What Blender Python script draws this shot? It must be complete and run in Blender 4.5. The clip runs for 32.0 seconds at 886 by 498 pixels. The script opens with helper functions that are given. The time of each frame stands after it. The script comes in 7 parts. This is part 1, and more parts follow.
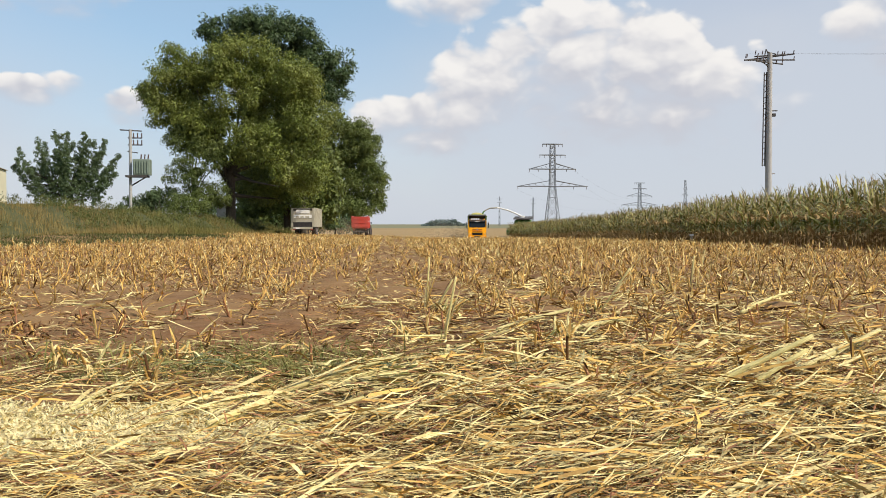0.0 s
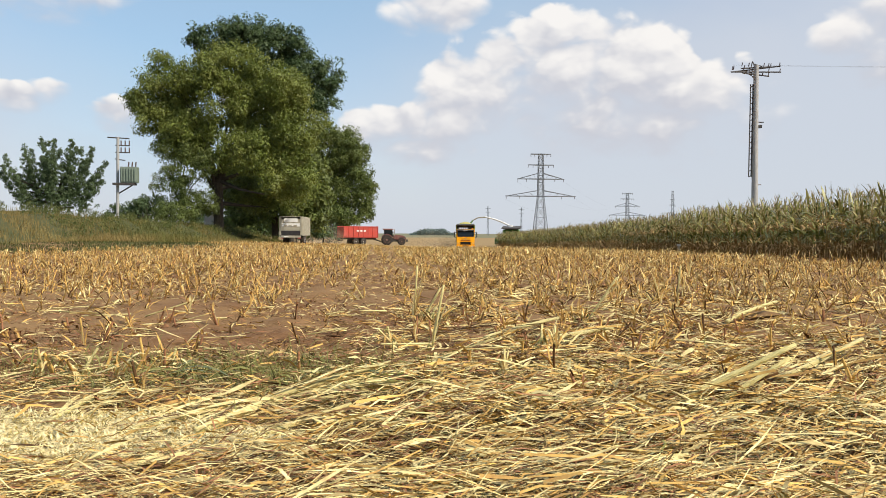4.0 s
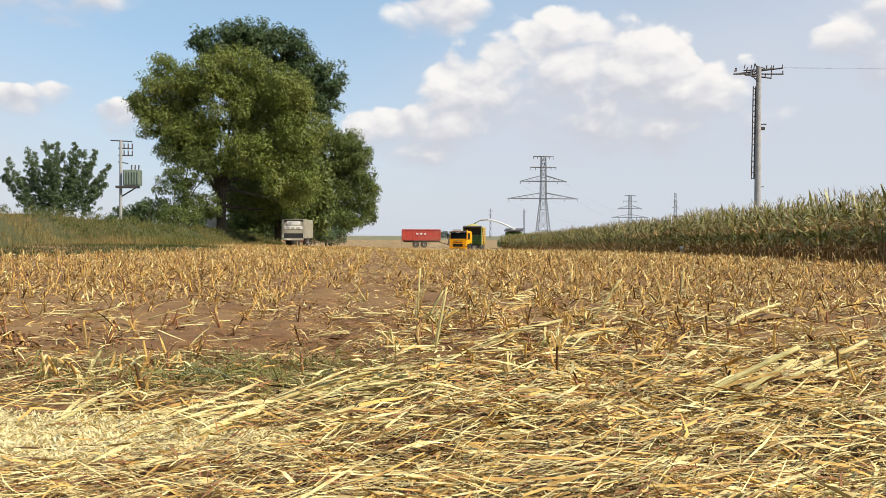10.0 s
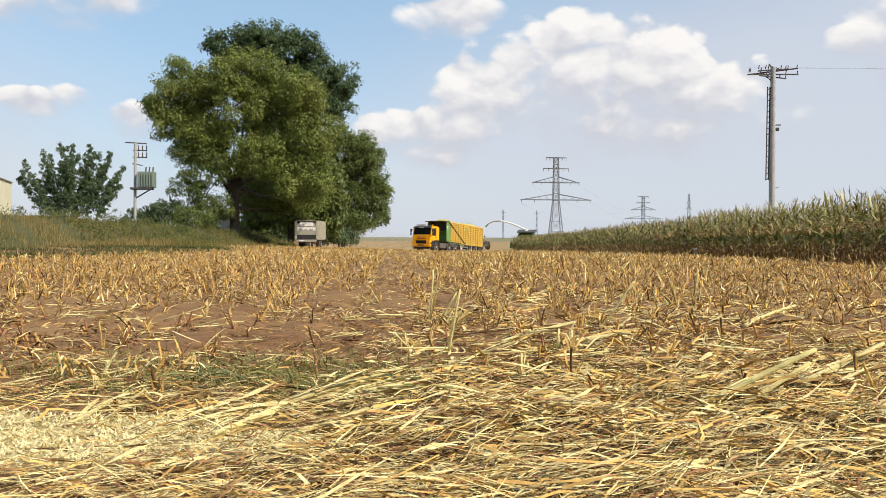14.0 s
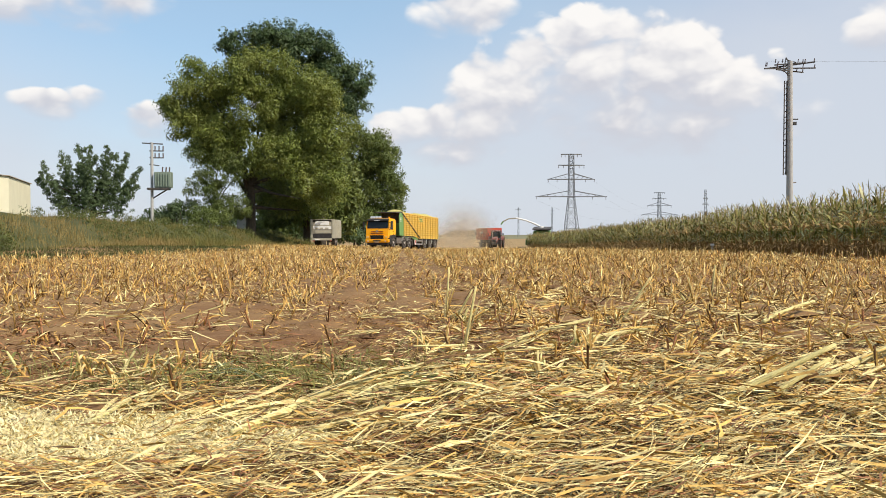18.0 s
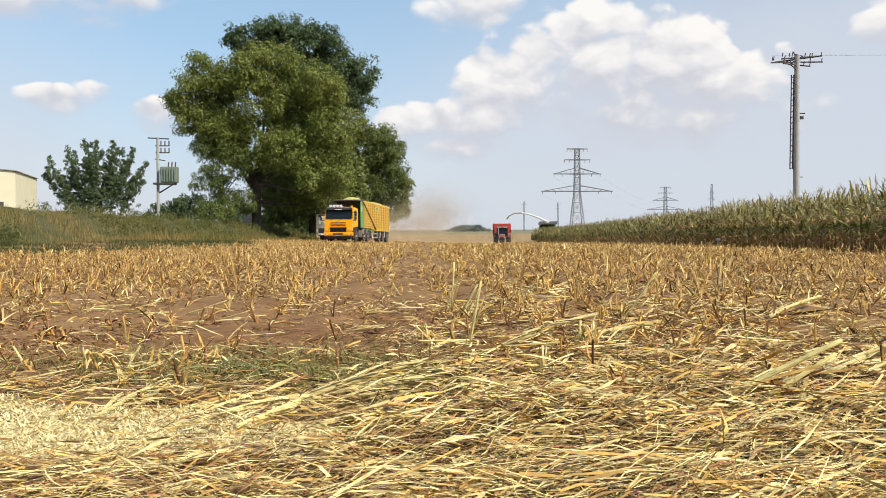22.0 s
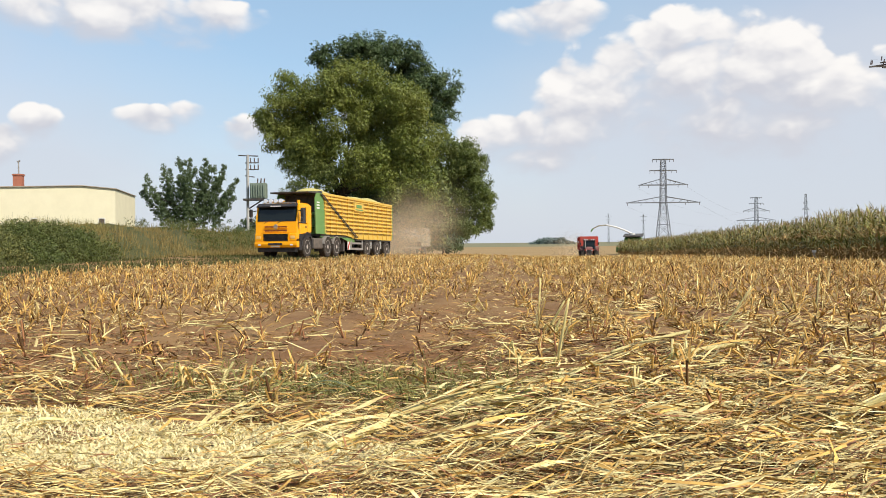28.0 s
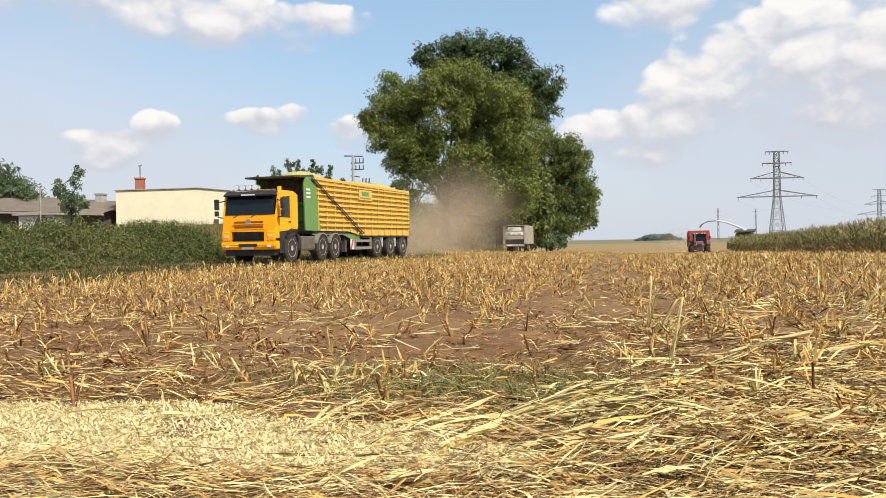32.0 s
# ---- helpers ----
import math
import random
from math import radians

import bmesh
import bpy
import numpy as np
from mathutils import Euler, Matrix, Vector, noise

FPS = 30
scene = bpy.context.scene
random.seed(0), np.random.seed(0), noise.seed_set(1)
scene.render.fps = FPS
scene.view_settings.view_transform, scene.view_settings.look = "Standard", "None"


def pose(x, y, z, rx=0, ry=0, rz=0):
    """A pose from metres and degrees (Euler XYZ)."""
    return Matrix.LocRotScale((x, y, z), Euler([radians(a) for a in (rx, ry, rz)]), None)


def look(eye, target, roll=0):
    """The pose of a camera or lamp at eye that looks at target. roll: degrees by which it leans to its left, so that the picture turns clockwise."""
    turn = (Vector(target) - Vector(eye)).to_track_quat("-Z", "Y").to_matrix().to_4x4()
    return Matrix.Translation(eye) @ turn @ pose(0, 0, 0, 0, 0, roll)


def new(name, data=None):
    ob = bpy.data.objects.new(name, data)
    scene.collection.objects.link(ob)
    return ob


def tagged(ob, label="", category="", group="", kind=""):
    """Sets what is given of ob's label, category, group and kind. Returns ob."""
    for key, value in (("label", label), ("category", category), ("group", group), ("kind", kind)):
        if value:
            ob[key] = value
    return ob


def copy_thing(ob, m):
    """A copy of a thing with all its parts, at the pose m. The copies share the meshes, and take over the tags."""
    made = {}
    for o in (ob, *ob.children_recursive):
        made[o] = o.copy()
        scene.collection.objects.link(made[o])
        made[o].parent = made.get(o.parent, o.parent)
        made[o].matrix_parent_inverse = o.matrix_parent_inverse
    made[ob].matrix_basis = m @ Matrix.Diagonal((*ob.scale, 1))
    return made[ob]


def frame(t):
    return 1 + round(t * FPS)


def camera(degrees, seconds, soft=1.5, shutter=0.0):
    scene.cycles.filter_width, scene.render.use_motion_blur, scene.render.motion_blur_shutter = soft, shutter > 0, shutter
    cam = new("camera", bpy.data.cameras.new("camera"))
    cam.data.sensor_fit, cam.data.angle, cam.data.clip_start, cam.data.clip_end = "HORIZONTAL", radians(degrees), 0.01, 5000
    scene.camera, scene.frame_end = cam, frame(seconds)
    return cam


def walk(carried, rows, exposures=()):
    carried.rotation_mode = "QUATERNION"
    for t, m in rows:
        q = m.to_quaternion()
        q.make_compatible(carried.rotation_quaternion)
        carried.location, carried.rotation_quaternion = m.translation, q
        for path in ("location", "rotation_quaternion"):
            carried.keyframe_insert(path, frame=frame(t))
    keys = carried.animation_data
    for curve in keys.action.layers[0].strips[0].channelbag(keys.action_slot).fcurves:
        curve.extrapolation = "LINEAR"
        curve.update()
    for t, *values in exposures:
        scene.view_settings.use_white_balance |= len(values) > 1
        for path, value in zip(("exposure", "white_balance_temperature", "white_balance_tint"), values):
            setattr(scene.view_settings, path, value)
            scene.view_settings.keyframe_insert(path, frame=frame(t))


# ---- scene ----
cam = camera(55.6, 32.0, soft=0.9)
PATH = [
    (0.0, (0.000, 0.000, 0.800), (0.0001, 1.9991, 0.7403), 0.02),
    (0.5, (0.000, -0.006, 0.800), (0.0035, 1.9931, 0.7403), 0.01),
    (1.0, (0.001, -0.011, 0.799), (0.0093, 1.9880, 0.7413), 0.02),
    (1.5, (0.001, -0.016, 0.798), (0.0167, 1.9835, 0.7435), 0.03),
    (2.0, (0.001, -0.021, 0.797), (0.0229, 1.9785, 0.7459), 0.13),
    (2.5, (0.001, -0.025, 0.796), (0.0271, 1.9740, 0.7488), 0.19),
    (3.0, (0.001, -0.027, 0.795), (0.0288, 1.9722, 0.7516), 0.21),
    (3.5, (0.002, -0.028, 0.795), (0.0299, 1.9712, 0.7545), 0.25),
    (5.5, (0.001, -0.031, 0.795), (0.0313, 1.9689, 0.7653), 0.38),
    (6.0, (0.001, -0.033, 0.795), (0.0314, 1.9665, 0.7668), 0.47),
    (6.5, (-0.000, -0.034, 0.796), (0.0300, 1.9659, 0.7690), 0.50),
    (7.0, (-0.001, -0.033, 0.796), (0.0302, 1.9669, 0.7691), 0.48),
    (7.5, (-0.001, -0.031, 0.795), (0.0297, 1.9681, 0.7688), 0.45),
    (8.0, (-0.000, -0.030, 0.795), (0.0291, 1.9692, 0.7673), 0.42),
    (8.5, (0.001, -0.029, 0.795), (0.0285, 1.9711, 0.7661), 0.32),
    (9.0, (0.001, -0.027, 0.794), (0.0274, 1.9731, 0.7648), 0.25),
    (9.5, (0.001, -0.026, 0.794), (0.0248, 1.9735, 0.7631), 0.20),
    (10.0, (0.000, -0.028, 0.795), (0.0218, 1.9718, 0.7633), 0.21),
    (10.5, (-0.000, -0.030, 0.796), (0.0188, 1.9700, 0.7644), 0.21),
    (11.0, (-0.002, -0.030, 0.796), (0.0148, 1.9701, 0.7655), 0.22),
    (11.5, (-0.004, -0.028, 0.796), (0.0106, 1.9713, 0.7667), 0.23),
    (12.0, (-0.006, -0.028, 0.796), (0.0058, 1.9721, 0.7682), 0.27),
    (12.5, (-0.007, -0.027, 0.797), (0.0002, 1.9725, 0.7696), 0.30),
    (13.0, (-0.007, -0.027, 0.797), (-0.0044, 1.9731, 0.7697), 0.29),
    (13.5, (-0.007, -0.026, 0.797), (-0.0086, 1.9735, 0.7696), 0.24),
    (14.0, (-0.006, -0.026, 0.797), (-0.0141, 1.9737, 0.7684), 0.19),
    (14.5, (-0.005, -0.025, 0.796), (-0.0189, 1.9746, 0.7665), 0.09),
    (16.5, (-0.005, -0.023, 0.796), (-0.0409, 1.9766, 0.7590), -0.31),
    (17.0, (-0.005, -0.021, 0.795), (-0.0444, 1.9786, 0.7590), -0.28),
    (17.5, (-0.005, -0.021, 0.795), (-0.0476, 1.9785, 0.7601), -0.25),
    (18.0, (-0.006, -0.022, 0.795), (-0.0509, 1.9776, 0.7611), -0.24),
    (18.5, (-0.006, -0.021, 0.796), (-0.0540, 1.9777, 0.7612), -0.21),
    (19.0, (-0.006, -0.021, 0.796), (-0.0550, 1.9780, 0.7615), -0.19),
    (19.5, (-0.006, -0.022, 0.796), (-0.0562, 1.9772, 0.7619), -0.15),
    (20.0, (-0.005, -0.022, 0.796), (-0.0568, 1.9767, 0.7583), -0.16),
    (20.5, (-0.003, -0.021, 0.795), (-0.0570, 1.9778, 0.7532), -0.19),
    (21.0, (-0.001, -0.019, 0.795), (-0.0569, 1.9792, 0.7482), -0.24),
    (21.5, (-0.001, -0.018, 0.795), (-0.0574, 1.9803, 0.7480), -0.28),
    (22.0, (-0.002, -0.017, 0.796), (-0.0602, 1.9817, 0.7496), -0.25),
    (22.5, (-0.003, -0.015, 0.797), (-0.0650, 1.9837, 0.7541), -0.20),
    (23.0, (-0.005, -0.012, 0.799), (-0.0732, 1.9865, 0.7604), -0.15),
    (23.5, (-0.007, -0.008, 0.802), (-0.0831, 1.9905, 0.7673), -0.13),
    (24.0, (-0.008, -0.002, 0.805), (-0.0955, 1.9960, 0.7758), -0.14),
    (24.5, (-0.010, 0.005, 0.809), (-0.1081, 2.0022, 0.7828), -0.15),
    (25.0, (-0.012, 0.010, 0.812), (-0.1219, 2.0072, 0.7873), -0.22),
    (25.5, (-0.015, 0.011, 0.816), (-0.1397, 2.0072, 0.7927), -0.35),
    (27.5, (-0.020, 0.008, 0.819), (-0.2349, 1.9968, 0.8046), -0.49),
    (28.0, (-0.028, 0.013, 0.821), (-0.2824, 1.9964, 0.8070), -0.58),
    (28.5, (-0.037, 0.029, 0.821), (-0.3371, 2.0066, 0.8067), -0.75),
    (29.0, (-0.047, 0.047, 0.820), (-0.3914, 2.0175, 0.8055), -0.81),
    (29.5, (-0.055, 0.057, 0.819), (-0.4438, 2.0192, 0.8045), -0.83),
    (30.0, (-0.060, 0.060, 0.819), (-0.4881, 2.0134, 0.8048), -0.98),
    (30.5, (-0.064, 0.058, 0.820), (-0.5213, 2.0045, 0.8063), -1.06),
    (31.0, (-0.066, 0.053, 0.822), (-0.5416, 1.9959, 0.8068), -0.93),
    (31.5, (-0.066, 0.050, 0.823), (-0.5522, 1.9900, 0.8072), -0.97),
    (32.0, (-0.066, 0.049, 0.823), (-0.5603, 1.9867, 0.8067), -0.99),
]
walk(cam, [(t, look(eye, target, roll)) for t, eye, target, roll in PATH], exposures=[(0.0, -0.05), (4.0, 0.0), (32.0, 0.06)])


# ---- light ----
scene.cycles.transparent_max_bounces = 128
SUN_FROM = Vector((0.78, -0.52, 0.95)).normalized()      # towards the sun
sun = new("sun", bpy.data.lights.new("sun", "SUN"))
sun.data.energy, sun.data.angle, sun.data.color = 5.0, radians(0.6), (1.0, 0.91, 0.79)
sun.matrix_world = look((0, 0, 60), Vector((0, 0, 60)) - SUN_FROM)


def make_world():
    w = bpy.data.worlds.new("sky")
    scene.world = w
    w.use_nodes = True
    nt = w.node_tree
    nt.nodes.clear()
    N, L = nt.nodes.new, nt.links.new

    def val(op, a, b=None, c=None, clamp=False):
        n = N("ShaderNodeMath")
        n.operation, n.use_clamp = op, clamp
        for i, v in enumerate((a, b, c)):
            if v is None:
                continue
            if isinstance(v, (int, float)):
                n.inputs[i].default_value = v
            else:
                L(v, n.inputs[i])
        return n.outputs[0]

    sky = N("ShaderNodeTexSky")
    sky.sky_type, sky.sun_disc = "NISHITA", False
    sky.sun_elevation = math.asin(SUN_FROM.z)
    sky.sun_rotation = math.atan2(SUN_FROM.x, SUN_FROM.y)
    sky.air_density, sky.dust_density, sky.ozone_density = 1.0, 0.6, 2.0
    skyc = N("ShaderNodeVectorMath")
    skyc.operation = "SCALE"
    L(sky.outputs[0], skyc.inputs[0])
    skyc.inputs["Scale"].default_value = 0.15
    co = N("ShaderNodeTexCoord")
    sep = N("ShaderNodeSeparateXYZ")
    L(co.outputs["Generated"], sep.inputs[0])
    dx, dy, dz = sep.outputs
    hor = val("SQRT", val("ADD", val("MULTIPLY", dx, dx), val("MULTIPLY", dy, dy)))
    az = val("ARCTAN2", dx, dy)
    el = val("DIVIDE", dz, val("MAXIMUM", hor, 0.05))
    comb = N("ShaderNodeCombineXYZ")
    L(az, comb.inputs[0])
    L(val("MULTIPLY", el, 1.5), comb.inputs[1])

    def noise_tex(scale, detail, rough, dist=0.0):
        n = N("ShaderNodeTexNoise")
        n.inputs["Scale"].default_value, n.inputs["Detail"].default_value = scale, detail
        n.inputs["Roughness"].default_value, n.inputs["Distortion"].default_value = rough, dist
        L(comb.outputs[0], n.inputs["Vector"])
        return n.outputs["Fac"]

    def shifted(dx, dy):
        n = N("ShaderNodeVectorMath")
        n.operation = "ADD"
        L(comb.outputs[0], n.inputs[0])
        n.inputs[1].default_value = (dx, dy, 0)
        return n.outputs[0]

    def billow(at):
        """Heaped, rounded relief of a cumulus, about -0.5 to 0.5."""
        warp = N("ShaderNodeTexNoise")
        warp.inputs["Scale"].default_value, warp.inputs["Detail"].default_value = 16, 3
        L(at, warp.inputs["Vector"])
        move = N("ShaderNodeVectorMath")
        move.operation = "MULTIPLY_ADD"
        L(warp.outputs["Color"], move.inputs[0])
        move.inputs[1].default_value = (0.05, 0.05, 0)
        L(at, move.inputs[2])
        total = None
        for scale, weight in ((15, 0.7), (36, 0.26), (85, 0.1)):
            v = N("ShaderNodeTexVoronoi")
            v.feature = "SMOOTH_F1"
            v.inputs["Scale"].default_value, v.inputs["Smoothness"].default_value = scale, 0.35
            L(move.outputs[0], v.inputs["Vector"])
            w = val("MULTIPLY", val("SUBTRACT", 0.42, v.outputs["Distance"]), weight)
            total = w if total is None else val("ADD", total, w)
        return total

    broad, fine = noise_tex(3.2, 4, 0.55), noise_tex(30, 5, 0.6, 0.2)
    here, sunward = billow(comb.outputs[0]), billow(shifted(0.008, 0.022))
    # heaped clouds: azimuth, elevation, half width, half height
    heaps = [(0.15, 0.2, 0.13, 0.045), (0.22, 0.165, 0.16, 0.04), (0.06, 0.175, 0.07, 0.035), (-0.03, 0.125, 0.09, 0.022), (0.138, 0.226, 0.055, 0.042), (0.205, 0.222, 0.06, 0.044), (0.085, 0.205, 0.045, 0.035), (0.25, 0.205, 0.045, 0.042), (0.025, 0.19, 0.04, 0.03),
             (0.16, 0.185, 0.12, 0.03), (0.29, 0.185, 0.03, 0.022), (0.03, 0.148, 0.05, 0.02), (-0.04, 0.135, 0.05, 0.02), (-0.085, 0.13, 0.03, 0.02),
             (0.005, 0.272, 0.055, 0.018), (0.50, 0.245, 0.06, 0.045), (0.57, 0.25, 0.06, 0.04), (0.455, 0.22, 0.03, 0.014), (0.12, 0.14, 0.035, 0.018),
             (-0.455, 0.148, 0.04, 0.011), (-0.42, 0.155, 0.025, 0.012), (-0.36, 0.135, 0.035, 0.016), (-0.63, 0.118, 0.045, 0.016), (-0.578, 0.138, 0.022, 0.014),
             (-0.69, 0.292, 0.15, 0.026), (-0.50, 0.268, 0.13, 0.024), (-0.4, 0.272, 0.06, 0.016), (-0.2, 0.15, 0.05, 0.014)]
    best = weights = heights = None
    for ca, ce, ra, re in heaps:
        u = val("DIVIDE", val("SUBTRACT", az, ca), ra)
        h = val("DIVIDE", val("SUBTRACT", el, ce), re)
        v = val("MAXIMUM", h, val("MULTIPLY", h, -0.55))      # flat, drawn-out undersides
        d = val("SUBTRACT", 1.0, val("ADD", val("MULTIPLY", u, u), val("MULTIPLY", v, v)))
        w = val("EXPONENT", val("MULTIPLY", val("MAXIMUM", d, -4.0), 2.0))
        wh = val("MULTIPLY", w, val("MAXIMUM", h, -1.8))
        best = d if best is None else val("SMOOTH_MAX", best, d, 0.25)
        weights = w if weights is None else val("ADD", weights, w)
        heights = wh if heights is None else val("ADD", heights, wh)
    height = val("DIVIDE", heights, weights)
    best = val("MAXIMUM", best, -2.0)
    heap = val("ADD", best, val("ADD", val("MULTIPLY", here, 2.5), val("MULTIPLY", val("SUBTRACT", fine, 0.5), 0.55)))
    # crisp tops, soft undersides
    soft = N("ShaderNodeMapRange")
    L(height, soft.inputs[0])
    soft.inputs[1].default_value, soft.inputs[2].default_value, soft.inputs[3].default_value, soft.inputs[4].default_value = -1.0, 0.5, 1.7, 0.5
    mask = N("ShaderNodeMapRange")
    mask.interpolation_type = "SMOOTHSTEP"
    L(val("DIVIDE", val("ADD", heap, 0.25), soft.outputs[0]), mask.inputs[0])
    mask.inputs[1].default_value, mask.inputs[2].default_value = -0.3, 0.8
    # thin veil, strongest low in the sky and to the right of the trees
    veil = N("ShaderNodeMapRange")
    veil.interpolation_type = "SMOOTHSTEP"
    low = val("MULTIPLY", val("SUBTRACT", 0.30, el), 1.9)
    side = val("MULTIPLY", val("MINIMUM", val("MAXIMUM", val("ADD", az, 0.12), -0.1), 0.5), 0.75)
    west = val("MULTIPLY", val("MINIMUM", val("MAXIMUM", val("SUBTRACT", -0.33, az), 0.0), 0.5), 0.7)
    side = val("ADD", side, west)
    L(val("ADD", val("ADD", val("MULTIPLY", val("SUBTRACT", broad, 0.5), 0.9), low), side), veil.inputs[0])
    veil.inputs[1].default_value, veil.inputs[2].default_value = 0.0, 0.62
    veil.inputs[3].default_value, veil.inputs[4].default_value = 0.5, 0.93
    vc = N("ShaderNodeMix")
    vc.data_type = "RGBA"
    clear = N("ShaderNodeMapRange")
    L(el, clear.inputs[0])
    clear.inputs[1].default_value, clear.inputs[2].default_value, clear.inputs[3].default_value, clear.inputs[4].default_value = 0.4, 1.0, 1.0, 0.1
    L(val("MULTIPLY", veil.outputs[0], clear.outputs[0]), vc.inputs["Factor"])
    L(skyc.outputs[0], vc.inputs["A"])
    tone = N("ShaderNodeMapRange")
    L(val("SUBTRACT", el, val("MULTIPLY", side, 0.6)), tone.inputs[0])
    tone.inputs[1].default_value, tone.inputs[2].default_value = 0.06, 0.26
    haze = N("ShaderNodeMix")
    haze.data_type = "RGBA"
    L(tone.outputs[0], haze.inputs["Factor"])
    haze.inputs["A"].default_value, haze.inputs["B"].default_value = (0.62, 0.665, 0.745, 1), (0.44, 0.635, 0.80, 1)
    L(haze.outputs["Result"], vc.inputs["B"])
    shade = N("ShaderNodeMapRange")
    shade.interpolation_type = "SMOOTHSTEP"
    L(val("ADD", val("MULTIPLY", val("SUBTRACT", here, sunward), 1.5), val("ADD", val("MULTIPLY", height, 0.5), val("MULTIPLY", here, 0.5))), shade.inputs[0])
    shade.inputs[1].default_value, shade.inputs[2].default_value = -0.75, 0.5
    cc = N("ShaderNodeMix")
    cc.data_type = "RGBA"
    L(shade.outputs[0], cc.inputs["Factor"])
    cc.inputs["A"].default_value, cc.inputs["B"].default_value = (0.60, 0.61, 0.67, 1), (0.96, 0.93, 0.90, 1)
    mix = N("ShaderNodeMix")
    mix.data_type = "RGBA"
    L(val("MULTIPLY", mask.outputs[0], 0.95), mix.inputs["Factor"])
    L(vc.outputs["Result"], mix.inputs["A"])
    L(cc.outputs["Result"], mix.inputs["B"])
    bg, out = N("ShaderNodeBackground"), N("ShaderNodeOutputWorld")
    L(mix.outputs["Result"], bg.inputs[0])
    bg.inputs[1].default_value = 1.0
    L(bg.outputs[0], out.inputs[0])


make_world()


# ---- materials ----
def mat(name, base, second=None, scale=6.0, amount=0.6, rough=0.8, metal=0.0, bump=0.0, bump_scale=40.0, random_value=0.0,
        island=0.0, coords="Object", spec=0.3, translucent=0.0, third=None, third_scale=0.5, stretch=None):
    """A surface: base colour, a second colour in noise, a third in broad patches, bump, and a value that varies by piece."""
    m = bpy.data.materials.new(name)
    m.use_nodes = True
    nt = m.node_tree
    N, L = nt.nodes.new, nt.links.new
    b = nt.nodes["Principled BSDF"]
    b.inputs["Roughness"].default_value, b.inputs["Metallic"].default_value = rough, metal
    b.inputs["Specular IOR Level"].default_value = spec
    co = N("ShaderNodeTexCoord")
    at = co.outputs[coords]
    if stretch:
        mp = N("ShaderNodeMapping")
        mp.inputs["Scale"].default_value = stretch
        L(at, mp.inputs["Vector"])
        at = mp.outputs[0]
    col = N("ShaderNodeRGB")
    col.outputs[0].default_value = (*base, 1)
    c = col.outputs[0]

    def blend(c, other, sc, lo, hi, detail=6):
        n = N("ShaderNodeTexNoise")
        n.inputs["Scale"].default_value, n.inputs["Detail"].default_value = sc, detail
        n.inputs["Roughness"].default_value = 0.62
        L(at, n.inputs["Vector"])
        r = N("ShaderNodeMapRange")
        L(n.outputs["Fac"], r.inputs[0])
        r.inputs[1].default_value, r.inputs[2].default_value, r.inputs[4].default_value = lo, hi, amount
        mx = N("ShaderNodeMix")
        mx.data_type = "RGBA"
        L(r.outputs[0], mx.inputs["Factor"])
        L(c, mx.inputs["A"])
        mx.inputs["B"].default_value = (*other, 1)
        return mx.outputs["Result"]

    if second:
        c = blend(c, second, scale, 0.38, 0.66)
    if third:
        c = blend(c, third, third_scale, 0.42, 0.62, 3)
    for kind, k in (("info", random_value), ("geo", island)):
        if k:
            if kind == "info":
                n = N("ShaderNodeObjectInfo").outputs["Random"]
            else:
                n = N("ShaderNodeNewGeometry").outputs["Random Per Island"]
            r = N("ShaderNodeMapRange")
            L(n, r.inputs[0])
            r.inputs[3].default_value, r.inputs[4].default_value = 1 - k, 1 + k
            h = N("ShaderNodeHueSaturation")
            L(r.outputs[0], h.inputs["Value"])
            L(c, h.inputs["Color"])
            c = h.outputs[0]
    L(c, b.inputs["Base Color"])
    if bump:
        n = N("ShaderNodeTexNoise")
        n.inputs["Scale"].default_value, n.inputs["Detail"].default_value = bump_scale, 5
        L(at, n.inputs["Vector"])
        bp = N("ShaderNodeBump")
        bp.inputs["Strength"].default_value, bp.inputs["Distance"].default_value = bump, 0.02
        L(n.outputs["Fac"], bp.inputs["Height"])
        L(bp.outputs[0], b.inputs["Normal"])
    if translucent:
        tr, ms = N("ShaderNodeBsdfTranslucent"), N("ShaderNodeMixShader")
        L(c, tr.inputs[0])
        ms.inputs[0].default_value = translucent
        L(b.outputs[0], ms.inputs[1])
        L(tr.outputs[0], ms.inputs[2])
        L(ms.outputs[0], nt.nodes["Material Output"].inputs[0])
    return m


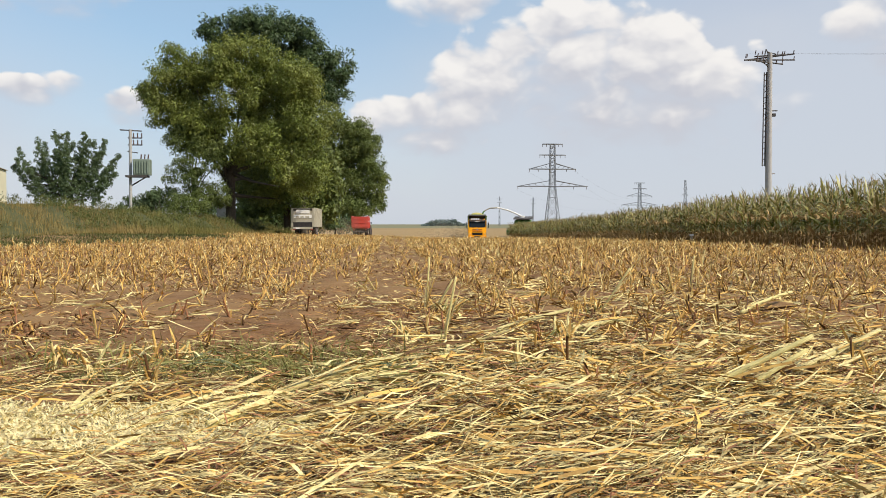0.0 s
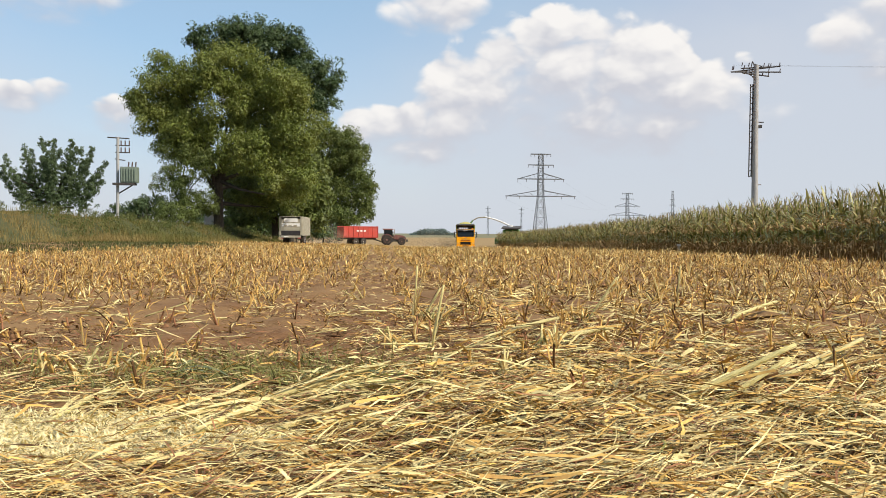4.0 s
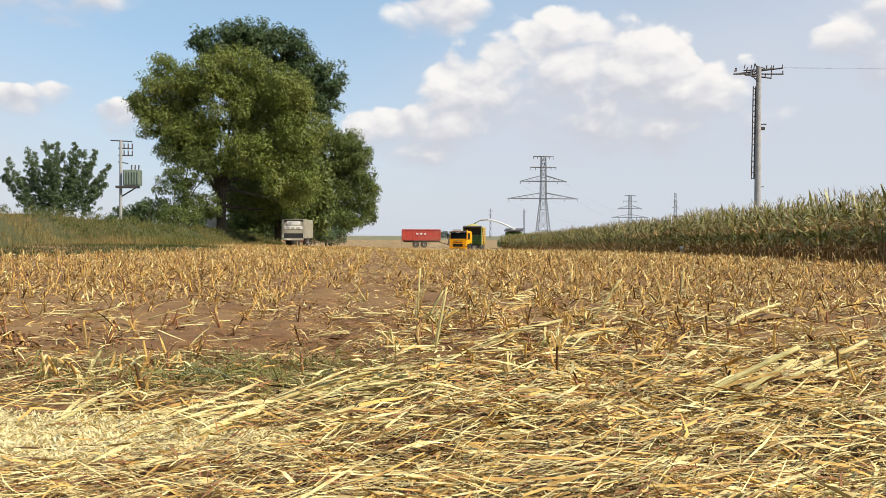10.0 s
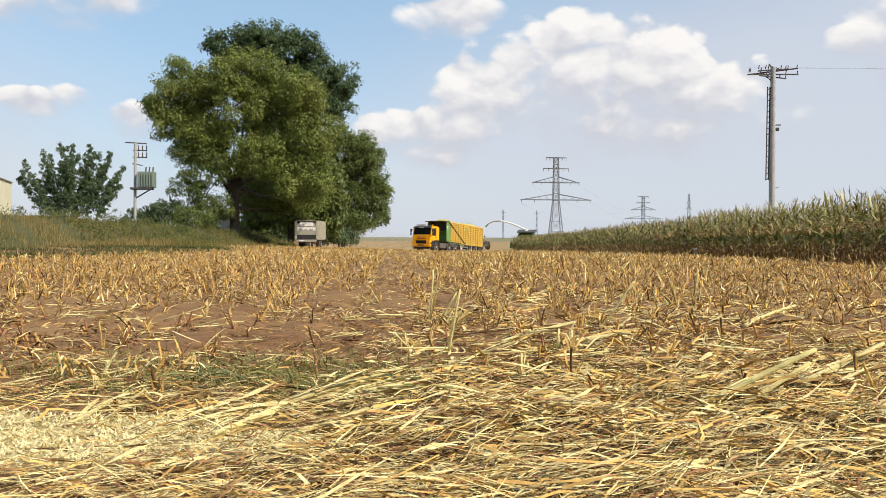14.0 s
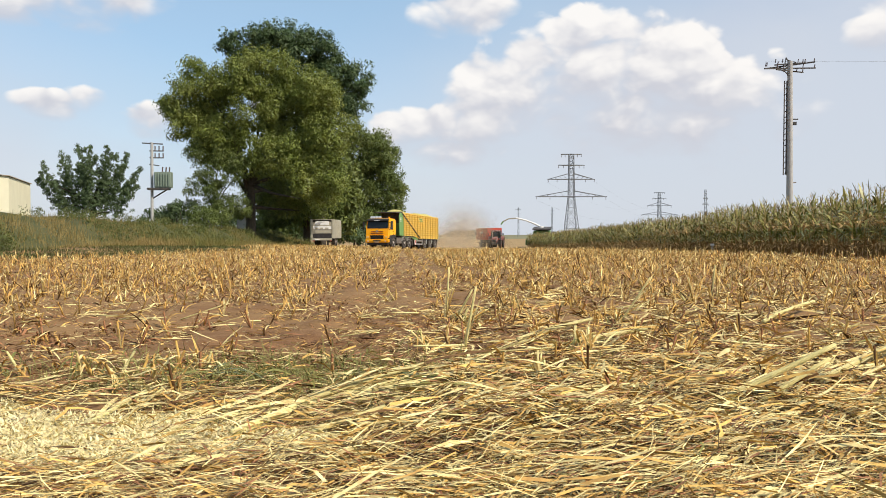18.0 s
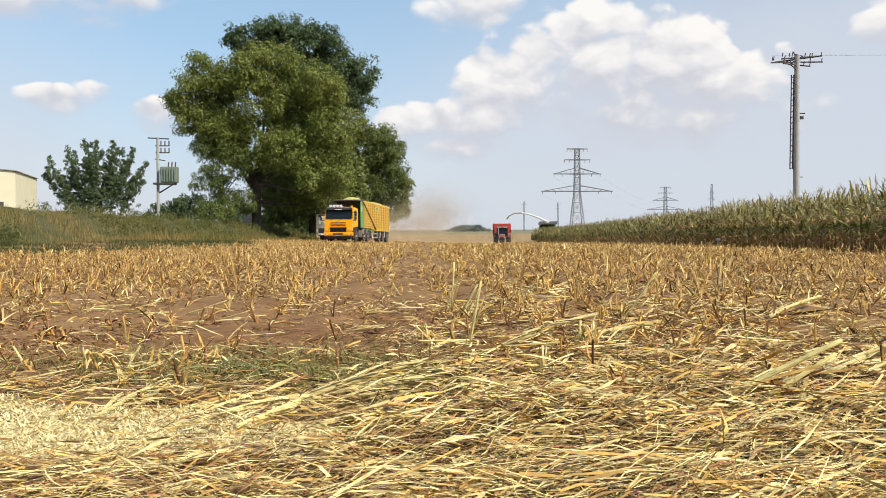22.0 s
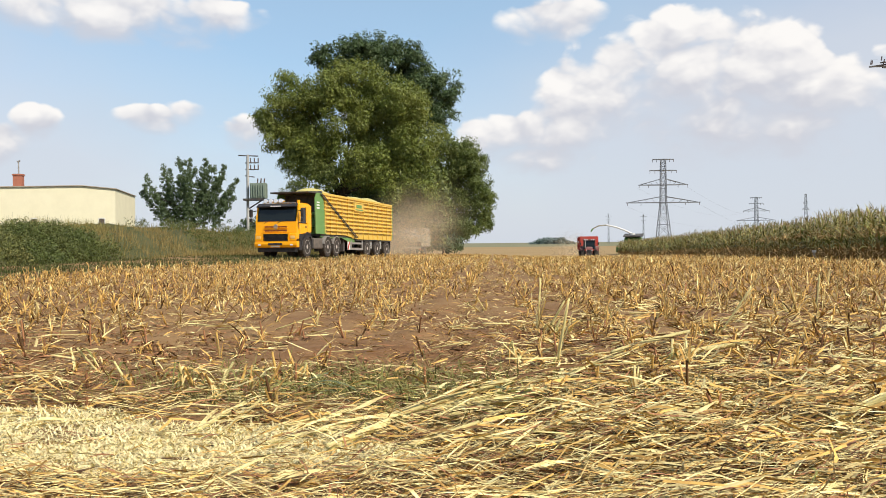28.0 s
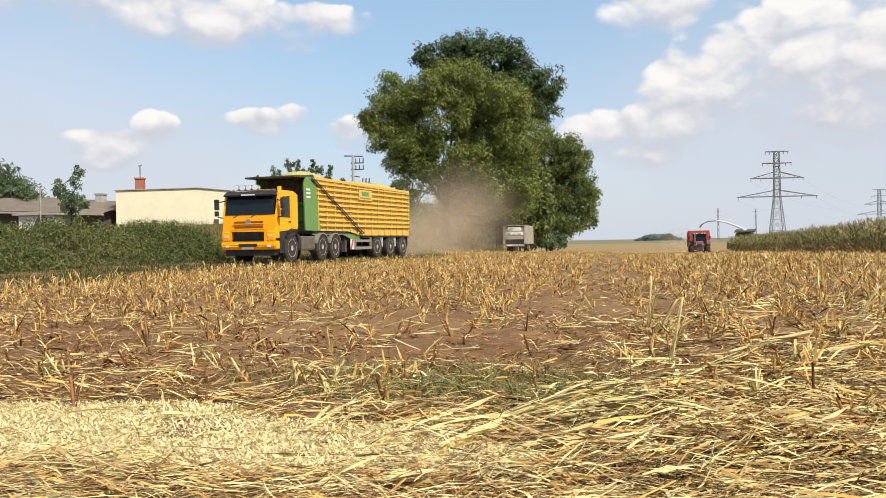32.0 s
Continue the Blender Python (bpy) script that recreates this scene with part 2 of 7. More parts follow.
SOIL = mat("soil", (0.165, 0.08, 0.03), (0.265, 0.145, 0.058), 5.0, 0.8, 0.95, bump=1.0, bump_scale=26, third=(0.29, 0.175, 0.07), third_scale=0.35)
def far_stubble(m):
    """Beyond the stalks that stand singly, the stubble's own colour covers the soil."""
    nt = m.node_tree
    N, L = nt.nodes.new, nt.links.new
    b = nt.nodes["Principled BSDF"]
    was = b.inputs["Base Color"].links[0].from_socket
    co, sep = N("ShaderNodeTexCoord"), N("ShaderNodeSeparateXYZ")
    L(co.outputs["Object"], sep.inputs[0])
    r = N("ShaderNodeMapRange")
    L(sep.outputs[1], r.inputs[0])
    r.inputs[1].default_value, r.inputs[2].default_value, r.inputs[4].default_value = 30, 140, 0.85
    nz = N("ShaderNodeTexNoise")
    nz.inputs["Scale"].default_value = 0.02
    L(co.outputs["Object"], nz.inputs["Vector"])
    cm = N("ShaderNodeMix")
    cm.data_type = "RGBA"
    L(nz.outputs["Fac"], cm.inputs["Factor"])
    cm.inputs["A"].default_value, cm.inputs["B"].default_value = (0.39, 0.27, 0.115, 1), (0.30, 0.205, 0.09, 1)
    mx = N("ShaderNodeMix")
    mx.data_type = "RGBA"
    L(r.outputs[0], mx.inputs["Factor"])
    L(was, mx.inputs["A"])
    L(cm.outputs["Result"], mx.inputs["B"])
    far = N("ShaderNodeMapRange")
    L(sep.outputs[1], far.inputs[0])
    far.inputs[1].default_value, far.inputs[2].default_value = 420, 450
    beyond = N("ShaderNodeMix")
    beyond.data_type = "RGBA"
    L(far.outputs[0], beyond.inputs["Factor"])
    L(mx.outputs["Result"], beyond.inputs["A"])
    beyond.inputs["B"].default_value = (0.20, 0.19, 0.10, 1)
    L(beyond.outputs["Result"], b.inputs["Base Color"])


far_stubble(SOIL)
SOIL_CLOD = mat("soil_clod", (0.16, 0.08, 0.036), (0.27, 0.15, 0.07), 12, 0.7, 0.95, island=0.35)
STRAW = mat("straw", (0.62, 0.39, 0.105), (0.30, 0.155, 0.046), 9, 0.8, 0.75, island=0.52, bump=0.2)
STRAW_PALE = mat("pale_straw", (0.84, 0.71, 0.32), (0.44, 0.29, 0.095), 16, 0.85, 0.7, island=0.46, bump=0.25)
RUSSET = mat("russet_husk", (0.36, 0.17, 0.075), (0.20, 0.085, 0.04), 8, 0.7, 0.8, island=0.4)
# brown husk, darkened further to paint in the shade between the straws
HUSK_SHADE_BROWN = mat("brown_husk_shade", (0.08, 0.038, 0.013), (0.22, 0.12, 0.043), 9, 0.7, 0.85, island=0.4)
LEAF_GREY_GREEN = mat("wilted_leaf", (0.18, 0.19, 0.05), (0.38, 0.33, 0.11), 9, 0.6, 0.75, island=0.35, translucent=0.2)
CANE = mat("maize_cane", (0.82, 0.73, 0.34), (0.48, 0.34, 0.12), 14, 0.8, 0.6, random_value=0.2, bump=0.6, bump_scale=30, third=(0.56, 0.49, 0.19), third_scale=5, stretch=(0.5, 5, 5))
CHIPS = mat("silage_chips", (0.84, 0.74, 0.40), (0.62, 0.47, 0.20), 30, 0.7, 0.8, island=0.32, bump=0.6, bump_scale=60)
CORN_LEAF = mat("corn_leaf", (0.075, 0.10, 0.018), (0.50, 0.42, 0.145), 1.5, 0.7, 0.4, island=0.6, translucent=0.2, spec=0.45)
CORN_DRY = mat("dry_corn_leaf", (0.50, 0.36, 0.155), (0.19, 0.10, 0.04), 2.0, 0.85, 0.8, island=0.5, translucent=0.12)
CORN_STEM = mat("corn_stem", (0.27, 0.21, 0.08), (0.30, 0.15, 0.06), 3, 0.6, 0.7, island=0.3)
CORN_TASSEL = mat("corn_tassel", (0.40, 0.29, 0.13), (0.28, 0.19, 0.08), 6, 0.5, 0.85, island=0.3)
GRASS = mat("rank_grass", (0.145, 0.15, 0.036), (0.27, 0.225, 0.07), 0.3, 0.8, 0.8, island=0.3, translucent=0.2, third=(0.33, 0.23, 0.085), third_scale=0.07)
TRACK_GRASS = mat("track_grass", (0.06, 0.08, 0.02), (0.13, 0.125, 0.04), 0.5, 0.8, 0.8, island=0.45, translucent=0.15)
WEED = mat("weed_leaf", (0.085, 0.11, 0.026), (0.19, 0.18, 0.055), 0.45, 0.8, 0.6, island=0.4, translucent=0.18)
BANK_SOIL = mat("bank_turf", (0.055, 0.065, 0.02), (0.12, 0.105, 0.042), 0.8, 0.7, 0.95, bump=0.6, bump_scale=8)
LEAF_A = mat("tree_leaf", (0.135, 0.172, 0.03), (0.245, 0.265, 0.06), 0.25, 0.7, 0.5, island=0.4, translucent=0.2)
# tree_leaf over again with darker greens: shade inside the clump put into the colour
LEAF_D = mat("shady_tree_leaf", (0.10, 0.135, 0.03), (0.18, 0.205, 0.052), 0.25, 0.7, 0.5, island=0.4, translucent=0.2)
LEAF_B = mat("poplar_leaf", (0.065, 0.105, 0.036), (0.105, 0.145, 0.055), 0.25, 0.6, 0.5, island=0.35, translucent=0.15)
LEAF_C = mat("willow_leaf", (0.085, 0.125, 0.05), (0.13, 0.17, 0.075), 0.5, 0.6, 0.6, island=0.35, translucent=0.2)
BARK = mat("bark", (0.045, 0.038, 0.028), (0.09, 0.075, 0.055), 3, 0.6, 0.95, bump=0.8, bump_scale=9)
YELLOW_CAB = mat("orange_yellow_paint", (0.98, 0.44, 0.004), (0.84, 0.34, 0.01), 1.2, 0.35, 0.42, spec=0.3)
YELLOW_BODY = mat("yellow_trailer_paint", (0.70, 0.46, 0.075), (0.56, 0.39, 0.11), 1.6, 0.5, 0.5, spec=0.4)
GREEN_PAINT = mat("green_paint", (0.13, 0.27, 0.075), (0.20, 0.30, 0.11), 1.4, 0.5, 0.5)
RED_PAINT = mat("red_paint", (0.50, 0.062, 0.042), (0.38, 0.11, 0.085), 0.9, 0.6, 0.5)
DARK_RED = mat("dusty_dark_red_paint", (0.17, 0.05, 0.042), (0.30, 0.19, 0.15), 1.5, 0.8, 0.6)
GREY_PAINT = mat("faded_grey_paint", (0.42, 0.395, 0.30), (0.28, 0.25, 0.19), 2, 0.6, 0.7)
WHITE_PAINT = mat("white_paint", (0.78, 0.77, 0.72), (0.62, 0.61, 0.56), 2, 0.4, 0.55)
BLACK_PLASTIC = mat("black_plastic", (0.022, 0.022, 0.024), (0.07, 0.06, 0.05), 4, 0.5, 0.6)
TYRE = mat("dusty_tyre_rubber", (0.028, 0.026, 0.024), (0.11, 0.085, 0.06), 5, 0.6, 0.9, bump=0.3)
STEEL = mat("dusty_steel", (0.36, 0.34, 0.31), (0.25, 0.21, 0.17), 5, 0.6, 0.5, metal=0.4)
TANK_GREY = mat("dusty_dark_tank", (0.11, 0.095, 0.08), (0.20, 0.165, 0.125), 5, 0.6, 0.7)
RIM = mat("dusty_pale_rim", (0.50, 0.46, 0.41), (0.32, 0.27, 0.22), 6, 0.6, 0.6)
# orange paint darkened to brown, the shade of a recess put into the colour
SLOT_SHADE = mat("shaded_orange_slot", (0.26, 0.075, 0.015), (0.12, 0.04, 0.015), 6, 0.5, 0.6)
CHROME = mat("chrome", (0.8, 0.8, 0.8), None, rough=0.12, metal=1.0)
CHASSIS = mat("dark_chassis_steel", (0.05, 0.05, 0.05), (0.15, 0.12, 0.09), 4, 0.6, 0.8)
GLASS_DARK = mat("dark_glass", (0.012, 0.016, 0.016), None, rough=0.08, spec=0.35)
LAMP_GLASS = mat("lamp_glass", (0.75, 0.76, 0.78), None, rough=0.12, spec=0.8)
AMBER_GLASS = mat("amber_lamp_glass", (0.88, 0.50, 0.10), (0.80, 0.62, 0.34), 9, 0.6, 0.15, spec=0.8)
CONCRETE = mat("concrete", (0.44, 0.43, 0.40), (0.30, 0.29, 0.27), 5, 0.6, 0.9, bump=0.3)
GALVANISED = mat("galvanised_steel", (0.23, 0.25, 0.27), (0.16, 0.17, 0.19), 3, 0.5, 0.6, metal=0.3)
TRAFO_GREEN = mat("grey_green_enamel", (0.21, 0.26, 0.20), (0.15, 0.18, 0.14), 3, 0.5, 0.6)
RENDER_CREAM = mat("cream_render", (0.80, 0.74, 0.52), (0.70, 0.64, 0.44), 0.9, 0.5, 0.9, bump=0.2, coords="Object")
WHITEWASH = mat("whitewash", (0.74, 0.73, 0.68), (0.55, 0.53, 0.47), 1.5, 0.6, 0.9, bump=0.3)
ROOF_FELT = mat("weathered_roof_sheet", (0.38, 0.31, 0.24), (0.48, 0.41, 0.33), 1.5, 0.6, 0.9)
BRICK = mat("brick_red", (0.34, 0.13, 0.08), (0.24, 0.09, 0.06), 5, 0.6, 0.9, random_value=0.25)
TIMBER_DARK = mat("dark_timber", (0.09, 0.07, 0.055), (0.16, 0.13, 0.10), 4, 0.6, 0.9)
# haze of the distance is mixed into this pale blue-green
FAR_WOOD = mat("hazed_woodland", (0.14, 0.19, 0.17), (0.18, 0.22, 0.19), 0.05, 0.6, 1.0)
WILTED_GREEN = mat("wilted_blue_green_leaf", (0.11, 0.15, 0.08), (0.24, 0.25, 0.11), 9, 0.6, 0.6, island=0.3, translucent=0.15)
SILAGE = mat("chopped_maize", (0.52, 0.46, 0.16), (0.40, 0.36, 0.12), 6, 0.6, 0.9, bump=0.8, bump_scale=14)
CERAMIC = mat("brown_insulator", (0.10, 0.07, 0.06), None, rough=0.3)


# ---- building helpers ----
GY = [-4000, 15, 31, 51, 94, 130, 165, 260, 4000]
GZ = [0, 0, -0.08, -0.33, -0.9, -1.28, -1.42, -1.5, -1.5]


def zg(x, y):
    """Height of the ground."""
    x, y = np.asarray(x, float), np.asarray(y, float)
    z = sum(np.interp(y + o, GY, GZ) for o in (-8, -4, 0, 4, 8)) / 5
    side = np.clip(-x, 0, 22) * 0.025 * np.clip((y - 22) / 26, 0, 1) * np.clip((150 - y) / 50, 0, 1)
    dip = 0.6 * np.exp(-((y - 117) / 16) ** 2 - ((x - 4.5) / 7.5) ** 2)
    return z + side - dip


def mesh_np(name, verts, faces, material):
    """A mesh from arrays: n x 3 vertices, m x k faces."""
    me = bpy.data.meshes.new(name)
    k = faces.shape[1]
    me.vertices.add(len(verts))
    me.vertices.foreach_set("co", np.asarray(verts, np.float32).ravel())
    me.loops.add(faces.size)
    me.loops.foreach_set("vertex_index", np.asarray(faces, np.int32).ravel())
    me.polygons.add(len(faces))
    me.polygons.foreach_set("loop_start", np.arange(0, faces.size, k, dtype=np.int32))
    me.update(calc_edges=True)
    me.materials.append(material)
    return me


def unit(v):
    return v / np.maximum(np.linalg.norm(v, axis=-1, keepdims=True), 1e-9)


def rods(p0, p1, r0, r1, sides=4):
    """Tapered rods from p0 to p1 (n x 3), as vertices and quads; four-sided ones are capped."""
    n = len(p0)
    a = unit(p1 - p0)
    ref = np.where(np.abs(a[:, 2:3]) > 0.9, [[1.0, 0, 0]], [[0, 0, 1.0]])
    u = unit(np.cross(a, ref))
    w = np.cross(a, u)
    ang = np.arange(sides) * 2 * np.pi / sides
    ring = u[:, None, :] * np.cos(ang)[None, :, None] + w[:, None, :] * np.sin(ang)[None, :, None]
    r0, r1 = np.broadcast_to(r0, n)[:, None, None], np.broadcast_to(r1, n)[:, None, None]
    v = np.concatenate([p0[:, None] + ring * r0, p1[:, None] + ring * r1], 1).reshape(-1, 3)
    i = np.arange(sides)
    q = np.stack([i, (i + 1) % sides, (i + 1) % sides + sides, i + sides], 1)
    if sides == 4:
        q = np.concatenate([q, [[4, 5, 6, 7], [3, 2, 1, 0]]])
    f = (q[None] + (np.arange(n) * 2 * sides)[:, None, None]).reshape(-1, 4)
    return v, f


def blades(p, along, length, width, droop=0.0, up=(0, 0, 1), twist=0.0, steps=3, strip=False, curl=0.0):
    """Tapered bent leaf strips from p along a unit way; droop bends them down."""
    n = len(p)
    along = unit(np.asarray(along, float))
    side = unit(np.cross(along, np.broadcast_to(np.asarray(up, float), (n, 3))) + 1e-6)
    length, width, droop = np.broadcast_to(length, n), np.broadcast_to(width, n), np.broadcast_to(droop, n)
    normal = np.cross(side, along)
    tw = np.broadcast_to(twist, n)
    rows = []
    for k in range(steps + 1):
        s = k / steps
        c = p + along * (length * s)[:, None] + np.array([0, 0, -1.0]) * (droop * length * s * s)[:, None] + side * (np.broadcast_to(curl, n) * length * s * s)[:, None]
        wk = width * (0.85 + 0.2 * s - 0.45 * s * s if strip else 0.6 + 0.8 * s - 1.35 * s * s)
        ang = tw * s
        d = side * np.cos(ang)[:, None] + normal * np.sin(ang)[:, None]
        rows += [c - d * (wk / 2)[:, None], c + d * (wk / 2)[:, None]]
    v = np.stack(rows, 1).reshape(-1, 3)
    q = np.array([[2 * k, 2 * k + 1, 2 * k + 3, 2 * k + 2] for k in range(steps)])
    f = (q[None] + (np.arange(n) * 2 * (steps + 1))[:, None, None]).reshape(-1, 4)
    return v, f


def join(*pieces):
    vs, fs, at = [], [], 0
    for v, f in pieces:
        vs.append(v)
        fs.append(f + at)
        at += len(v)
    return np.concatenate(vs), np.concatenate(fs)


def part(name, bm, material, parent=None, label=""):
    """Links a bmesh as one mesh object, under a thing or a part."""
    me = bpy.data.meshes.new(name)
    bm.to_mesh(me)
    bm.free()
    me.materials.append(material)
    ob = new(name, me)
    ob.parent = parent
    return tagged(ob, label)


def part_np(name, vf, material, parent=None, label=""):
    ob = new(name, mesh_np(name, *vf, material))
    ob.parent = parent
    return tagged(ob, label)


def thing(name, label, category, m=None, group=""):
    ob = new(name)
    ob.empty_display_size = 0.2
    if m is not None:
        ob.matrix_basis = m
    return tagged(ob, label, category, group)


def box(bm, x0, x1, y0, y1, z0, z1, bevel=0.0):
    r = bmesh.ops.create_cube(bm, size=1.0)
    for v in r["verts"]:
        v.co = Vector(((x0 + x1) / 2 + v.co.x * (x1 - x0), (y0 + y1) / 2 + v.co.y * (y1 - y0), (z0 + z1) / 2 + v.co.z * (z1 - z0)))
    if bevel:
        es = list({e for v in r["verts"] for e in v.link_edges})
        bmesh.ops.bevel(bm, geom=es, offset=bevel, segments=2, affect="EDGES", profile=0.6)
    return bm


def boxes(*rows, bevel=0.0):
    bm = bmesh.new()
    for r in rows:
        box(bm, *r, bevel=bevel)
    return bm


def tube(bm, p0, p1, r0, r1=None, sides=10):
    r1 = r0 if r1 is None else r1
    p0, p1 = Vector(p0), Vector(p1)
    d = p1 - p0
    m = Matrix.Translation((p0 + p1) / 2) @ d.to_track_quat("Z", "Y").to_matrix().to_4x4()
    bmesh.ops.create_cone(bm, cap_ends=True, segments=sides, radius1=r0, radius2=r1, depth=d.length, matrix=m)
    return bm


def tubes(*rows, sides=10):
    bm = bmesh.new()
    for p0, p1, r in rows:
        tube(bm, p0, p1, r, sides=sides)
    return bm


def prism(outline, y0, y1, bevel=0.0):
    """An outline in x and z, drawn out from y0 to y1."""
    bm = bmesh.new()
    a = [bm.verts.new((x, y0, z)) for x, z in outline]
    f = bm.faces.new(a)
    r = bmesh.ops.extrude_face_region(bm, geom=[f])
    bmesh.ops.translate(bm, vec=(0, y1 - y0, 0), verts=[v for v in r["geom"] if isinstance(v, bmesh.types.BMVert)])
    bmesh.ops.recalc_face_normals(bm, faces=bm.faces)
    if bevel:
        bmesh.ops.bevel(bm, geom=list(bm.edges), offset=bevel, segments=2, affect="EDGES")
    return bm


def lathe(profile, sides=24, axis="Y"):
    """A turned form: (radius, along) points round an axis."""
    bm = bmesh.new()
    rings = []
    for r, a in profile:
        rings.append([bm.verts.new((r * math.cos(t), a, r * math.sin(t)) if axis == "Y" else (r * math.cos(t), r * math.sin(t), a))
                      for t in [2 * math.pi * k / sides for k in range(sides)]])
    for p, q in zip(rings, rings[1:]):
        for k in range(sides):
            bm.faces.new((p[k], p[(k + 1) % sides], q[(k + 1) % sides], q[k]))
    for ring in (rings[0], rings[-1]):
        bm.faces.new(ring)
    bmesh.ops.recalc_face_normals(bm, faces=bm.faces)
    return bm


# ---- ground ----
def make_ground():
    """One sheet of rings that widen out to the horizon."""
    rings = np.concatenate([np.linspace(0.0, 12, 140)[1:], np.geomspace(12.2, 200, 130), np.geomspace(215, 4200, 22)])
    segs = 260
    ang = np.concatenate([np.linspace(-0.95, 0.75, 200), np.linspace(0.75, 2 * np.pi - 0.95, 61)[1:]])[:segs]
    r, a = np.meshgrid(rings, ang, indexing="ij")
    x, y = r * np.sin(a), r * np.cos(a)
    z = zg(x, y)
    lumps = np.zeros_like(z)
    for k, (fx, fy, ph, amp) in enumerate(((1.1, 0.7, 0, 0.02), (2.7, -1.9, 1, 0.014), (-4.1, 5.3, 2, 0.010), (8.2, 7.1, 3, 0.006), (-13, 11, 4, 0.004))):
        lumps += amp * np.sin(fx * x + fy * y + ph + 1.3 * np.sin(0.6 * y + k) + np.cos(0.8 * x - k))
    rows_wave = 0.018 * np.cos((x + 0.068 * y) * 2 * np.pi / 0.75)
    fade = np.clip((60 - r) / 40, 0, 1)
    z = z + (lumps + rows_wave * np.clip((r - 4) / 3, 0, 1)) * fade
    v = np.stack([x, y, z], -1).reshape(-1, 3)
    n, m = r.shape
    i, j = np.meshgrid(np.arange(n - 1), np.arange(m), indexing="ij")
    f = np.stack([i * m + j, i * m + (j + 1) % m, (i + 1) * m + (j + 1) % m, (i + 1) * m + j], -1).reshape(-1, 4)
    c = np.array([[0, 0, zg(0, 0)]])
    v = np.concatenate([v, c])
    f = np.concatenate([f, np.stack([np.full(m // 2, len(v) - 1), np.arange(0, m, 2), np.arange(0, m, 2) + 1, (np.arange(0, m, 2) + 2) % m], 1)])
    g = new("ground", mesh_np("ground", v, f[:, ::-1], SOIL))
    for p in g.data.polygons:
        p.use_smooth = True
    tagged(g, "reddish brown harvested field soil with straw litter", "ground", kind="structure")


make_ground()


# ---- standing maize ----
CORN_Y = [8, 24, 29.5, 33, 48, 91, 131]
CORN_X = [14.2, 13.8, 13.5, 14.2, 13.9, 13.5, 10.4]


def corn_edge(y):
    return np.interp(y, CORN_Y, CORN_X)


def corn_plants(x, y, h, rng, leaves=11, fine=True):
    """Leaves, dry leaves, stems and tassels of plants that stand at x, y."""
    n = len(x)
    z = zg(x, y)
    base = np.stack([x, y, z - 0.02], -1)
    lean = rng.normal(0, 0.05, (n, 3)) * [1, 1, 0] + [0, 0, 1]
    top = base + unit(lean) * h[:, None]
    stem = rods(base, base + (top - base) * 0.93, 0.014, 0.006, 4 if fine else 3)
    green, dry = [], []
    for k in range(leaves):
        s = 0.12 + 0.8 * k / (leaves - 1) + rng.uniform(-0.03, 0.03, n)
        p = base + (top - base) * s[:, None]
        turn = rng.uniform(0, 2 * np.pi, n)
        rise = np.where(s > 0.7, rng.uniform(1.2, 3.2, n), rng.uniform(0.5, 1.7, n))
        way = np.stack([np.cos(turn), np.sin(turn), rise], -1)
        ln = rng.uniform(0.6, 1.05, n) * np.where(s > 0.8, 0.5, 1.0)
        b = blades(p, way, ln, rng.uniform(0.075, 0.14, n) * np.where(s > 0.78, 0.38, 1.0) * (1.0 if fine else 1.3), rng.uniform(0.2, 0.9, n), twist=rng.uniform(-1.2, 1.2, n), steps=3 if fine else 2)
        (dry if k < 2 or k == 5 and fine else green).append(b)
    tp = []
    for k in range(5 if fine else 3):
        turn = rng.uniform(0, 2 * np.pi, n)
        way = np.stack([0.35 * np.cos(turn), 0.35 * np.sin(turn), np.ones(n)], -1)
        tp.append(blades(base + (top - base) * 0.9, way, rng.uniform(0.2, 0.38, n), 0.022, 0.12, steps=1))
    return join(*green), join(*dry), stem, join(*tp)


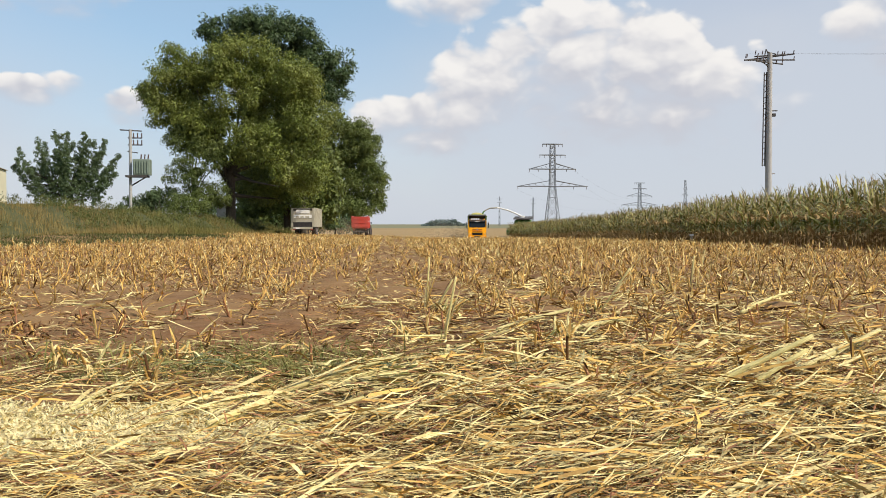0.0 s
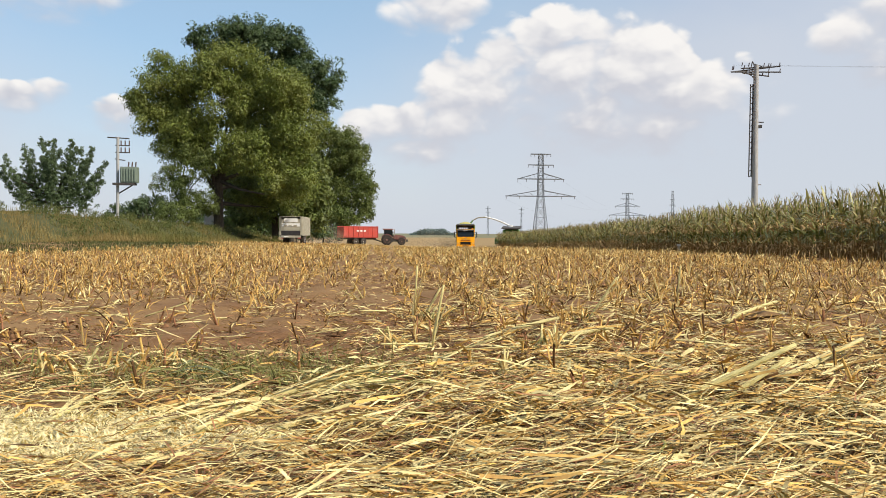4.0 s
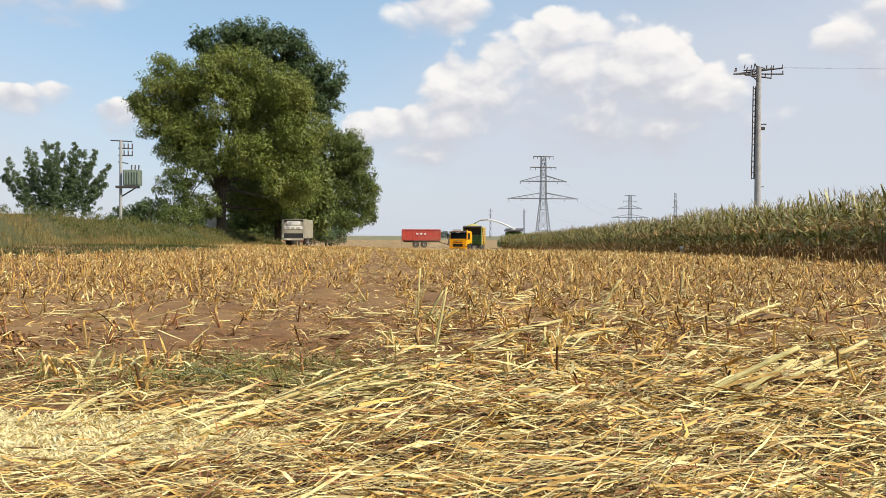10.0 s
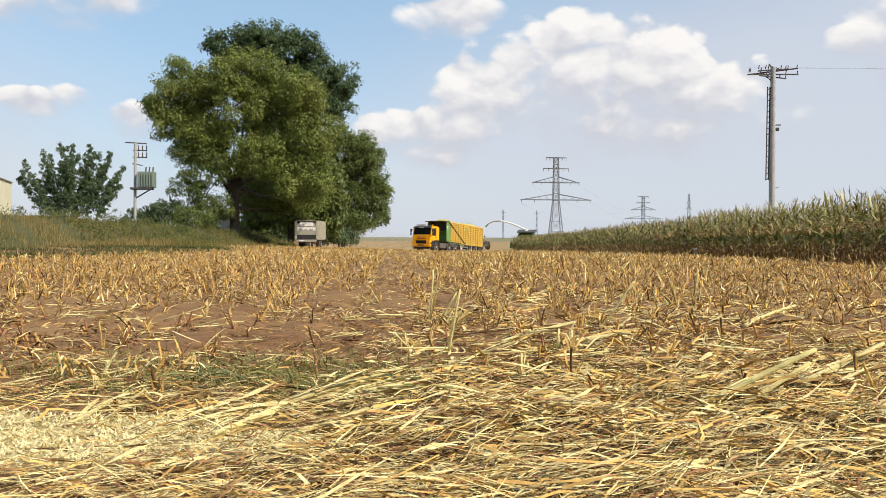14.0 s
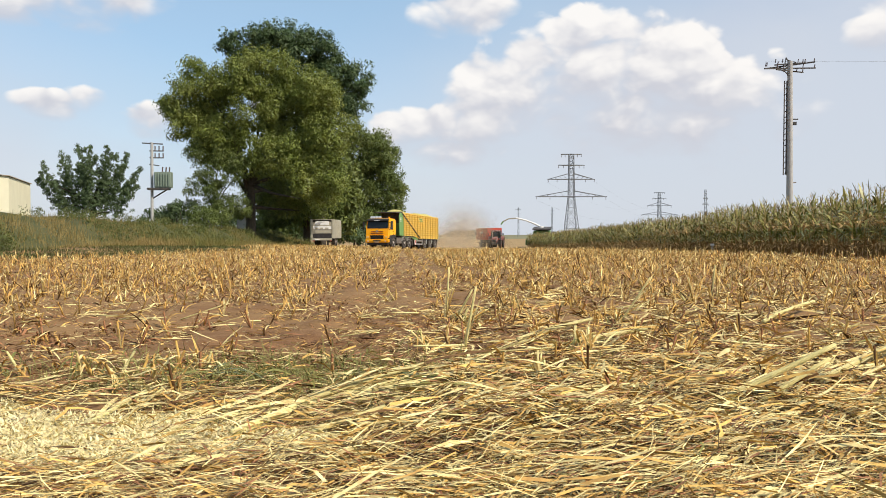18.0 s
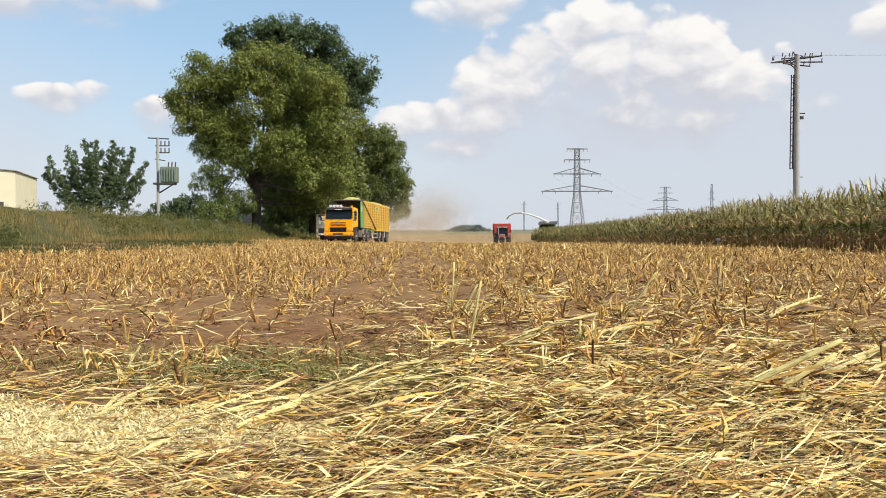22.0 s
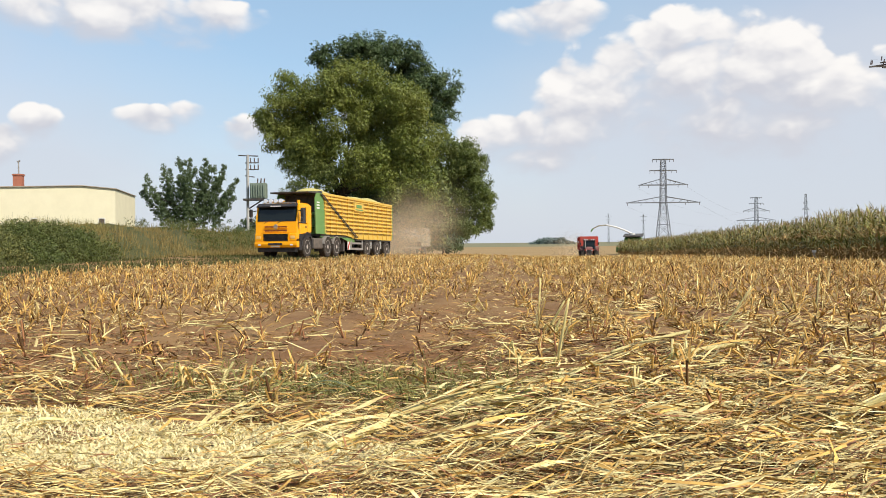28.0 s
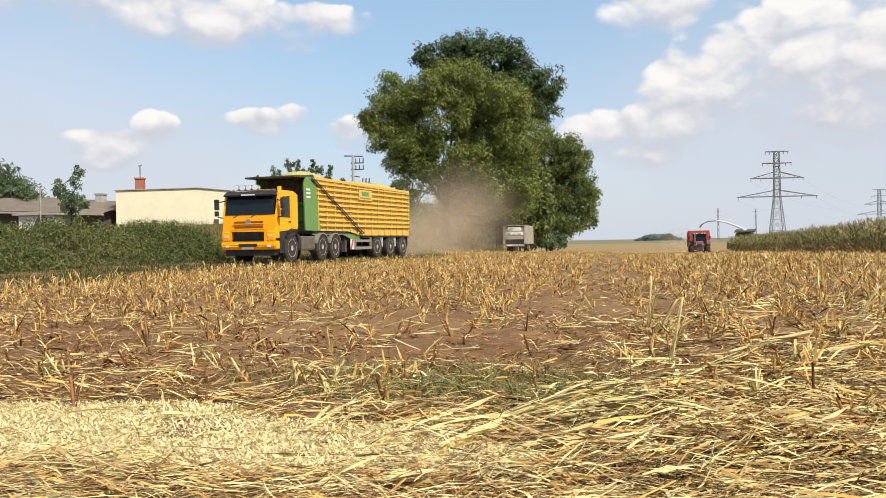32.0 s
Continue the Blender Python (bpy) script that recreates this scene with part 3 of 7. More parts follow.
def make_corn():
    # rows parallel to the cut edge, thinning out behind the first ones
    rng = np.random.default_rng(3)
    xs, ys, hs = [], [], []
    for row in range(13):
        step = (0.26, 0.22, 0.2, 0.22, 0.25, 0.3, 0.4, 0.5, 0.6, 0.7, 0.8, 0.9, 1.0)[row]
        y = np.concatenate([np.arange(-14, 12, step * 2), np.arange(12, 131.5, step)])
        y = y + rng.uniform(-0.06, 0.06, len(y))
        x = corn_edge(y) + row * 0.75 + rng.normal(0, 0.07, len(y))
        xs.append(x), ys.append(y)
        hs.append(2.42 + rng.normal(0, 0.1, len(y)) + 0.12 * np.sin(y * 0.31) + 0.08 * np.sin(y * 1.1) + (0.0 if row else -0.1))
    # the far end of the stand
    for k in range(5):
        x = np.arange(10.5, 60, 0.35)
        xs.append(x + rng.normal(0, 0.1, len(x))), ys.append(131.5 - k * 0.8 + 0.08 * (x - 10) + rng.normal(0, 0.1, len(x))), hs.append(2.4 + rng.normal(0, 0.1, len(x)))
    x, y, h = np.concatenate(xs), np.concatenate(ys), np.concatenate(hs)
    first = (x - corn_edge(y) < 0.4) & (y > 27) & (y < 47)
    fine = (y < 60) & ~first
    stand = thing("standing_maize", "tall ripening green maize standing along the cut stubble", "maize")
    tagged(stand, kind="stuff")
    for sel, is_fine in ((fine, True), (~fine & ~first, False)):
        g, d, s, t = corn_plants(x[sel], y[sel], h[sel], rng, 11 if is_fine else 8, is_fine)
        part_np("maize_leaf", g, CORN_LEAF, stand)
        part_np("dry_leaf", d, CORN_DRY, stand, "dry straw-coloured lower leaves")
        part_np("maize_stem", s, CORN_STEM, stand)
        part_np("tassel", t, CORN_TASSEL, stand, "brown dried tassels")
    # plants of the first row, each a thing of its own
    kinds = []
    for k in range(7):
        g, d, s, t = corn_plants(np.zeros(1), np.zeros(1), np.array([2.25 + 0.07 * k]), rng, 12)
        p = thing("maize_plant", "ripening maize plant with dry lower leaves at the field edge", "maize plant", group="first row of standing maize")
        part_np("leaves", g, CORN_LEAF, p)
        part_np("dry_leaves", d, CORN_DRY, p, "dry straw-coloured lower leaves")
        part_np("stem", s, CORN_STEM, p)
        part_np("tassel", t, CORN_TASSEL, p, "brown dried tassel")
        kinds.append(p)
    for k, (px, py) in enumerate(zip(x[first], y[first])):
        m = pose(px, py, float(zg(px, py)) - float(zg(0, 0)), rng.normal(0, 2), rng.normal(0, 2), rng.uniform(0, 360))
        if k < 7:
            kinds[k].matrix_basis = m
        else:
            copy_thing(kinds[k % 7], m)


make_corn()


# ---- stubble and litter ----
ROW_X = -0.068          # sideways run of the drill rows for each metre ahead


def patchy(x, y, s=1.0):
    return 0.5 + 0.25 * np.sin(0.9 * s * x + 1.7 * np.sin(0.37 * s * y)) + 0.25 * np.sin(1.3 * s * y + 1.1 * np.cos(0.8 * s * x + 2))


def bank_edge(y):
    return np.interp(y, [10, 25, 36, 60, 80, 100, 130], [-23.5, -22.4, -21.2, -22, -21.2, -20.6, -20])


def stub_edge(y):
    """Where the stubble gives way to the grassy track along the bank."""
    return np.interp(y, [8, 15, 20, 26, 31, 42, 55, 70, 130], [-11.3, -12.8, -13.8, -14.6, -13.4, -10.6, -13.5, -20.4, -19.5])


def make_stubble():
    rng = np.random.default_rng(11)
    X, Y = [], []
    for k in range(-56, 40):
        y = np.arange(-14, 128, 0.14)
        y = y + rng.uniform(-0.05, 0.05, len(y))
        x = k * 0.75 + 0.28 + ROW_X * y + rng.normal(0, 0.11, len(y))
        keep = (x > stub_edge(y) + rng.normal(0, 0.5, len(y))) & (x < corn_edge(y) - 0.5 - 1.8 * (y < 60)) & (np.hypot(x, y) > 3.4)
        wedge = (y > 3.6) & (np.abs(x + 0.2 * y) < 0.82 * y + 1.5)
        keep &= wedge | ((rng.uniform(0, 1, len(y)) < 0.3) & (y < 60)) & ((y < 0.6) | (np.abs(x) > 0.9 * y + 1.5))
        keep &= rng.uniform(0, 1, len(y)) < 0.62 + 0.38 * patchy(x, y)
        lane = np.abs(x - (-0.35 - 0.045 * y)) < 0.45
        keep &= ~(lane & (rng.uniform(0, 1, len(y)) < 0.85))
        keep &= (y < 45) | (rng.uniform(0, 1, len(y)) < 0.55)
        keep &= ~((x < 0.2 + 1.4 * (patchy(x, y, 1.3) - 0.5)) & (y > 4.9) & (y < 9.0 + 0.8 * np.sin(1.4 * x)) & (rng.uniform(0, 1, len(y)) < 0.45))
        keep &= ~((y < 5.2) & (x < 0.2) & (rng.uniform(0, 1, len(y)) < 0.6))
        X.append(x[keep]), Y.append(y[keep])
    x, y = np.concatenate(X), np.concatenate(Y)
    n = len(x)
    z = zg(x, y)
    p0 = np.stack([x, y, z - 0.03], -1)
    h = np.clip(rng.normal(0.22, 0.08, n) * np.interp(y, [4, 14, 40], [0.75, 1.0, 0.85]), 0.05, 0.5)
    lean = rng.normal(0, 0.45, (n, 3)) * [1, 1, 0] + [0, 0, 1]
    p1 = p0 + unit(lean) * h[:, None]
    r = rng.uniform(0.006, 0.011, n)
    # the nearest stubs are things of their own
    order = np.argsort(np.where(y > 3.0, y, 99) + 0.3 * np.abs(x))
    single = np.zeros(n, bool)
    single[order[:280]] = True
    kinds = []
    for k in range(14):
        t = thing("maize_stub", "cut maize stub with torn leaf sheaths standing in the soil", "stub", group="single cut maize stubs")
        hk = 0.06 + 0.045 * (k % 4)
        part_np("stump", rods(np.array([[0, 0, -0.04]]), np.array([[0.02, 0.01, hk]]), np.array([0.0085]), np.array([0.007]), 7), (STRAW, HUSK_SHADE_BROWN, RUSSET)[k % 3], t)
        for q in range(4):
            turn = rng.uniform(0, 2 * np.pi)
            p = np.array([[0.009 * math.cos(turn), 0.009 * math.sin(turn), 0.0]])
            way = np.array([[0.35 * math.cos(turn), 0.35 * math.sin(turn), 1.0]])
            part_np("upright_sheath", blades(p, way, hk * rng.uniform(0.8, 1.5), rng.uniform(0.007, 0.016), rng.uniform(0.1, 1.0), up=(math.cos(turn), math.sin(turn), 0), twist=rng.uniform(-1.2, 1.2), steps=4, strip=True), ((STRAW, STRAW_PALE, STRAW, RUSSET) if k < 8 else (HUSK_SHADE_BROWN, STRAW, RUSSET, HUSK_SHADE_BROWN))[q], t)
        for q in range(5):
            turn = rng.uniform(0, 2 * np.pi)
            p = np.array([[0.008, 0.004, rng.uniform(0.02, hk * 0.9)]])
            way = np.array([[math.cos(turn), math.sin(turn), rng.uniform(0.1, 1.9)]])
            part_np("torn_sheath", blades(p, way, rng.uniform(0.07, 0.22), rng.uniform(0.009, 0.024), rng.uniform(0.1, 0.9), twist=rng.uniform(-1.8, 1.8), steps=3), (STRAW, STRAW_PALE, HUSK_SHADE_BROWN, STRAW)[q % 4], t)
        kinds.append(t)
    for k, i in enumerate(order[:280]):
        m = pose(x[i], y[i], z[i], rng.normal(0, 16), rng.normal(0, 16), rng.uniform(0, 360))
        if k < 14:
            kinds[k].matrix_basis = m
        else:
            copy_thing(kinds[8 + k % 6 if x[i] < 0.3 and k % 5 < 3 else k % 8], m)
    x, y, z, p0, p1, r, n = x[~single], y[~single], z[~single], p0[~single], p1[~single], r[~single], int((~single).sum())
    near = y < 26
    ob = thing("maize_stubble", "cut maize stubble with torn leaf sheaths in drilled rows", "stubble")
    tagged(ob, kind="stuff")
    part_np("stump", join(rods(p0[near], p1[near], r[near], r[near] * 0.85), rods(p0[~near], p1[~near], r[~near] * 1.1, r[~near] * 0.9, 3)), STRAW, ob)
    for mult, m, nm, steep in ((2, STRAW, "torn_leaf", 1.2), (2, STRAW, "upright_leaf", 4.0), (2, STRAW_PALE, "pale_upright_leaf", 4.0), (1, STRAW_PALE, "pale_torn_leaf", 1.4), (2, HUSK_SHADE_BROWN, "brown_torn_leaf", 2.2), (1, RUSSET, "russet_torn_leaf", 1.6)):
        pieces = []
        for k in range(mult):
            sel = near | (rng.uniform(0, 1, n) < np.where((y < 60) & ("pale" in nm or nm == "upright_leaf"), 0.85, 0.4))
            c = sel.sum()
            s = rng.uniform(0.1, 1.0, c)
            p = p0[sel] + (p1 - p0)[sel] * s[:, None]
            turn = rng.uniform(0, 2 * np.pi, c)
            way = np.stack([np.cos(turn), np.sin(turn), rng.uniform(-0.1, steep, c)], -1)
            pieces.append(blades(p, way, rng.uniform(0.08, 0.26, c) * np.interp(x[sel], [-0.8, 1.0], [1.0, 1.35]), rng.uniform(0.010, 0.028, c) * np.interp(y[sel], [10, 60], [1.0, 1.9]), rng.uniform(0, 0.9, c), twist=rng.uniform(-1.8, 1.8, c), steps=2))
        part_np(nm, join(*pieces), m, ob)


def chips_at(x, y):
    """Where chopped maize lies on the ground, 0 to 1."""
    half = np.interp(x, [-6, -2.0, -1.2, -0.4], [0.56, 0.53, 0.36, 0.06])
    mid = 3.17 + 0.06 * np.sin(2.1 * x) + 0.05 * np.sin(5.3 * x + 1)
    e = (half - np.abs(y - mid)) / 0.13 + 1.1 * (patchy(x, y, 4.0) - 0.5)
    return np.clip(0.5 + e, 0, 1)


def make_litter():
    rng = np.random.default_rng(5)
    ob = thing("straw_litter", "chopped straw, husks and leaf shreds strewn over the field", "straw")
    tagged(ob, kind="stuff")
    for name, material, n, ln, wd, flat in (
            ("straw_shred", STRAW, 56000, (0.03, 0.2), (0.006, 0.019), 0.34), ("pale_shred", STRAW_PALE, 36000, (0.03, 0.2), (0.007, 0.021), 0.38),
            ("brown_shred", HUSK_SHADE_BROWN, 58000, (0.05, 0.26), (0.006, 0.018), 0.24), ("russet_shred", RUSSET, 46000, (0.04, 0.24), (0.006, 0.018), 0.3),
            ("wilted_shred", LEAF_GREY_GREEN, 10000, (0.08, 0.3), (0.008, 0.022), 0.3),
            ("fine_strand", STRAW_PALE, 66000, (0.1, 0.45), (0.003, 0.009), 0.12), ("dark_strand", HUSK_SHADE_BROWN, 62000, (0.1, 0.45), (0.003, 0.009), 0.06),
            ("leaf_strip", STRAW_PALE, 24000, (0.14, 0.4), (0.012, 0.032), 0.2), ("ochre_strip", STRAW, 15000, (0.12, 0.36), (0.011, 0.028), 0.2),
            ("dark_strip", HUSK_SHADE_BROWN, 30000, (0.12, 0.4), (0.012, 0.032), 0.12), ("straw_crumb", STRAW, 34000, (0.012, 0.06), (0.004, 0.012), 0.3), ("russet_crumb", RUSSET, 26000, (0.012, 0.06), (0.004, 0.012), 0.3), ("field_shred", STRAW_PALE, 44000, (0.1, 0.3), (0.016, 0.04), 0.22), ("ochre_field_shred", STRAW, 26000, (0.1, 0.3), (0.016, 0.04), 0.22), ("crumpled_leaf", STRAW_PALE, 5000, (0.12, 0.34), (0.024, 0.05), 0.3),
            ("crumpled_dark_leaf", HUSK_SHADE_BROWN, 6000, (0.12, 0.34), (0.022, 0.05), 0.25)):
        y = 8 + 40 * rng.uniform(0, 1, n) ** 1.3 if "field" in name else 1.7 + 80 * rng.uniform(0, 1, n) ** 2.3
        x = (rng.uniform(-0.95, 0.66, n)) * (y + 0.6)
        want = np.where(y < 5.2, 1.0, np.interp(x + 1.2 * (patchy(x, y, 0.9) - 0.5), [-0.6, 1.0], [0.30, 0.55]) + 0.45 * patchy(x, y, 0.8)) * np.where(y < 4.6, np.where(x > -0.2, 1.0, 0.75), 1.0)
        # sparser round about, beside and behind the stand
        m = int(n * 0.12)
        rr, aa = 9 * np.sqrt(rng.uniform(0.01, 1, m)), rng.uniform(0, 2 * np.pi, m)
        ex, ey = rr * np.sin(aa), rr * np.cos(aa)
        out = (ey < 1.7) | (ex < -0.95 * (ey + 0.6)) | (ex > 0.66 * (ey + 0.6))
        x, y, want = np.concatenate([x, ex[out]]), np.concatenate([y, ey[out]]), np.concatenate([want, np.full(out.sum(), 0.8)])
        want = want * (1 - (0.9 if name in ('pale_shred', 'leaf_strip', 'straw_shred') else 0.97) * chips_at(x, y) * np.interp(x, [-2.2, -1.0], [1.0, 0.8]))
        bare = np.clip((0.7 - 0.05 * y - x + 1.6 * (patchy(x, y, 1.1) - 0.5)) / 1.6, 0, 1) * np.clip((y - 3.9) / 0.4, 0, 1) * np.clip((13 - y) / 5, 0, 1)
        want = want * (1 - bare * (0.62 if material in (STRAW, STRAW_PALE) else 0.0))
        if "strand" in name:
            want = want * (y < 7)
        if "strip" in name or "crumpled" in name:
            want = want * (y < 13) * np.clip((x + 0.8) / 0.8, 0.15, 1)
        if "field" in name:
            want = (y > 7) * (0.35 + 0.65 * patchy(x, y, 0.9))
        if "crumb" in name:
            want = (y > 3.4) * (y < 16) * (1 - chips_at(x, y))
        if name == "wilted_shred":
            want = np.exp(-((x + 1.3) / 0.9) ** 2 - ((y - 4.75) / 0.5) ** 2) + 0.15 * (y < 6) * (x > 0)
        keep = (rng.uniform(0, 1, len(x)) < want) & (x > stub_edge(y)) & (x < corn_edge(y) - 0.4)
        x, y = x[keep], y[keep]
        c = len(x)
        near = np.clip((6.5 - y) / 2.5, 0, 1)
        turn = np.where(rng.uniform(0, 1, c) < 0.5 + 0.36 * near, rng.normal(0.36, 0.3, c), rng.uniform(0, np.pi, c)) + np.pi * (rng.uniform(0, 1, c) < 0.5)
        # the dark husk lies lowest, as painted shade in the gaps of the litter
        p = np.stack([x, y, zg(x, y) + rng.uniform(*((0.0, 0.5) if material is HUSK_SHADE_BROWN else (0.15, 1.0)), c) * (0.035 + (0.035 + 0.085 * patchy(x, y, 5.0)) * near)], -1)
        way = np.stack([np.cos(turn), np.sin(turn), rng.normal(0, flat, c) + 0.04], -1)
        part_np(name, blades(p, way, rng.uniform(*ln, c) * np.interp(y, [2, 6], [0.62, 1.0]) * np.where(y > 4, np.interp(x, [-0.8, 0.9], [0.6, 1.0]), 1.0), rng.uniform(*wd, c) * np.interp(y, [2, 3, 5], [0.55, 0.75, 1.0]) * (1 + np.clip(y - 8, 0, 50) * 0.04), rng.uniform(-0.1, 0.6, c), twist=rng.uniform(-1.6, 1.6, c), steps=1 if 'crumb' in name or 'field' in name or 'strand' in name and 'dark' in name else 2, strip=name in ('straw_shred', 'fine_strand', 'ochre_strip'), curl=rng.normal(0, 0.4, c)), material, ob)
    # chopped maize
    n = 105000
    y, x = rng.uniform(2.4, 4.2, n), rng.uniform(-5.2, 0.0, n)
    keep = rng.uniform(0, 1, n) < chips_at(x, y)
    x, y = x[keep], y[keep]
    c = len(x)
    turn = rng.uniform(0, 2 * np.pi, c)
    p = np.stack([x, y, zg(x, y) + rng.uniform(0.0, 0.025, c) + 0.028 * chips_at(x, y)], -1)
    way = np.stack([np.cos(turn), np.sin(turn), rng.normal(0.2, 0.6, c)], -1)
    chips = thing("chopped_maize_spill", "pale chopped maize spilt over the stubble", "silage")
    tagged(chips, kind="stuff")
    gx, gy = np.meshgrid(np.linspace(-5.6, 0.3, 120), np.linspace(2.2, 4.4, 70), indexing="ij")
    gz = zg(gx, gy) - 0.035 + 0.07 * chips_at(gx, gy) + 0.006 * np.sin(23 * gx + 5 * np.sin(17 * gy))
    i, j = np.meshgrid(np.arange(119), np.arange(69), indexing="ij")
    part_np("chip_bed", (np.stack([gx, gy, gz], -1).reshape(-1, 3), np.stack([i * 70 + j, (i + 1) * 70 + j, (i + 1) * 70 + j + 1, i * 70 + j + 1], -1).reshape(-1, 4)), CHIPS, chips)
    part_np("chip", blades(p, way, rng.uniform(0.016, 0.042, c), rng.uniform(0.009, 0.02, c), 0.1, twist=rng.uniform(-1, 1, c), steps=1), CHIPS, chips)


def make_track_grass():
    rng = np.random.default_rng(9)
    n = 52000
    y = 9 + 57 * rng.uniform(0, 1, n) ** 1.3
    x = bank_edge(y) - 0.5 + (stub_edge(y) + 0.8 - bank_edge(y)) * rng.uniform(0, 1, n)
    p = np.stack([x, y, zg(x, y) - 0.02], -1)
    way = np.concatenate([rng.normal(0, 0.5, (n, 2)), np.ones((n, 1))], 1)
    h = rng.uniform(0.08, 0.3, n) * (0.35 + 1.0 * patchy(x, y, 0.8))
    g = thing("track_grass", "short worn grass on the track beside the bank", "grass")
    tagged(g, kind="stuff")
    part_np("grass_blade", blades(p, way, h, 0.06, rng.uniform(0.1, 0.7, n), steps=1), TRACK_GRASS, g)


def make_green_patch():
    rng = np.random.default_rng(8)
    n = 5200
    x, y = rng.normal(-1.15, 0.75, n), rng.normal(4.55, 0.42, n)
    p = np.stack([x, y, zg(x, y)], -1)
    way = np.concatenate([rng.normal(0, 0.75, (n, 2)), rng.uniform(0.3, 1.2, (n, 1))], 1)
    g = thing("green_grass_patch", "patch of thin green grass and wilted leaves among the stubble", "grass")
    tagged(g, kind="stuff")
    part_np("grass_blade", blades(p, way, rng.uniform(0.06, 0.22, n), rng.uniform(0.004, 0.010, n), rng.uniform(0.1, 0.7, n), twist=rng.uniform(-1, 1, n)), LEAF_GREY_GREEN, g)


def make_clods():
    rng = np.random.default_rng(17)
    n = 3500
    y = 3.9 + 14 * rng.uniform(0, 1, n) ** 1.5
    x = rng.uniform(-0.85, 0.55, n) * y
    keep = (chips_at(x, y) < 0.2) & (rng.uniform(0, 1, n) < 0.25 + 0.75 * patchy(x, y, 1.6))
    x, y = x[keep], y[keep]
    c = len(x)
    ang = np.linspace(0, 2 * np.pi, 6, endpoint=False)
    r = rng.uniform(0.006, 0.028, c) * rng.uniform(0.5, 1.0, c)
    ring = lambda h, k: np.stack([x[:, None] + r[:, None] * k * np.cos(ang) * rng.uniform(0.7, 1.3, (c, 6)), y[:, None] + r[:, None] * k * np.sin(ang) * rng.uniform(0.7, 1.3, (c, 6)), (zg(x, y) + r * h)[:, None] + 0 * ang], -1)
    v = np.concatenate([ring(-0.5, 0.9), ring(0.5, 1.0), ring(1.1, 0.45)], 1)
    q = []
    for a in (0, 6):
        for k in range(6):
            q.append((a + k, a + (k + 1) % 6, a + 6 + (k + 1) % 6, a + 6 + k))
    q += [(12, 13, 14, 15), (12, 15, 16, 17)]
    f = (np.array(q)[None] + (np.arange(c) * 18)[:, None, None]).reshape(-1, 4)
    ob = thing("soil_clods", "reddish brown clods of dry soil between the stubble rows", "soil")
    tagged(ob, kind="stuff")
    part_np("clod", (v.reshape(-1, 3), f), SOIL_CLOD, ob)


make_stubble()
make_clods()
make_litter()
CLUMPS = [(-1.87, 4.42, 5), (-1.74, 4.5, 4), (-2.03, 4.5, 4), (-1.4, 4.6, 3), (-2.45, 4.56, 4), (-3.04, 5.2, 3), (-3.7, 4.62, 3), (-0.2, 5.7, 5), (0.05, 7.3, 6), (-0.05, 7.15, 4), (0.8, 5.65, 4), (-0.85, 10.2, 5), (1.35, 7.4, 5), (2.6, 9.7, 5)]


def make_stub_clumps():
    """Taller clumps of pale broken canes with hanging leaves."""
    rng = np.random.default_rng(23)
    for x, y, n in CLUMPS:
        t = thing("stub_clump", "clump of tall pale maize stubs with hanging dry leaves", "stub", pose(x, y, float(zg(x, y))), group="tall stub clumps")
        for k in range(n):
            p = np.array([[rng.normal(0, 0.045), rng.normal(0, 0.035), -0.03]])
            q = p + np.array([[rng.normal(0, 0.09), rng.normal(0, 0.07), rng.uniform(0.08, 0.21)]])
            part_np("cane", rods(p, q, 0.009, 0.007, 8), (STRAW, STRAW_PALE, CANE)[k % 3], t)
            for j in range(4):
                turn = rng.uniform(0, 2 * np.pi)
                f = rng.uniform(0.35, 1.0)
                way = np.array([[math.cos(turn), math.sin(turn), rng.uniform(0.3, 1.6)]])
                part_np("hanging_leaf", blades(p + (q - p) * f, way, rng.uniform(0.1, 0.26), rng.uniform(0.012, 0.026), rng.uniform(0.6, 1.6), twist=rng.uniform(-1.5, 1.5), steps=5), (STRAW_PALE, STRAW, LEAF_GREY_GREEN)[(k + j) % 3], t)


WITHERED = [(-4.26, 5.54), (-3.77, 5.09), (-3.48, 4.93), (-3.31, 4.81), (-2.99, 4.05), (-2.3, 3.89), (-3.58, 6.71), (-3.25, 6.35), (-3.22, 6.43), (-2.79, 5.79), (-6.25, 7.01), (-2.04, 6.75), (-1.57, 5.65), (-2.65, 4.48), (-5.43, 6.61), (-2.95, 6.86)]


def make_withered_clumps():
    """Low dark tufts of rotted maize leaves round a trodden stub."""
    rng = np.random.default_rng(29)
    for x, y in WITHERED:
        t = thing("withered_clump", "low clump of dark withered maize leaves on bare soil", "stub", pose(x, y, float(zg(x, y)), 0, 0, rng.uniform(0, 360)), group="withered stub clumps")
        part_np("stump", rods(np.array([[0, 0, -0.03]]), np.array([[0.03, 0.01, rng.uniform(0.05, 0.11)]]), 0.009, 0.007, 7), RUSSET, t)
        for k in range(11):
            turn = rng.uniform(0, 2 * np.pi)
            p = np.array([[rng.normal(0, 0.03), rng.normal(0, 0.03), rng.uniform(0.0, 0.05)]])
            way = np.array([[math.cos(turn), math.sin(turn), rng.uniform(0.2, 1.6)]])
            part_np("curled_leaf", blades(p, way, rng.uniform(0.08, 0.2), rng.uniform(0.014, 0.034), rng.uniform(0.7, 1.8), twist=rng.uniform(-2.4, 2.4), steps=5, strip=True, curl=rng.normal(0, 0.5)), (HUSK_SHADE_BROWN, HUSK_SHADE_BROWN, RUSSET, STRAW)[k % 4], t)


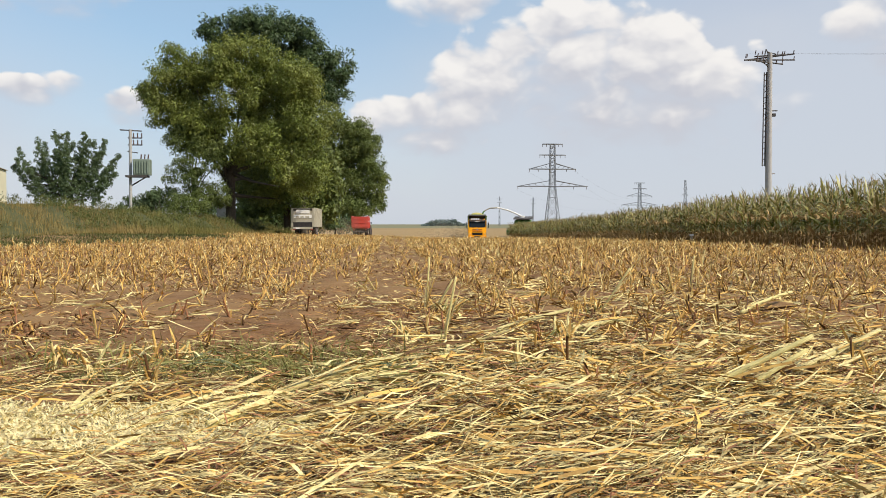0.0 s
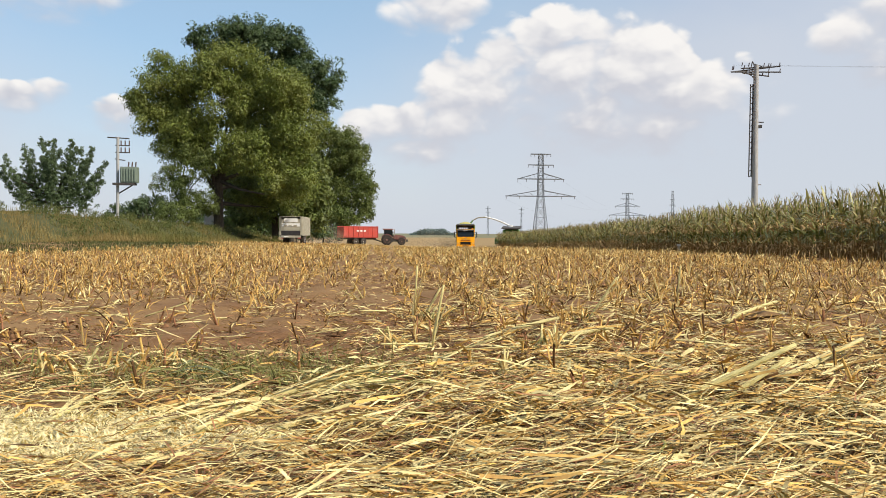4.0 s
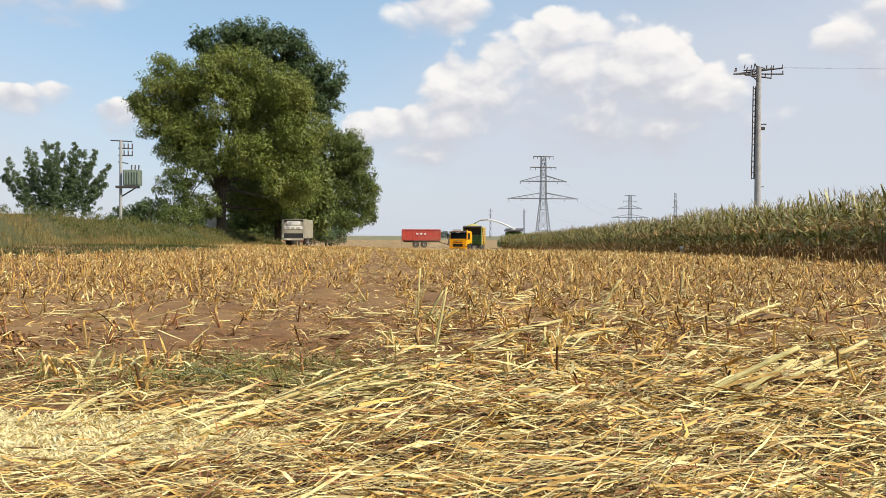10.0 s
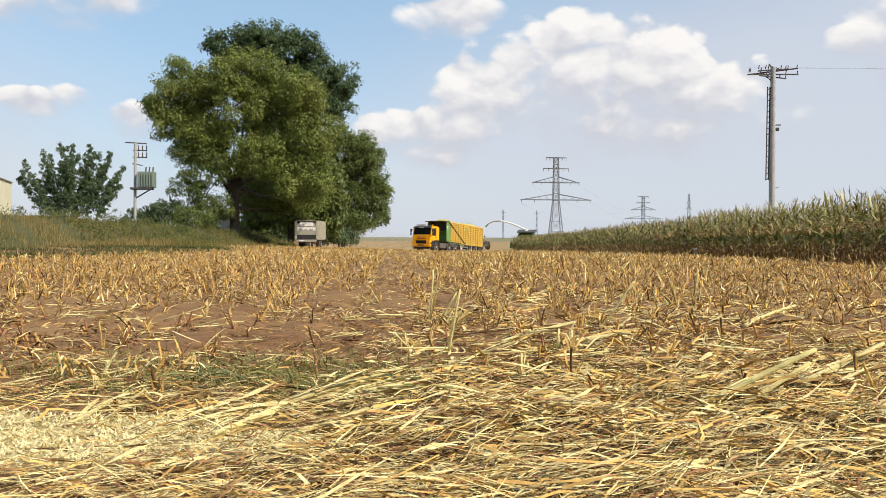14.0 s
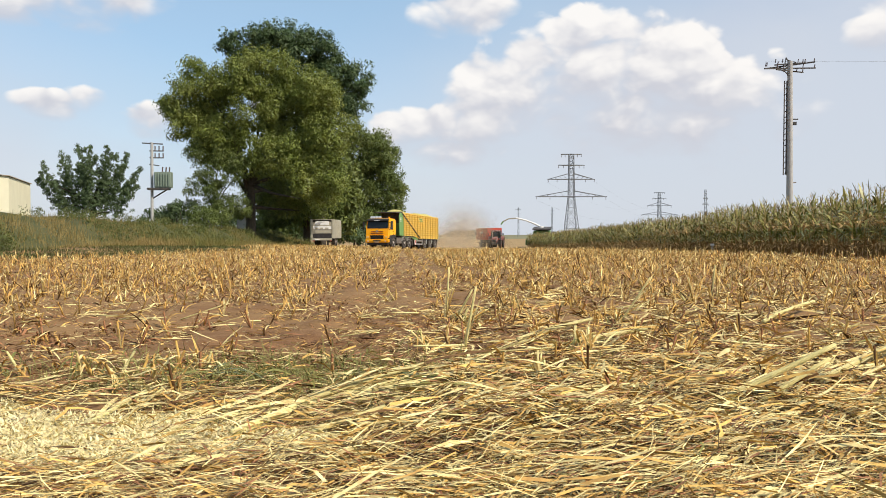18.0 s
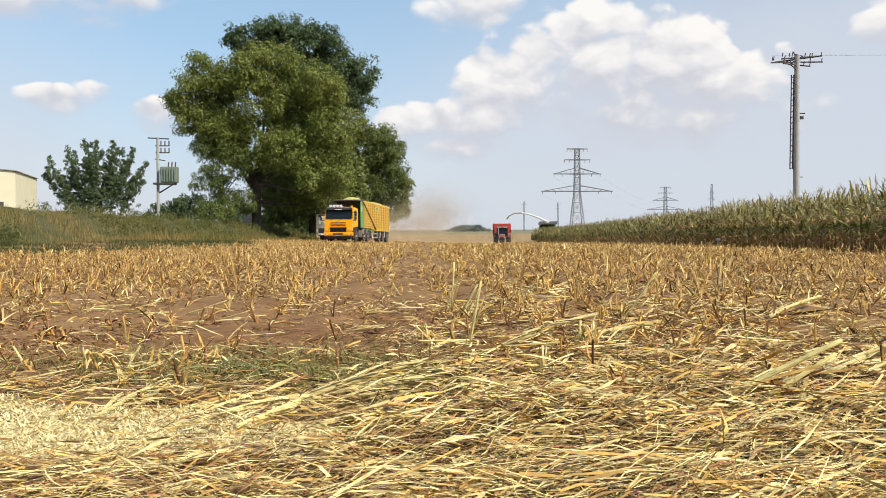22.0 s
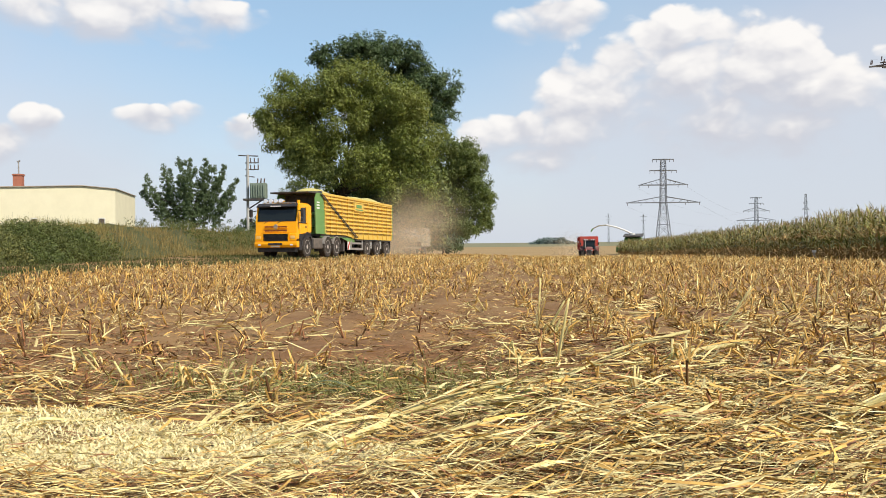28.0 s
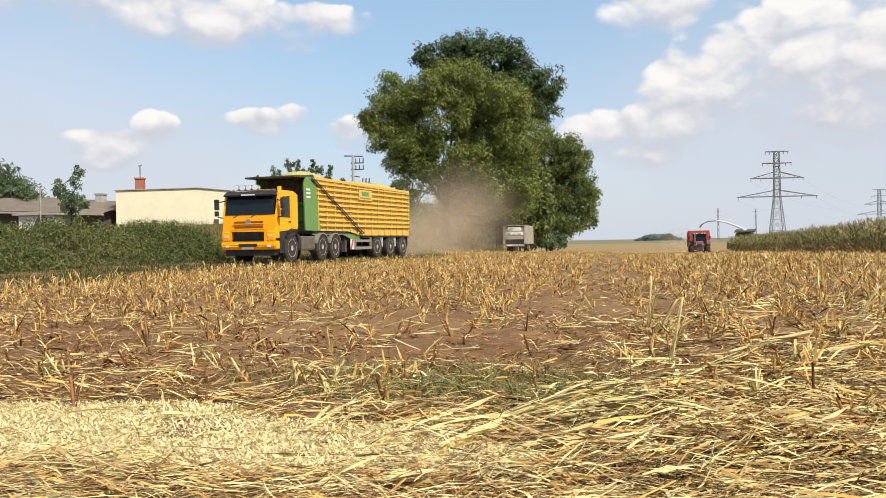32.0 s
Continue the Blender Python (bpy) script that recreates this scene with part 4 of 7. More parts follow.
def make_wilted_heaps():
    rng = np.random.default_rng(19)
    for x, y, n, w in ((-0.72, 4.35, 26, 0.3), (-1.28, 4.5, 18, 0.25), (-0.25, 4.1, 16, 0.25), (0.15, 4.05, 12, 0.2)):
        t = thing("wilted_maize_leaves", "heap of wilted blue-green maize leaves in the stubble", "leaves", pose(x, y, float(zg(x, y))), group="wilted leaf heaps")
        for k in range(n):
            turn = rng.uniform(-0.5, 1.2) + np.pi * (rng.uniform() < 0.4)
            p = np.array([[rng.normal(0, w * 0.5), rng.normal(0, w * 0.3), rng.uniform(0.0, 0.06)]])
            way = np.array([[math.cos(turn), math.sin(turn), rng.uniform(0.1, 0.9)]])
            part_np("leaf", blades(p, way, rng.uniform(0.18, 0.4), rng.uniform(0.012, 0.03), rng.uniform(0.4, 1.1), twist=rng.uniform(-1.5, 1.5), steps=5), (WILTED_GREEN, LEAF_GREY_GREEN, STRAW_PALE)[k % 5 // 2], t)


make_stub_clumps()
make_withered_clumps()
make_wilted_heaps()
make_green_patch()
make_track_grass()


def stalk(length, radius, seed, husk=0):
    """A broken maize stalk along x with swollen joints, hollow ends and a few clinging leaves."""
    rng = np.random.default_rng(seed)
    prof = []
    n = int(length / 0.09) + 2
    for k in range(n):
        a = length * k / (n - 1)
        r = radius * (1.0 - 0.25 * k / n) * rng.uniform(0.92, 1.05)
        if 0 < k < n - 1 and k % 2 == 0:
            prof += [(r * 0.98, a - 0.012), (r * 1.18, a), (r * 0.98, a + 0.012)]
        else:
            prof.append((r, a))
    bm = lathe(prof, 8)
    bend = rng.normal(0, 0.06)
    for v in bm.verts:
        a = v.co.y
        v.co = Vector((a, v.co.x + bend * a * a, v.co.z))
    return bm, rng


def make_stalks():
    """Thick broken stalks lying or leaning in the foreground: x, y, height of the low end, turn, lean, length, radius, pale."""
    rows = []
    for pos in STALKS:
        rows.append(pos)
    # more canes lying alongside the long ones
    rng = np.random.default_rng(21)
    for x, y, h, turn, lean, ln, r, pale in STALKS[1:9]:
        for q in range(3):
            rows.append((x + rng.normal(0, 0.07), y + rng.normal(0, 0.05), h + 0.01 * q, turn + rng.normal(0, 4), lean, ln * rng.uniform(0.6, 1.0), r * rng.uniform(0.8, 1.2), pale))
    for k in range(270):
        y = 1.9 + 7.5 * rng.uniform() ** 1.25
        x = rng.uniform(-0.75, 0.60) * y
        if (chips_at(x, y) > 0.4 and rng.uniform() < 0.85) or (x < 0 and y > 4.2 and rng.uniform() < 0.6):
            continue
        rows.append((x, y, rng.uniform(0.01, 0.05), rng.normal(26, 17) + 180 * (rng.uniform() < 0.5), abs(rng.normal(0, 4)) + (rng.uniform() < 0.12) * 14, rng.uniform(0.12, 0.45) * (0.6 if y < 2.8 else 1), rng.uniform(0.005, 0.0115) * (0.6 if y < 2.8 else 1), rng.uniform() < 0.55))
    for k, (x, y, h, turn, lean, ln, r, pale) in enumerate(rows):
        r = min(r, 0.010) if lean > 50 else r * (0.9 if k < 37 else 0.72)
        bm, g = stalk(ln, r, 100 + k)
        t = thing("maize_stalk", "broken pale yellow maize stalk lying on the stubble" if pale else "broken ochre maize stalk lying on the stubble", "stalk", group="broken stalks in the foreground")
        ob = part("cane", bm, CANE, t)
        for p in ob.data.polygons:
            p.use_smooth = True
        for q in range((3 if 20 < lean < 50 else 7) if k < 37 else 2):
            c = 1
            p = np.stack([g.uniform(-0.05, ln * (0.5 if k < 37 else 0.9), c), g.normal(0, r * (1.3 if k < 37 else 0.5), c), g.uniform(0, r, c)], -1)
            w = np.stack([np.ones(c), g.normal(0, 0.13 if k < 37 else 0.4, c), g.normal(0.03, 0.06 if k < 37 else 0.15, c)], -1)
            part_np("sheath", blades(p, w, g.uniform(0.4, 0.8, c) * ln, g.uniform(0.010, 0.022, c) * (0.6 if lean > 50 else 1.0), 0.12, twist=g.uniform(-1.6, 1.6, c), steps=5, strip=True, curl=g.normal(0, 0.12, c)), STRAW_PALE if (k + q) % 3 else LEAF_GREY_GREEN if 6 <= k < 10 else STRAW if k % 2 else HUSK_SHADE_BROWN, t)
        t.matrix_basis = pose(x, y, float(zg(x, y)) + h + r + (0.035 if k < 37 and lean < 20 else 0.0), 0, -lean, turn)


# x, y, turn, lean, length, radius
BUNCH = [(-0.87, 3.09, 53, 9, 0.32, 0.0208), (-0.75, 3.66, 59, 4, 0.91, 0.016), (-1.13, 3.15, 54, 3, 0.6, 0.0127), (-1.2, 3.43, 52, 3, 0.44, 0.0104), (-0.61, 3.08, 55, 4, 0.48, 0.0124), (-0.15, 3.31, 60, 3, 0.54, 0.0144), (-0.58, 3.85, 30, 4, 0.6, 0.0155), (-0.44, 3.98, 11, 5, 0.33, 0.012), (-0.39, 4.03, 71, 2, 0.64, 0.0135), (-1.5, 3.28, 88, 3, 0.56, 0.0121), (-1.38, 3.28, 96, 2, 0.73, 0.0099), (1.11, 3.79, 3, 26, 0.63, 0.0165)]
SCATTERED = [(1.3, 3.77, 5, 32, 0.41, 0.015), (1.79, 4.25, 41, 6, 1.11, 0.02), (1.55, 3.74, -20, 3, 0.39, 0.0176), (1.56, 3.6, -36, 4, 0.32, 0.0145), (0.31, 3.88, 6, 4, 0.32, 0.017), (0.4, 3.99, 2, 3, 0.44, 0.0161), (0.5, 3.12, -5, 6, 0.2, 0.0094), (0.29, 2.58, 9, 3, 0.56, 0.0139), (-0.25, 2.59, -7, 4, 0.32, 0.0087), (1.4, 7.46, 6, 56, 0.48, 0.022), (0.01, 5.68, 21, 79, 0.44, 0.021), (-0.15, 7.39, 39, 85, 0.5, 0.022)]
BROKEN = [(-0.09, 7.17, 10, 61, 0.36, 0.0217), (0.39, 4.38, 87, 80, 0.18, 0.0074), (2.97, 10.07, 35, 80, 0.42, 0.022), (2.65, 9.64, 153, 77, 0.3, 0.022), (1.05, 4.24, 11, 4, 0.28, 0.0171), (0.87, 5.94, 39, 2, 0.69, 0.02), (0.39, 5.93, 61, 2, 1.2, 0.0199), (0.75, 5.65, 71, 79, 0.17, 0.0152), (0.86, 5.71, 98, 78, 0.15, 0.0154), (0.12, 3.09, 28, 6, 0.31, 0.0125), (-0.41, 2.66, -34, 4, 0.32, 0.008), (-1.02, 2.6, 40, 5, 0.22, 0.0079), (2.52, 7.07, 57, 4, 1.3, 0.022)]
STALKS = [(x, y, 0.0, turn, lean, ln, r, ln > 0.4) for x, y, turn, lean, ln, r in BUNCH + SCATTERED + BROKEN]
make_stalks()


# ---- weedy bank ----
def leafy(centres, radii, per, size, rng, up=0.45):
    """Leaves on the outside of clumps, turned outwards and up as they grow."""
    n = len(centres) * per
    d = unit(rng.normal(0, 1, (n, 3)) * [1, 1, 0.8])
    p = np.repeat(centres, per, 0) + d * rng.uniform(0.3, 1.0, (n, 1)) ** 0.5 * np.repeat(radii, per)[:, None]
    face = unit(d + [0, 0, up] + rng.normal(0, 0.42, (n, 3)))
    along = unit(np.cross(face, rng.normal(0, 1, (n, 3))) + [0, 0, -0.25])
    return blades(p, along, rng.uniform(0.6, 1.25, n) * size, rng.uniform(0.6, 1.1, n) * size, 0.15, steps=1, up=face)


def make_bank():
    rng = np.random.default_rng(31)
    y = np.linspace(6, 128, 140)
    prof = [(2.4, -0.25), (0.0, 0.03), (-0.8, 0.35), (-1.8, 0.75), (-3.2, 1.15), (-5.5, 1.35), (-12, 1.3), (-40, 1.2), (-120, 0.6), (-122, -1.5)]
    v = []
    for s, h in prof:
        fade = np.clip((126 - y) / 26, 0, 1) * np.interp(y, [34, 50], [1.0, 1.35])
        x = bank_edge(y) + s
        v.append(np.stack([x, y, zg(bank_edge(y), y) + h * np.where(h > 0, fade, 1) + 0.12 * np.sin(y * 0.9 + s) * (h > 0.2) * fade + 0.08 * np.sin(y * 2.3 + 2 * s) * (h > 0.2) * fade], -1))
    v = np.stack(v, 0)
    n, m = v.shape[:2]
    i, j = np.meshgrid(np.arange(n - 1), np.arange(m - 1), indexing="ij")
    f = np.stack([i * m + j, i * m + j + 1, (i + 1) * m + j + 1, (i + 1) * m + j], -1).reshape(-1, 4)
    ob = new("bank", mesh_np("bank", v.reshape(-1, 3), f, BANK_SOIL))
    tagged(ob, "grassy earth bank along the field edge", "bank", kind="structure")

    def height(x, y):
        s = x - bank_edge(y)
        h = np.interp(-s, [-1.2, 0, 0.8, 1.8, 3.2, 5.5, 12], [-0.35, 0, 0.35, 0.75, 1.15, 1.35, 1.3])
        return zg(bank_edge(y), y) + h * np.clip((126 - y) / 26, 0, 1) * np.interp(y, [34, 50], [1.0, 1.35])

    weeds = thing("bank_weeds", "rank grass and tall weeds covering the bank", "weeds")
    tagged(weeds, kind="stuff")
    n = 46000
    y = 12 + 100 * rng.uniform(0, 1, n) ** 1.5
    x = bank_edge(y) + 0.9 + np.interp(y, [46, 54, 85, 100], [0, 2.6, 2.6, 0.5]) - 9 * rng.uniform(0, 1, n) ** 1.4
    p = np.stack([x, y, np.maximum(height(x, y), zg(x, y)) - 0.05], -1)
    way = np.concatenate([rng.normal(0, 0.28, (n, 2)), np.ones((n, 1))], 1)
    tall = (0.3 + 0.6 * patchy(x, y, 0.35)) * np.interp(y, [34, 44], [0.5, 1.0]) * np.where((x > bank_edge(y) + 0.1) & (y < 50), 0.55, 1.0)
    part_np("grass_blade", blades(p[y > 38], way[y > 38], (rng.uniform(0.6, 1.5, n) * tall)[y > 38], 0.02 + 0.0007 * y[y > 38], rng.uniform(0.05, 0.5, (y > 38).sum()), twist=rng.uniform(-1, 1, (y > 38).sum()), steps=1), GRASS, weeds)
    low = y <= 38
    part_np("green_blade", blades(p[low], way[low], (rng.uniform(0.6, 1.4, n) * tall)[low] * 0.8, 0.045, rng.uniform(0.05, 0.5, low.sum()), twist=rng.uniform(-1, 1, low.sum()), steps=1), TRACK_GRASS, weeds, "green rank grass")
    # bushy weeds: mounds of leaf clumps, taller where the bank comes near
    cl = 620
    cy = np.concatenate([18 + 21 * rng.uniform(0, 1, 430) ** 1.05, rng.uniform(50, 118, cl - 430)])
    cx = bank_edge(cy) + 0.5 - 6.0 * rng.uniform(0, 1, cl) ** 1.4
    hgt = np.where(cy < 52, 0.22 + 1.05 * patchy(cx, cy, 0.8) ** 1.5 * rng.uniform(0.5, 1.15, cl), rng.uniform(0.4, 1.0, cl))
    wide = rng.uniform(0.45, 0.85, cl)
    per = 9
    d = unit(rng.normal(0, 1, (cl * per, 3)) * [1, 1, 0.9]) * rng.uniform(0.5, 1.0, (cl * per, 1))
    c0 = np.stack([cx, cy, height(cx, cy) + hgt * 0.5], -1)
    q = np.repeat(c0, per, 0) + d * np.stack([np.repeat(wide, per), np.repeat(wide, per), np.repeat(hgt * 0.55, per)], -1)
    part_np("weed_leaf", leafy(q, rng.uniform(0.16, 0.36, cl * per), 18, 0.11, rng, 0.3), WEED, weeds, "dark green weed leaves")
    tops = rng.integers(0, cl, 900)
    s0 = np.stack([cx[tops] + rng.normal(0, 0.3, 900), cy[tops] + rng.normal(0, 0.3, 900), height(cx[tops], cy[tops])], -1)
    s1 = s0 + np.stack([rng.normal(0, 0.12, 900), rng.normal(0, 0.12, 900), hgt[tops] * rng.uniform(0.6, 1.2, 900)], -1)
    part_np("weed_stem", rods(s0, s1, 0.007, 0.004), TRACK_GRASS, weeds, "dry weed stems")


make_bank()


# ---- trees ----
def tree(name, label, x, y, z, trunk_h, r, lobes, clumps, per, size, leaf, seed, clump_r=1.0, droop=0.0, bumpy=True, shoots=0):
    """lobes: centre and half sizes of the crown's masses, from the tree's foot."""
    rng = np.random.default_rng(seed)
    t = thing(name, label, "tree", pose(x, y, z))
    lobes = np.array(lobes, float)
    if bumpy:
        # boughs: smaller masses over each lobe's surface, with gaps between them
        boughs = []
        for lb in lobes:
            for q in range(10):
                d = unit(rng.normal(0, 1, 3) * [1, 1, 0.9] + [0, -0.35, 0])
                boughs.append(np.concatenate([lb[:3] + d * lb[3:] * rng.uniform(0.6, 0.8), lb[3:] * rng.uniform(0.26, 0.42)]))
        lobes = np.concatenate([np.array(boughs), lobes * [1, 1, 1, 0.84, 0.84, 0.84]])
    share = (lobes[:, 3] * lobes[:, 4] * lobes[:, 5]) ** 0.67
    pick = rng.choice(len(lobes), clumps, p=share / share.sum())
    d = unit(rng.normal(0, 1, (clumps, 3)))
    rad = rng.uniform(0.25, 1.0, clumps) ** 0.45 * rng.uniform(0.86, 1.12, clumps)
    c = lobes[pick, :3] + d * lobes[pick, 3:] * rad[:, None]
    if shoots:
        # a fan of upright shoots, leafy towards their tips
        q = rng.integers(0, shoots, clumps)
        tip = np.stack([np.linspace(-4.6, 4.3, shoots) + rng.normal(0, 0.15, shoots), rng.normal(0, 0.8, shoots), rng.uniform(5.8, 8.6, shoots) - 0.12 * np.linspace(-4.6, 4.3, shoots) ** 2], -1)
        root = np.stack([tip[:, 0] * 0.45, tip[:, 1] * 0.5, np.full(shoots, 1.4)], -1)
        f = rng.uniform(0.05, 1.0, clumps)[:, None] ** 0.8
        c = root[q] + (tip - root)[q] * f + rng.normal(0, 0.24, (clumps, 3)) * (1.6 - 1.2 * f)
    c = c[c[:, 2] > 1.2]
    part_np("crown", leafy(c, rng.uniform(0.55, 1.25, len(c)) * clump_r, per, size, rng, 0.45 - droop), leaf, t)
    bm = bmesh.new()
    tube(bm, (0, 0, -0.5), (0, 0, trunk_h), r, r * 0.75, 12)
    part("trunk", bm, BARK, t)
    for k in range(min(14, len(c))):
        target = c[rng.integers(0, len(c))] * 0.86
        low = rng.uniform(0.55, 1.0) * trunk_h
        mid = np.array([target[0] * 0.45, target[1] * 0.45, low + (target[2] - low) * 0.6])
        bm = bmesh.new()
        tube(bm, (0, 0, low), mid, r * 0.42, r * 0.24, 8)
        tube(bm, mid, target, r * 0.24, r * 0.07, 7)
        part("limb", bm, BARK, t)
    return t


tree("poplar", "tall dark green poplar with a ragged upright crown", -17.9, 108, -0.4, 9, 0.4,
     [(-10.0, 0, 25.6, 3.1, 3, 2.4), (-6.3, 0, 26.4, 3.8, 3.5, 2.9), (-2.6, 0, 24.6, 3.5, 3.5, 3.3), (0.6, 0, 25.0, 2.4, 3, 2.9), (1.6, 0, 21.8, 2.8, 3, 3.0), (4.6, 0, 21.0, 2.0, 2.5, 2.8), (4.3, 0, 17.6, 2.0, 2.5, 2.4), (0.2, 0, 18.2, 4.3, 3.5, 3.8), (-4.0, 0, 16, 5, 4, 6)], 1150, 56, 0.34, LEAF_B, 41, 0.8, -0.4)
tree("spreading_tree", "broad mid-green deciduous tree with a full rounded crown", -23.2, 92, -0.3, 7, 0.6,
     [(-0.6, 0, 15.4, 5.6, 5, 4.8), (-4.9, 0, 17.6, 3.5, 4, 2.9), (-7.4, 0, 15.0, 2.6, 3, 2.1), (1.9, 0, 18.8, 4.5, 4.5, 3.0), (6.9, 0, 16.6, 3.7, 4, 3.3), (8.0, 0, 12.0, 3.7, 4, 3.7), (3.4, -1.5, 9.6, 4.2, 4, 2.8),
      (-3.6, 0, 11.0, 3.0, 3.5, 2.6), (8.6, -1, 7.0, 3.4, 3.5, 3.2), (5.0, 1, 14.0, 4.0, 3, 4.0), (-6.0, 0, 13.4, 2.6, 3, 2.2), (-2.6, -1, 12.4, 3.0, 3, 3.0), (6.4, 5, 6.0, 3.6, 2.5, 3.0), (2.5, 6, 6.0, 3.5, 2, 3.2)], 2300, 62, 0.28, LEAF_A, 42, 0.85, 0.1)
tree("slender_tree", "thin-leaved grey-green tree with see-through boughs at the bank", -27.0, 91, 0.4, 4.5, 0.22,
     [(-0.6, -1, 9.4, 2.4, 1.5, 2.2), (0.8, -1, 7.2, 2.5, 1.5, 2.2), (-0.7, -1, 5.0, 2.5, 1.5, 2.0), (1.6, -1, 3.4, 2.0, 1.3, 1.6), (2.7, -1, 7.4, 1.7, 1.3, 2.4), (3.0, -1, 3.6, 1.5, 1.2, 1.8)], 760, 30, 0.2, LEAF_D, 52, 0.45)
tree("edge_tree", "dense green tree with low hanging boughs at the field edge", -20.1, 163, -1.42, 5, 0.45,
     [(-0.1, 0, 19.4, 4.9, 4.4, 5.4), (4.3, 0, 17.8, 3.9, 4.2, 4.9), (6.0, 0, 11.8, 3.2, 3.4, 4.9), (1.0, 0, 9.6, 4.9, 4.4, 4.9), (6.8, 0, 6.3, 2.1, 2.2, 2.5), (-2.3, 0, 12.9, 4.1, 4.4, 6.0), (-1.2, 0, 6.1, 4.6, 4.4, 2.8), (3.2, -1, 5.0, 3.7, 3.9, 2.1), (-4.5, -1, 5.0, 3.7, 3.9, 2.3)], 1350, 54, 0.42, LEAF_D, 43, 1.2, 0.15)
# its darker leaf colour carries part of the clump's inner shade
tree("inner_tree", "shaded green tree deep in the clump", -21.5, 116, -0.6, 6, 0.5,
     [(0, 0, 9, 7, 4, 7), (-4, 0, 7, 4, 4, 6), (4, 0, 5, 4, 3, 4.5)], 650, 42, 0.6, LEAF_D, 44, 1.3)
tree("willow", "grey-green willow-like tree with upright shoots behind the bank", -33.2, 75, 1.0, 3, 0.3,
     [(-4.4, 0, 4.4, 0.25, 0.6, 2.0), (-3.6, 0, 5.4, 0.3, 0.6, 2.6), (-2.7, 0, 5.9, 0.3, 0.6, 3.0), (-1.9, 0, 5.4, 0.25, 0.6, 2.8), (-1.1, 0, 6.0, 0.3, 0.6, 3.1), (-0.2, 0, 5.6, 0.3, 0.6, 2.8), (0.7, 0, 5.0, 0.3, 0.6, 2.6), (1.6, 0, 5.3, 0.3, 0.6, 2.7), (2.5, 0, 5.5, 0.25, 0.6, 2.8), (3.3, 0, 5.4, 0.25, 0.6, 2.9), (4.1, 0, 4.4, 0.3, 0.6, 2.2), (0, 0, 2.6, 3.6, 2.0, 1.8)], 1500, 26, 0.17, LEAF_C, 45, 0.2, bumpy=False, shoots=34)
tree("low_tree", "low green bush tree beside the transformer pole", -30.2, 90, 1.0, 1.6, 0.18,
     [(0, 0, 2.3, 2.2, 1.6, 1.7), (-2.4, 0, 1.8, 1.8, 1.5, 1.4)], 120, 40, 0.28, LEAF_C, 46, 0.6)
tree("low_tree", "green bush tree growing on the bank below the tall crowns", -25.6, 84, 0.9, 1.2, 0.16,
     [(0, 0, 1.5, 2.2, 1.6, 1.3)], 150, 40, 0.24, LEAF_D, 47, 0.6)
# added undergrowth, dark-leaved to stand for the shade below the crowns
tree("low_tree", "dark low undergrowth added to close the shaded gap behind the field-edge trees", -19.5, 152, -1.3, 1.4, 0.2,
     [(-2.5, 0, 2.2, 3.0, 2, 2.4), (1.5, 0, 1.9, 2.4, 2, 2.0)], 160, 34, 0.5, LEAF_B, 50, 0.8)
tree("low_tree", "dark bush at the foot of the field-edge tree", -15.6, 122, -0.9, 1.2, 0.12,
     [(0, 0, 1.5, 1.5, 1.4, 1.7), (-1.2, 0, 1.2, 1.2, 1.2, 1.3)], 90, 40, 0.3, LEAF_B, 51, 0.55)
# unseen thickets, added so that the hollow under the crowns goes dark
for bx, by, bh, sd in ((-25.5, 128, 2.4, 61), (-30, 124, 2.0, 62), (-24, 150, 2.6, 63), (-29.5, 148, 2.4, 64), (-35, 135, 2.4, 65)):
    tree("low_tree", "dark thicket added to fill the shaded hollow under the tall trees", bx, by, -0.6, 1.4, 0.2, [(-1.5, 0, bh, 2.2, 2, bh), (1.5, 0, bh * 0.8, 2.0, 2, bh * 0.9)], 110, 30, 0.5, LEAF_B, sd, 0.8)
tree("garden_tree", "green garden tree behind the low roofed building", -57, 62, 1.0, 3, 0.25,
     [(-2.5, 0, 5.8, 3.2, 2.5, 2.8), (1.8, 0, 5.2, 2.8, 2.2, 2.5), (4.6, 0, 3.6, 1.5, 1.6, 1.6)], 320, 44, 0.27, LEAF_C, 48, 0.7)
tree("sapling", "slender sapling with bunched pale leaves beside the building", -41.2, 52.5, 1.9, 2.6, 0.07,
     [(0.45, 0, 4.0, 0.5, 0.5, 1.1), (-0.9, 0, 3.3, 0.45, 0.45, 0.9), (0.2, 0, 2.2, 1.3, 0.9, 0.8)], 60, 34, 0.2, LEAF_C, 49, 0.35)


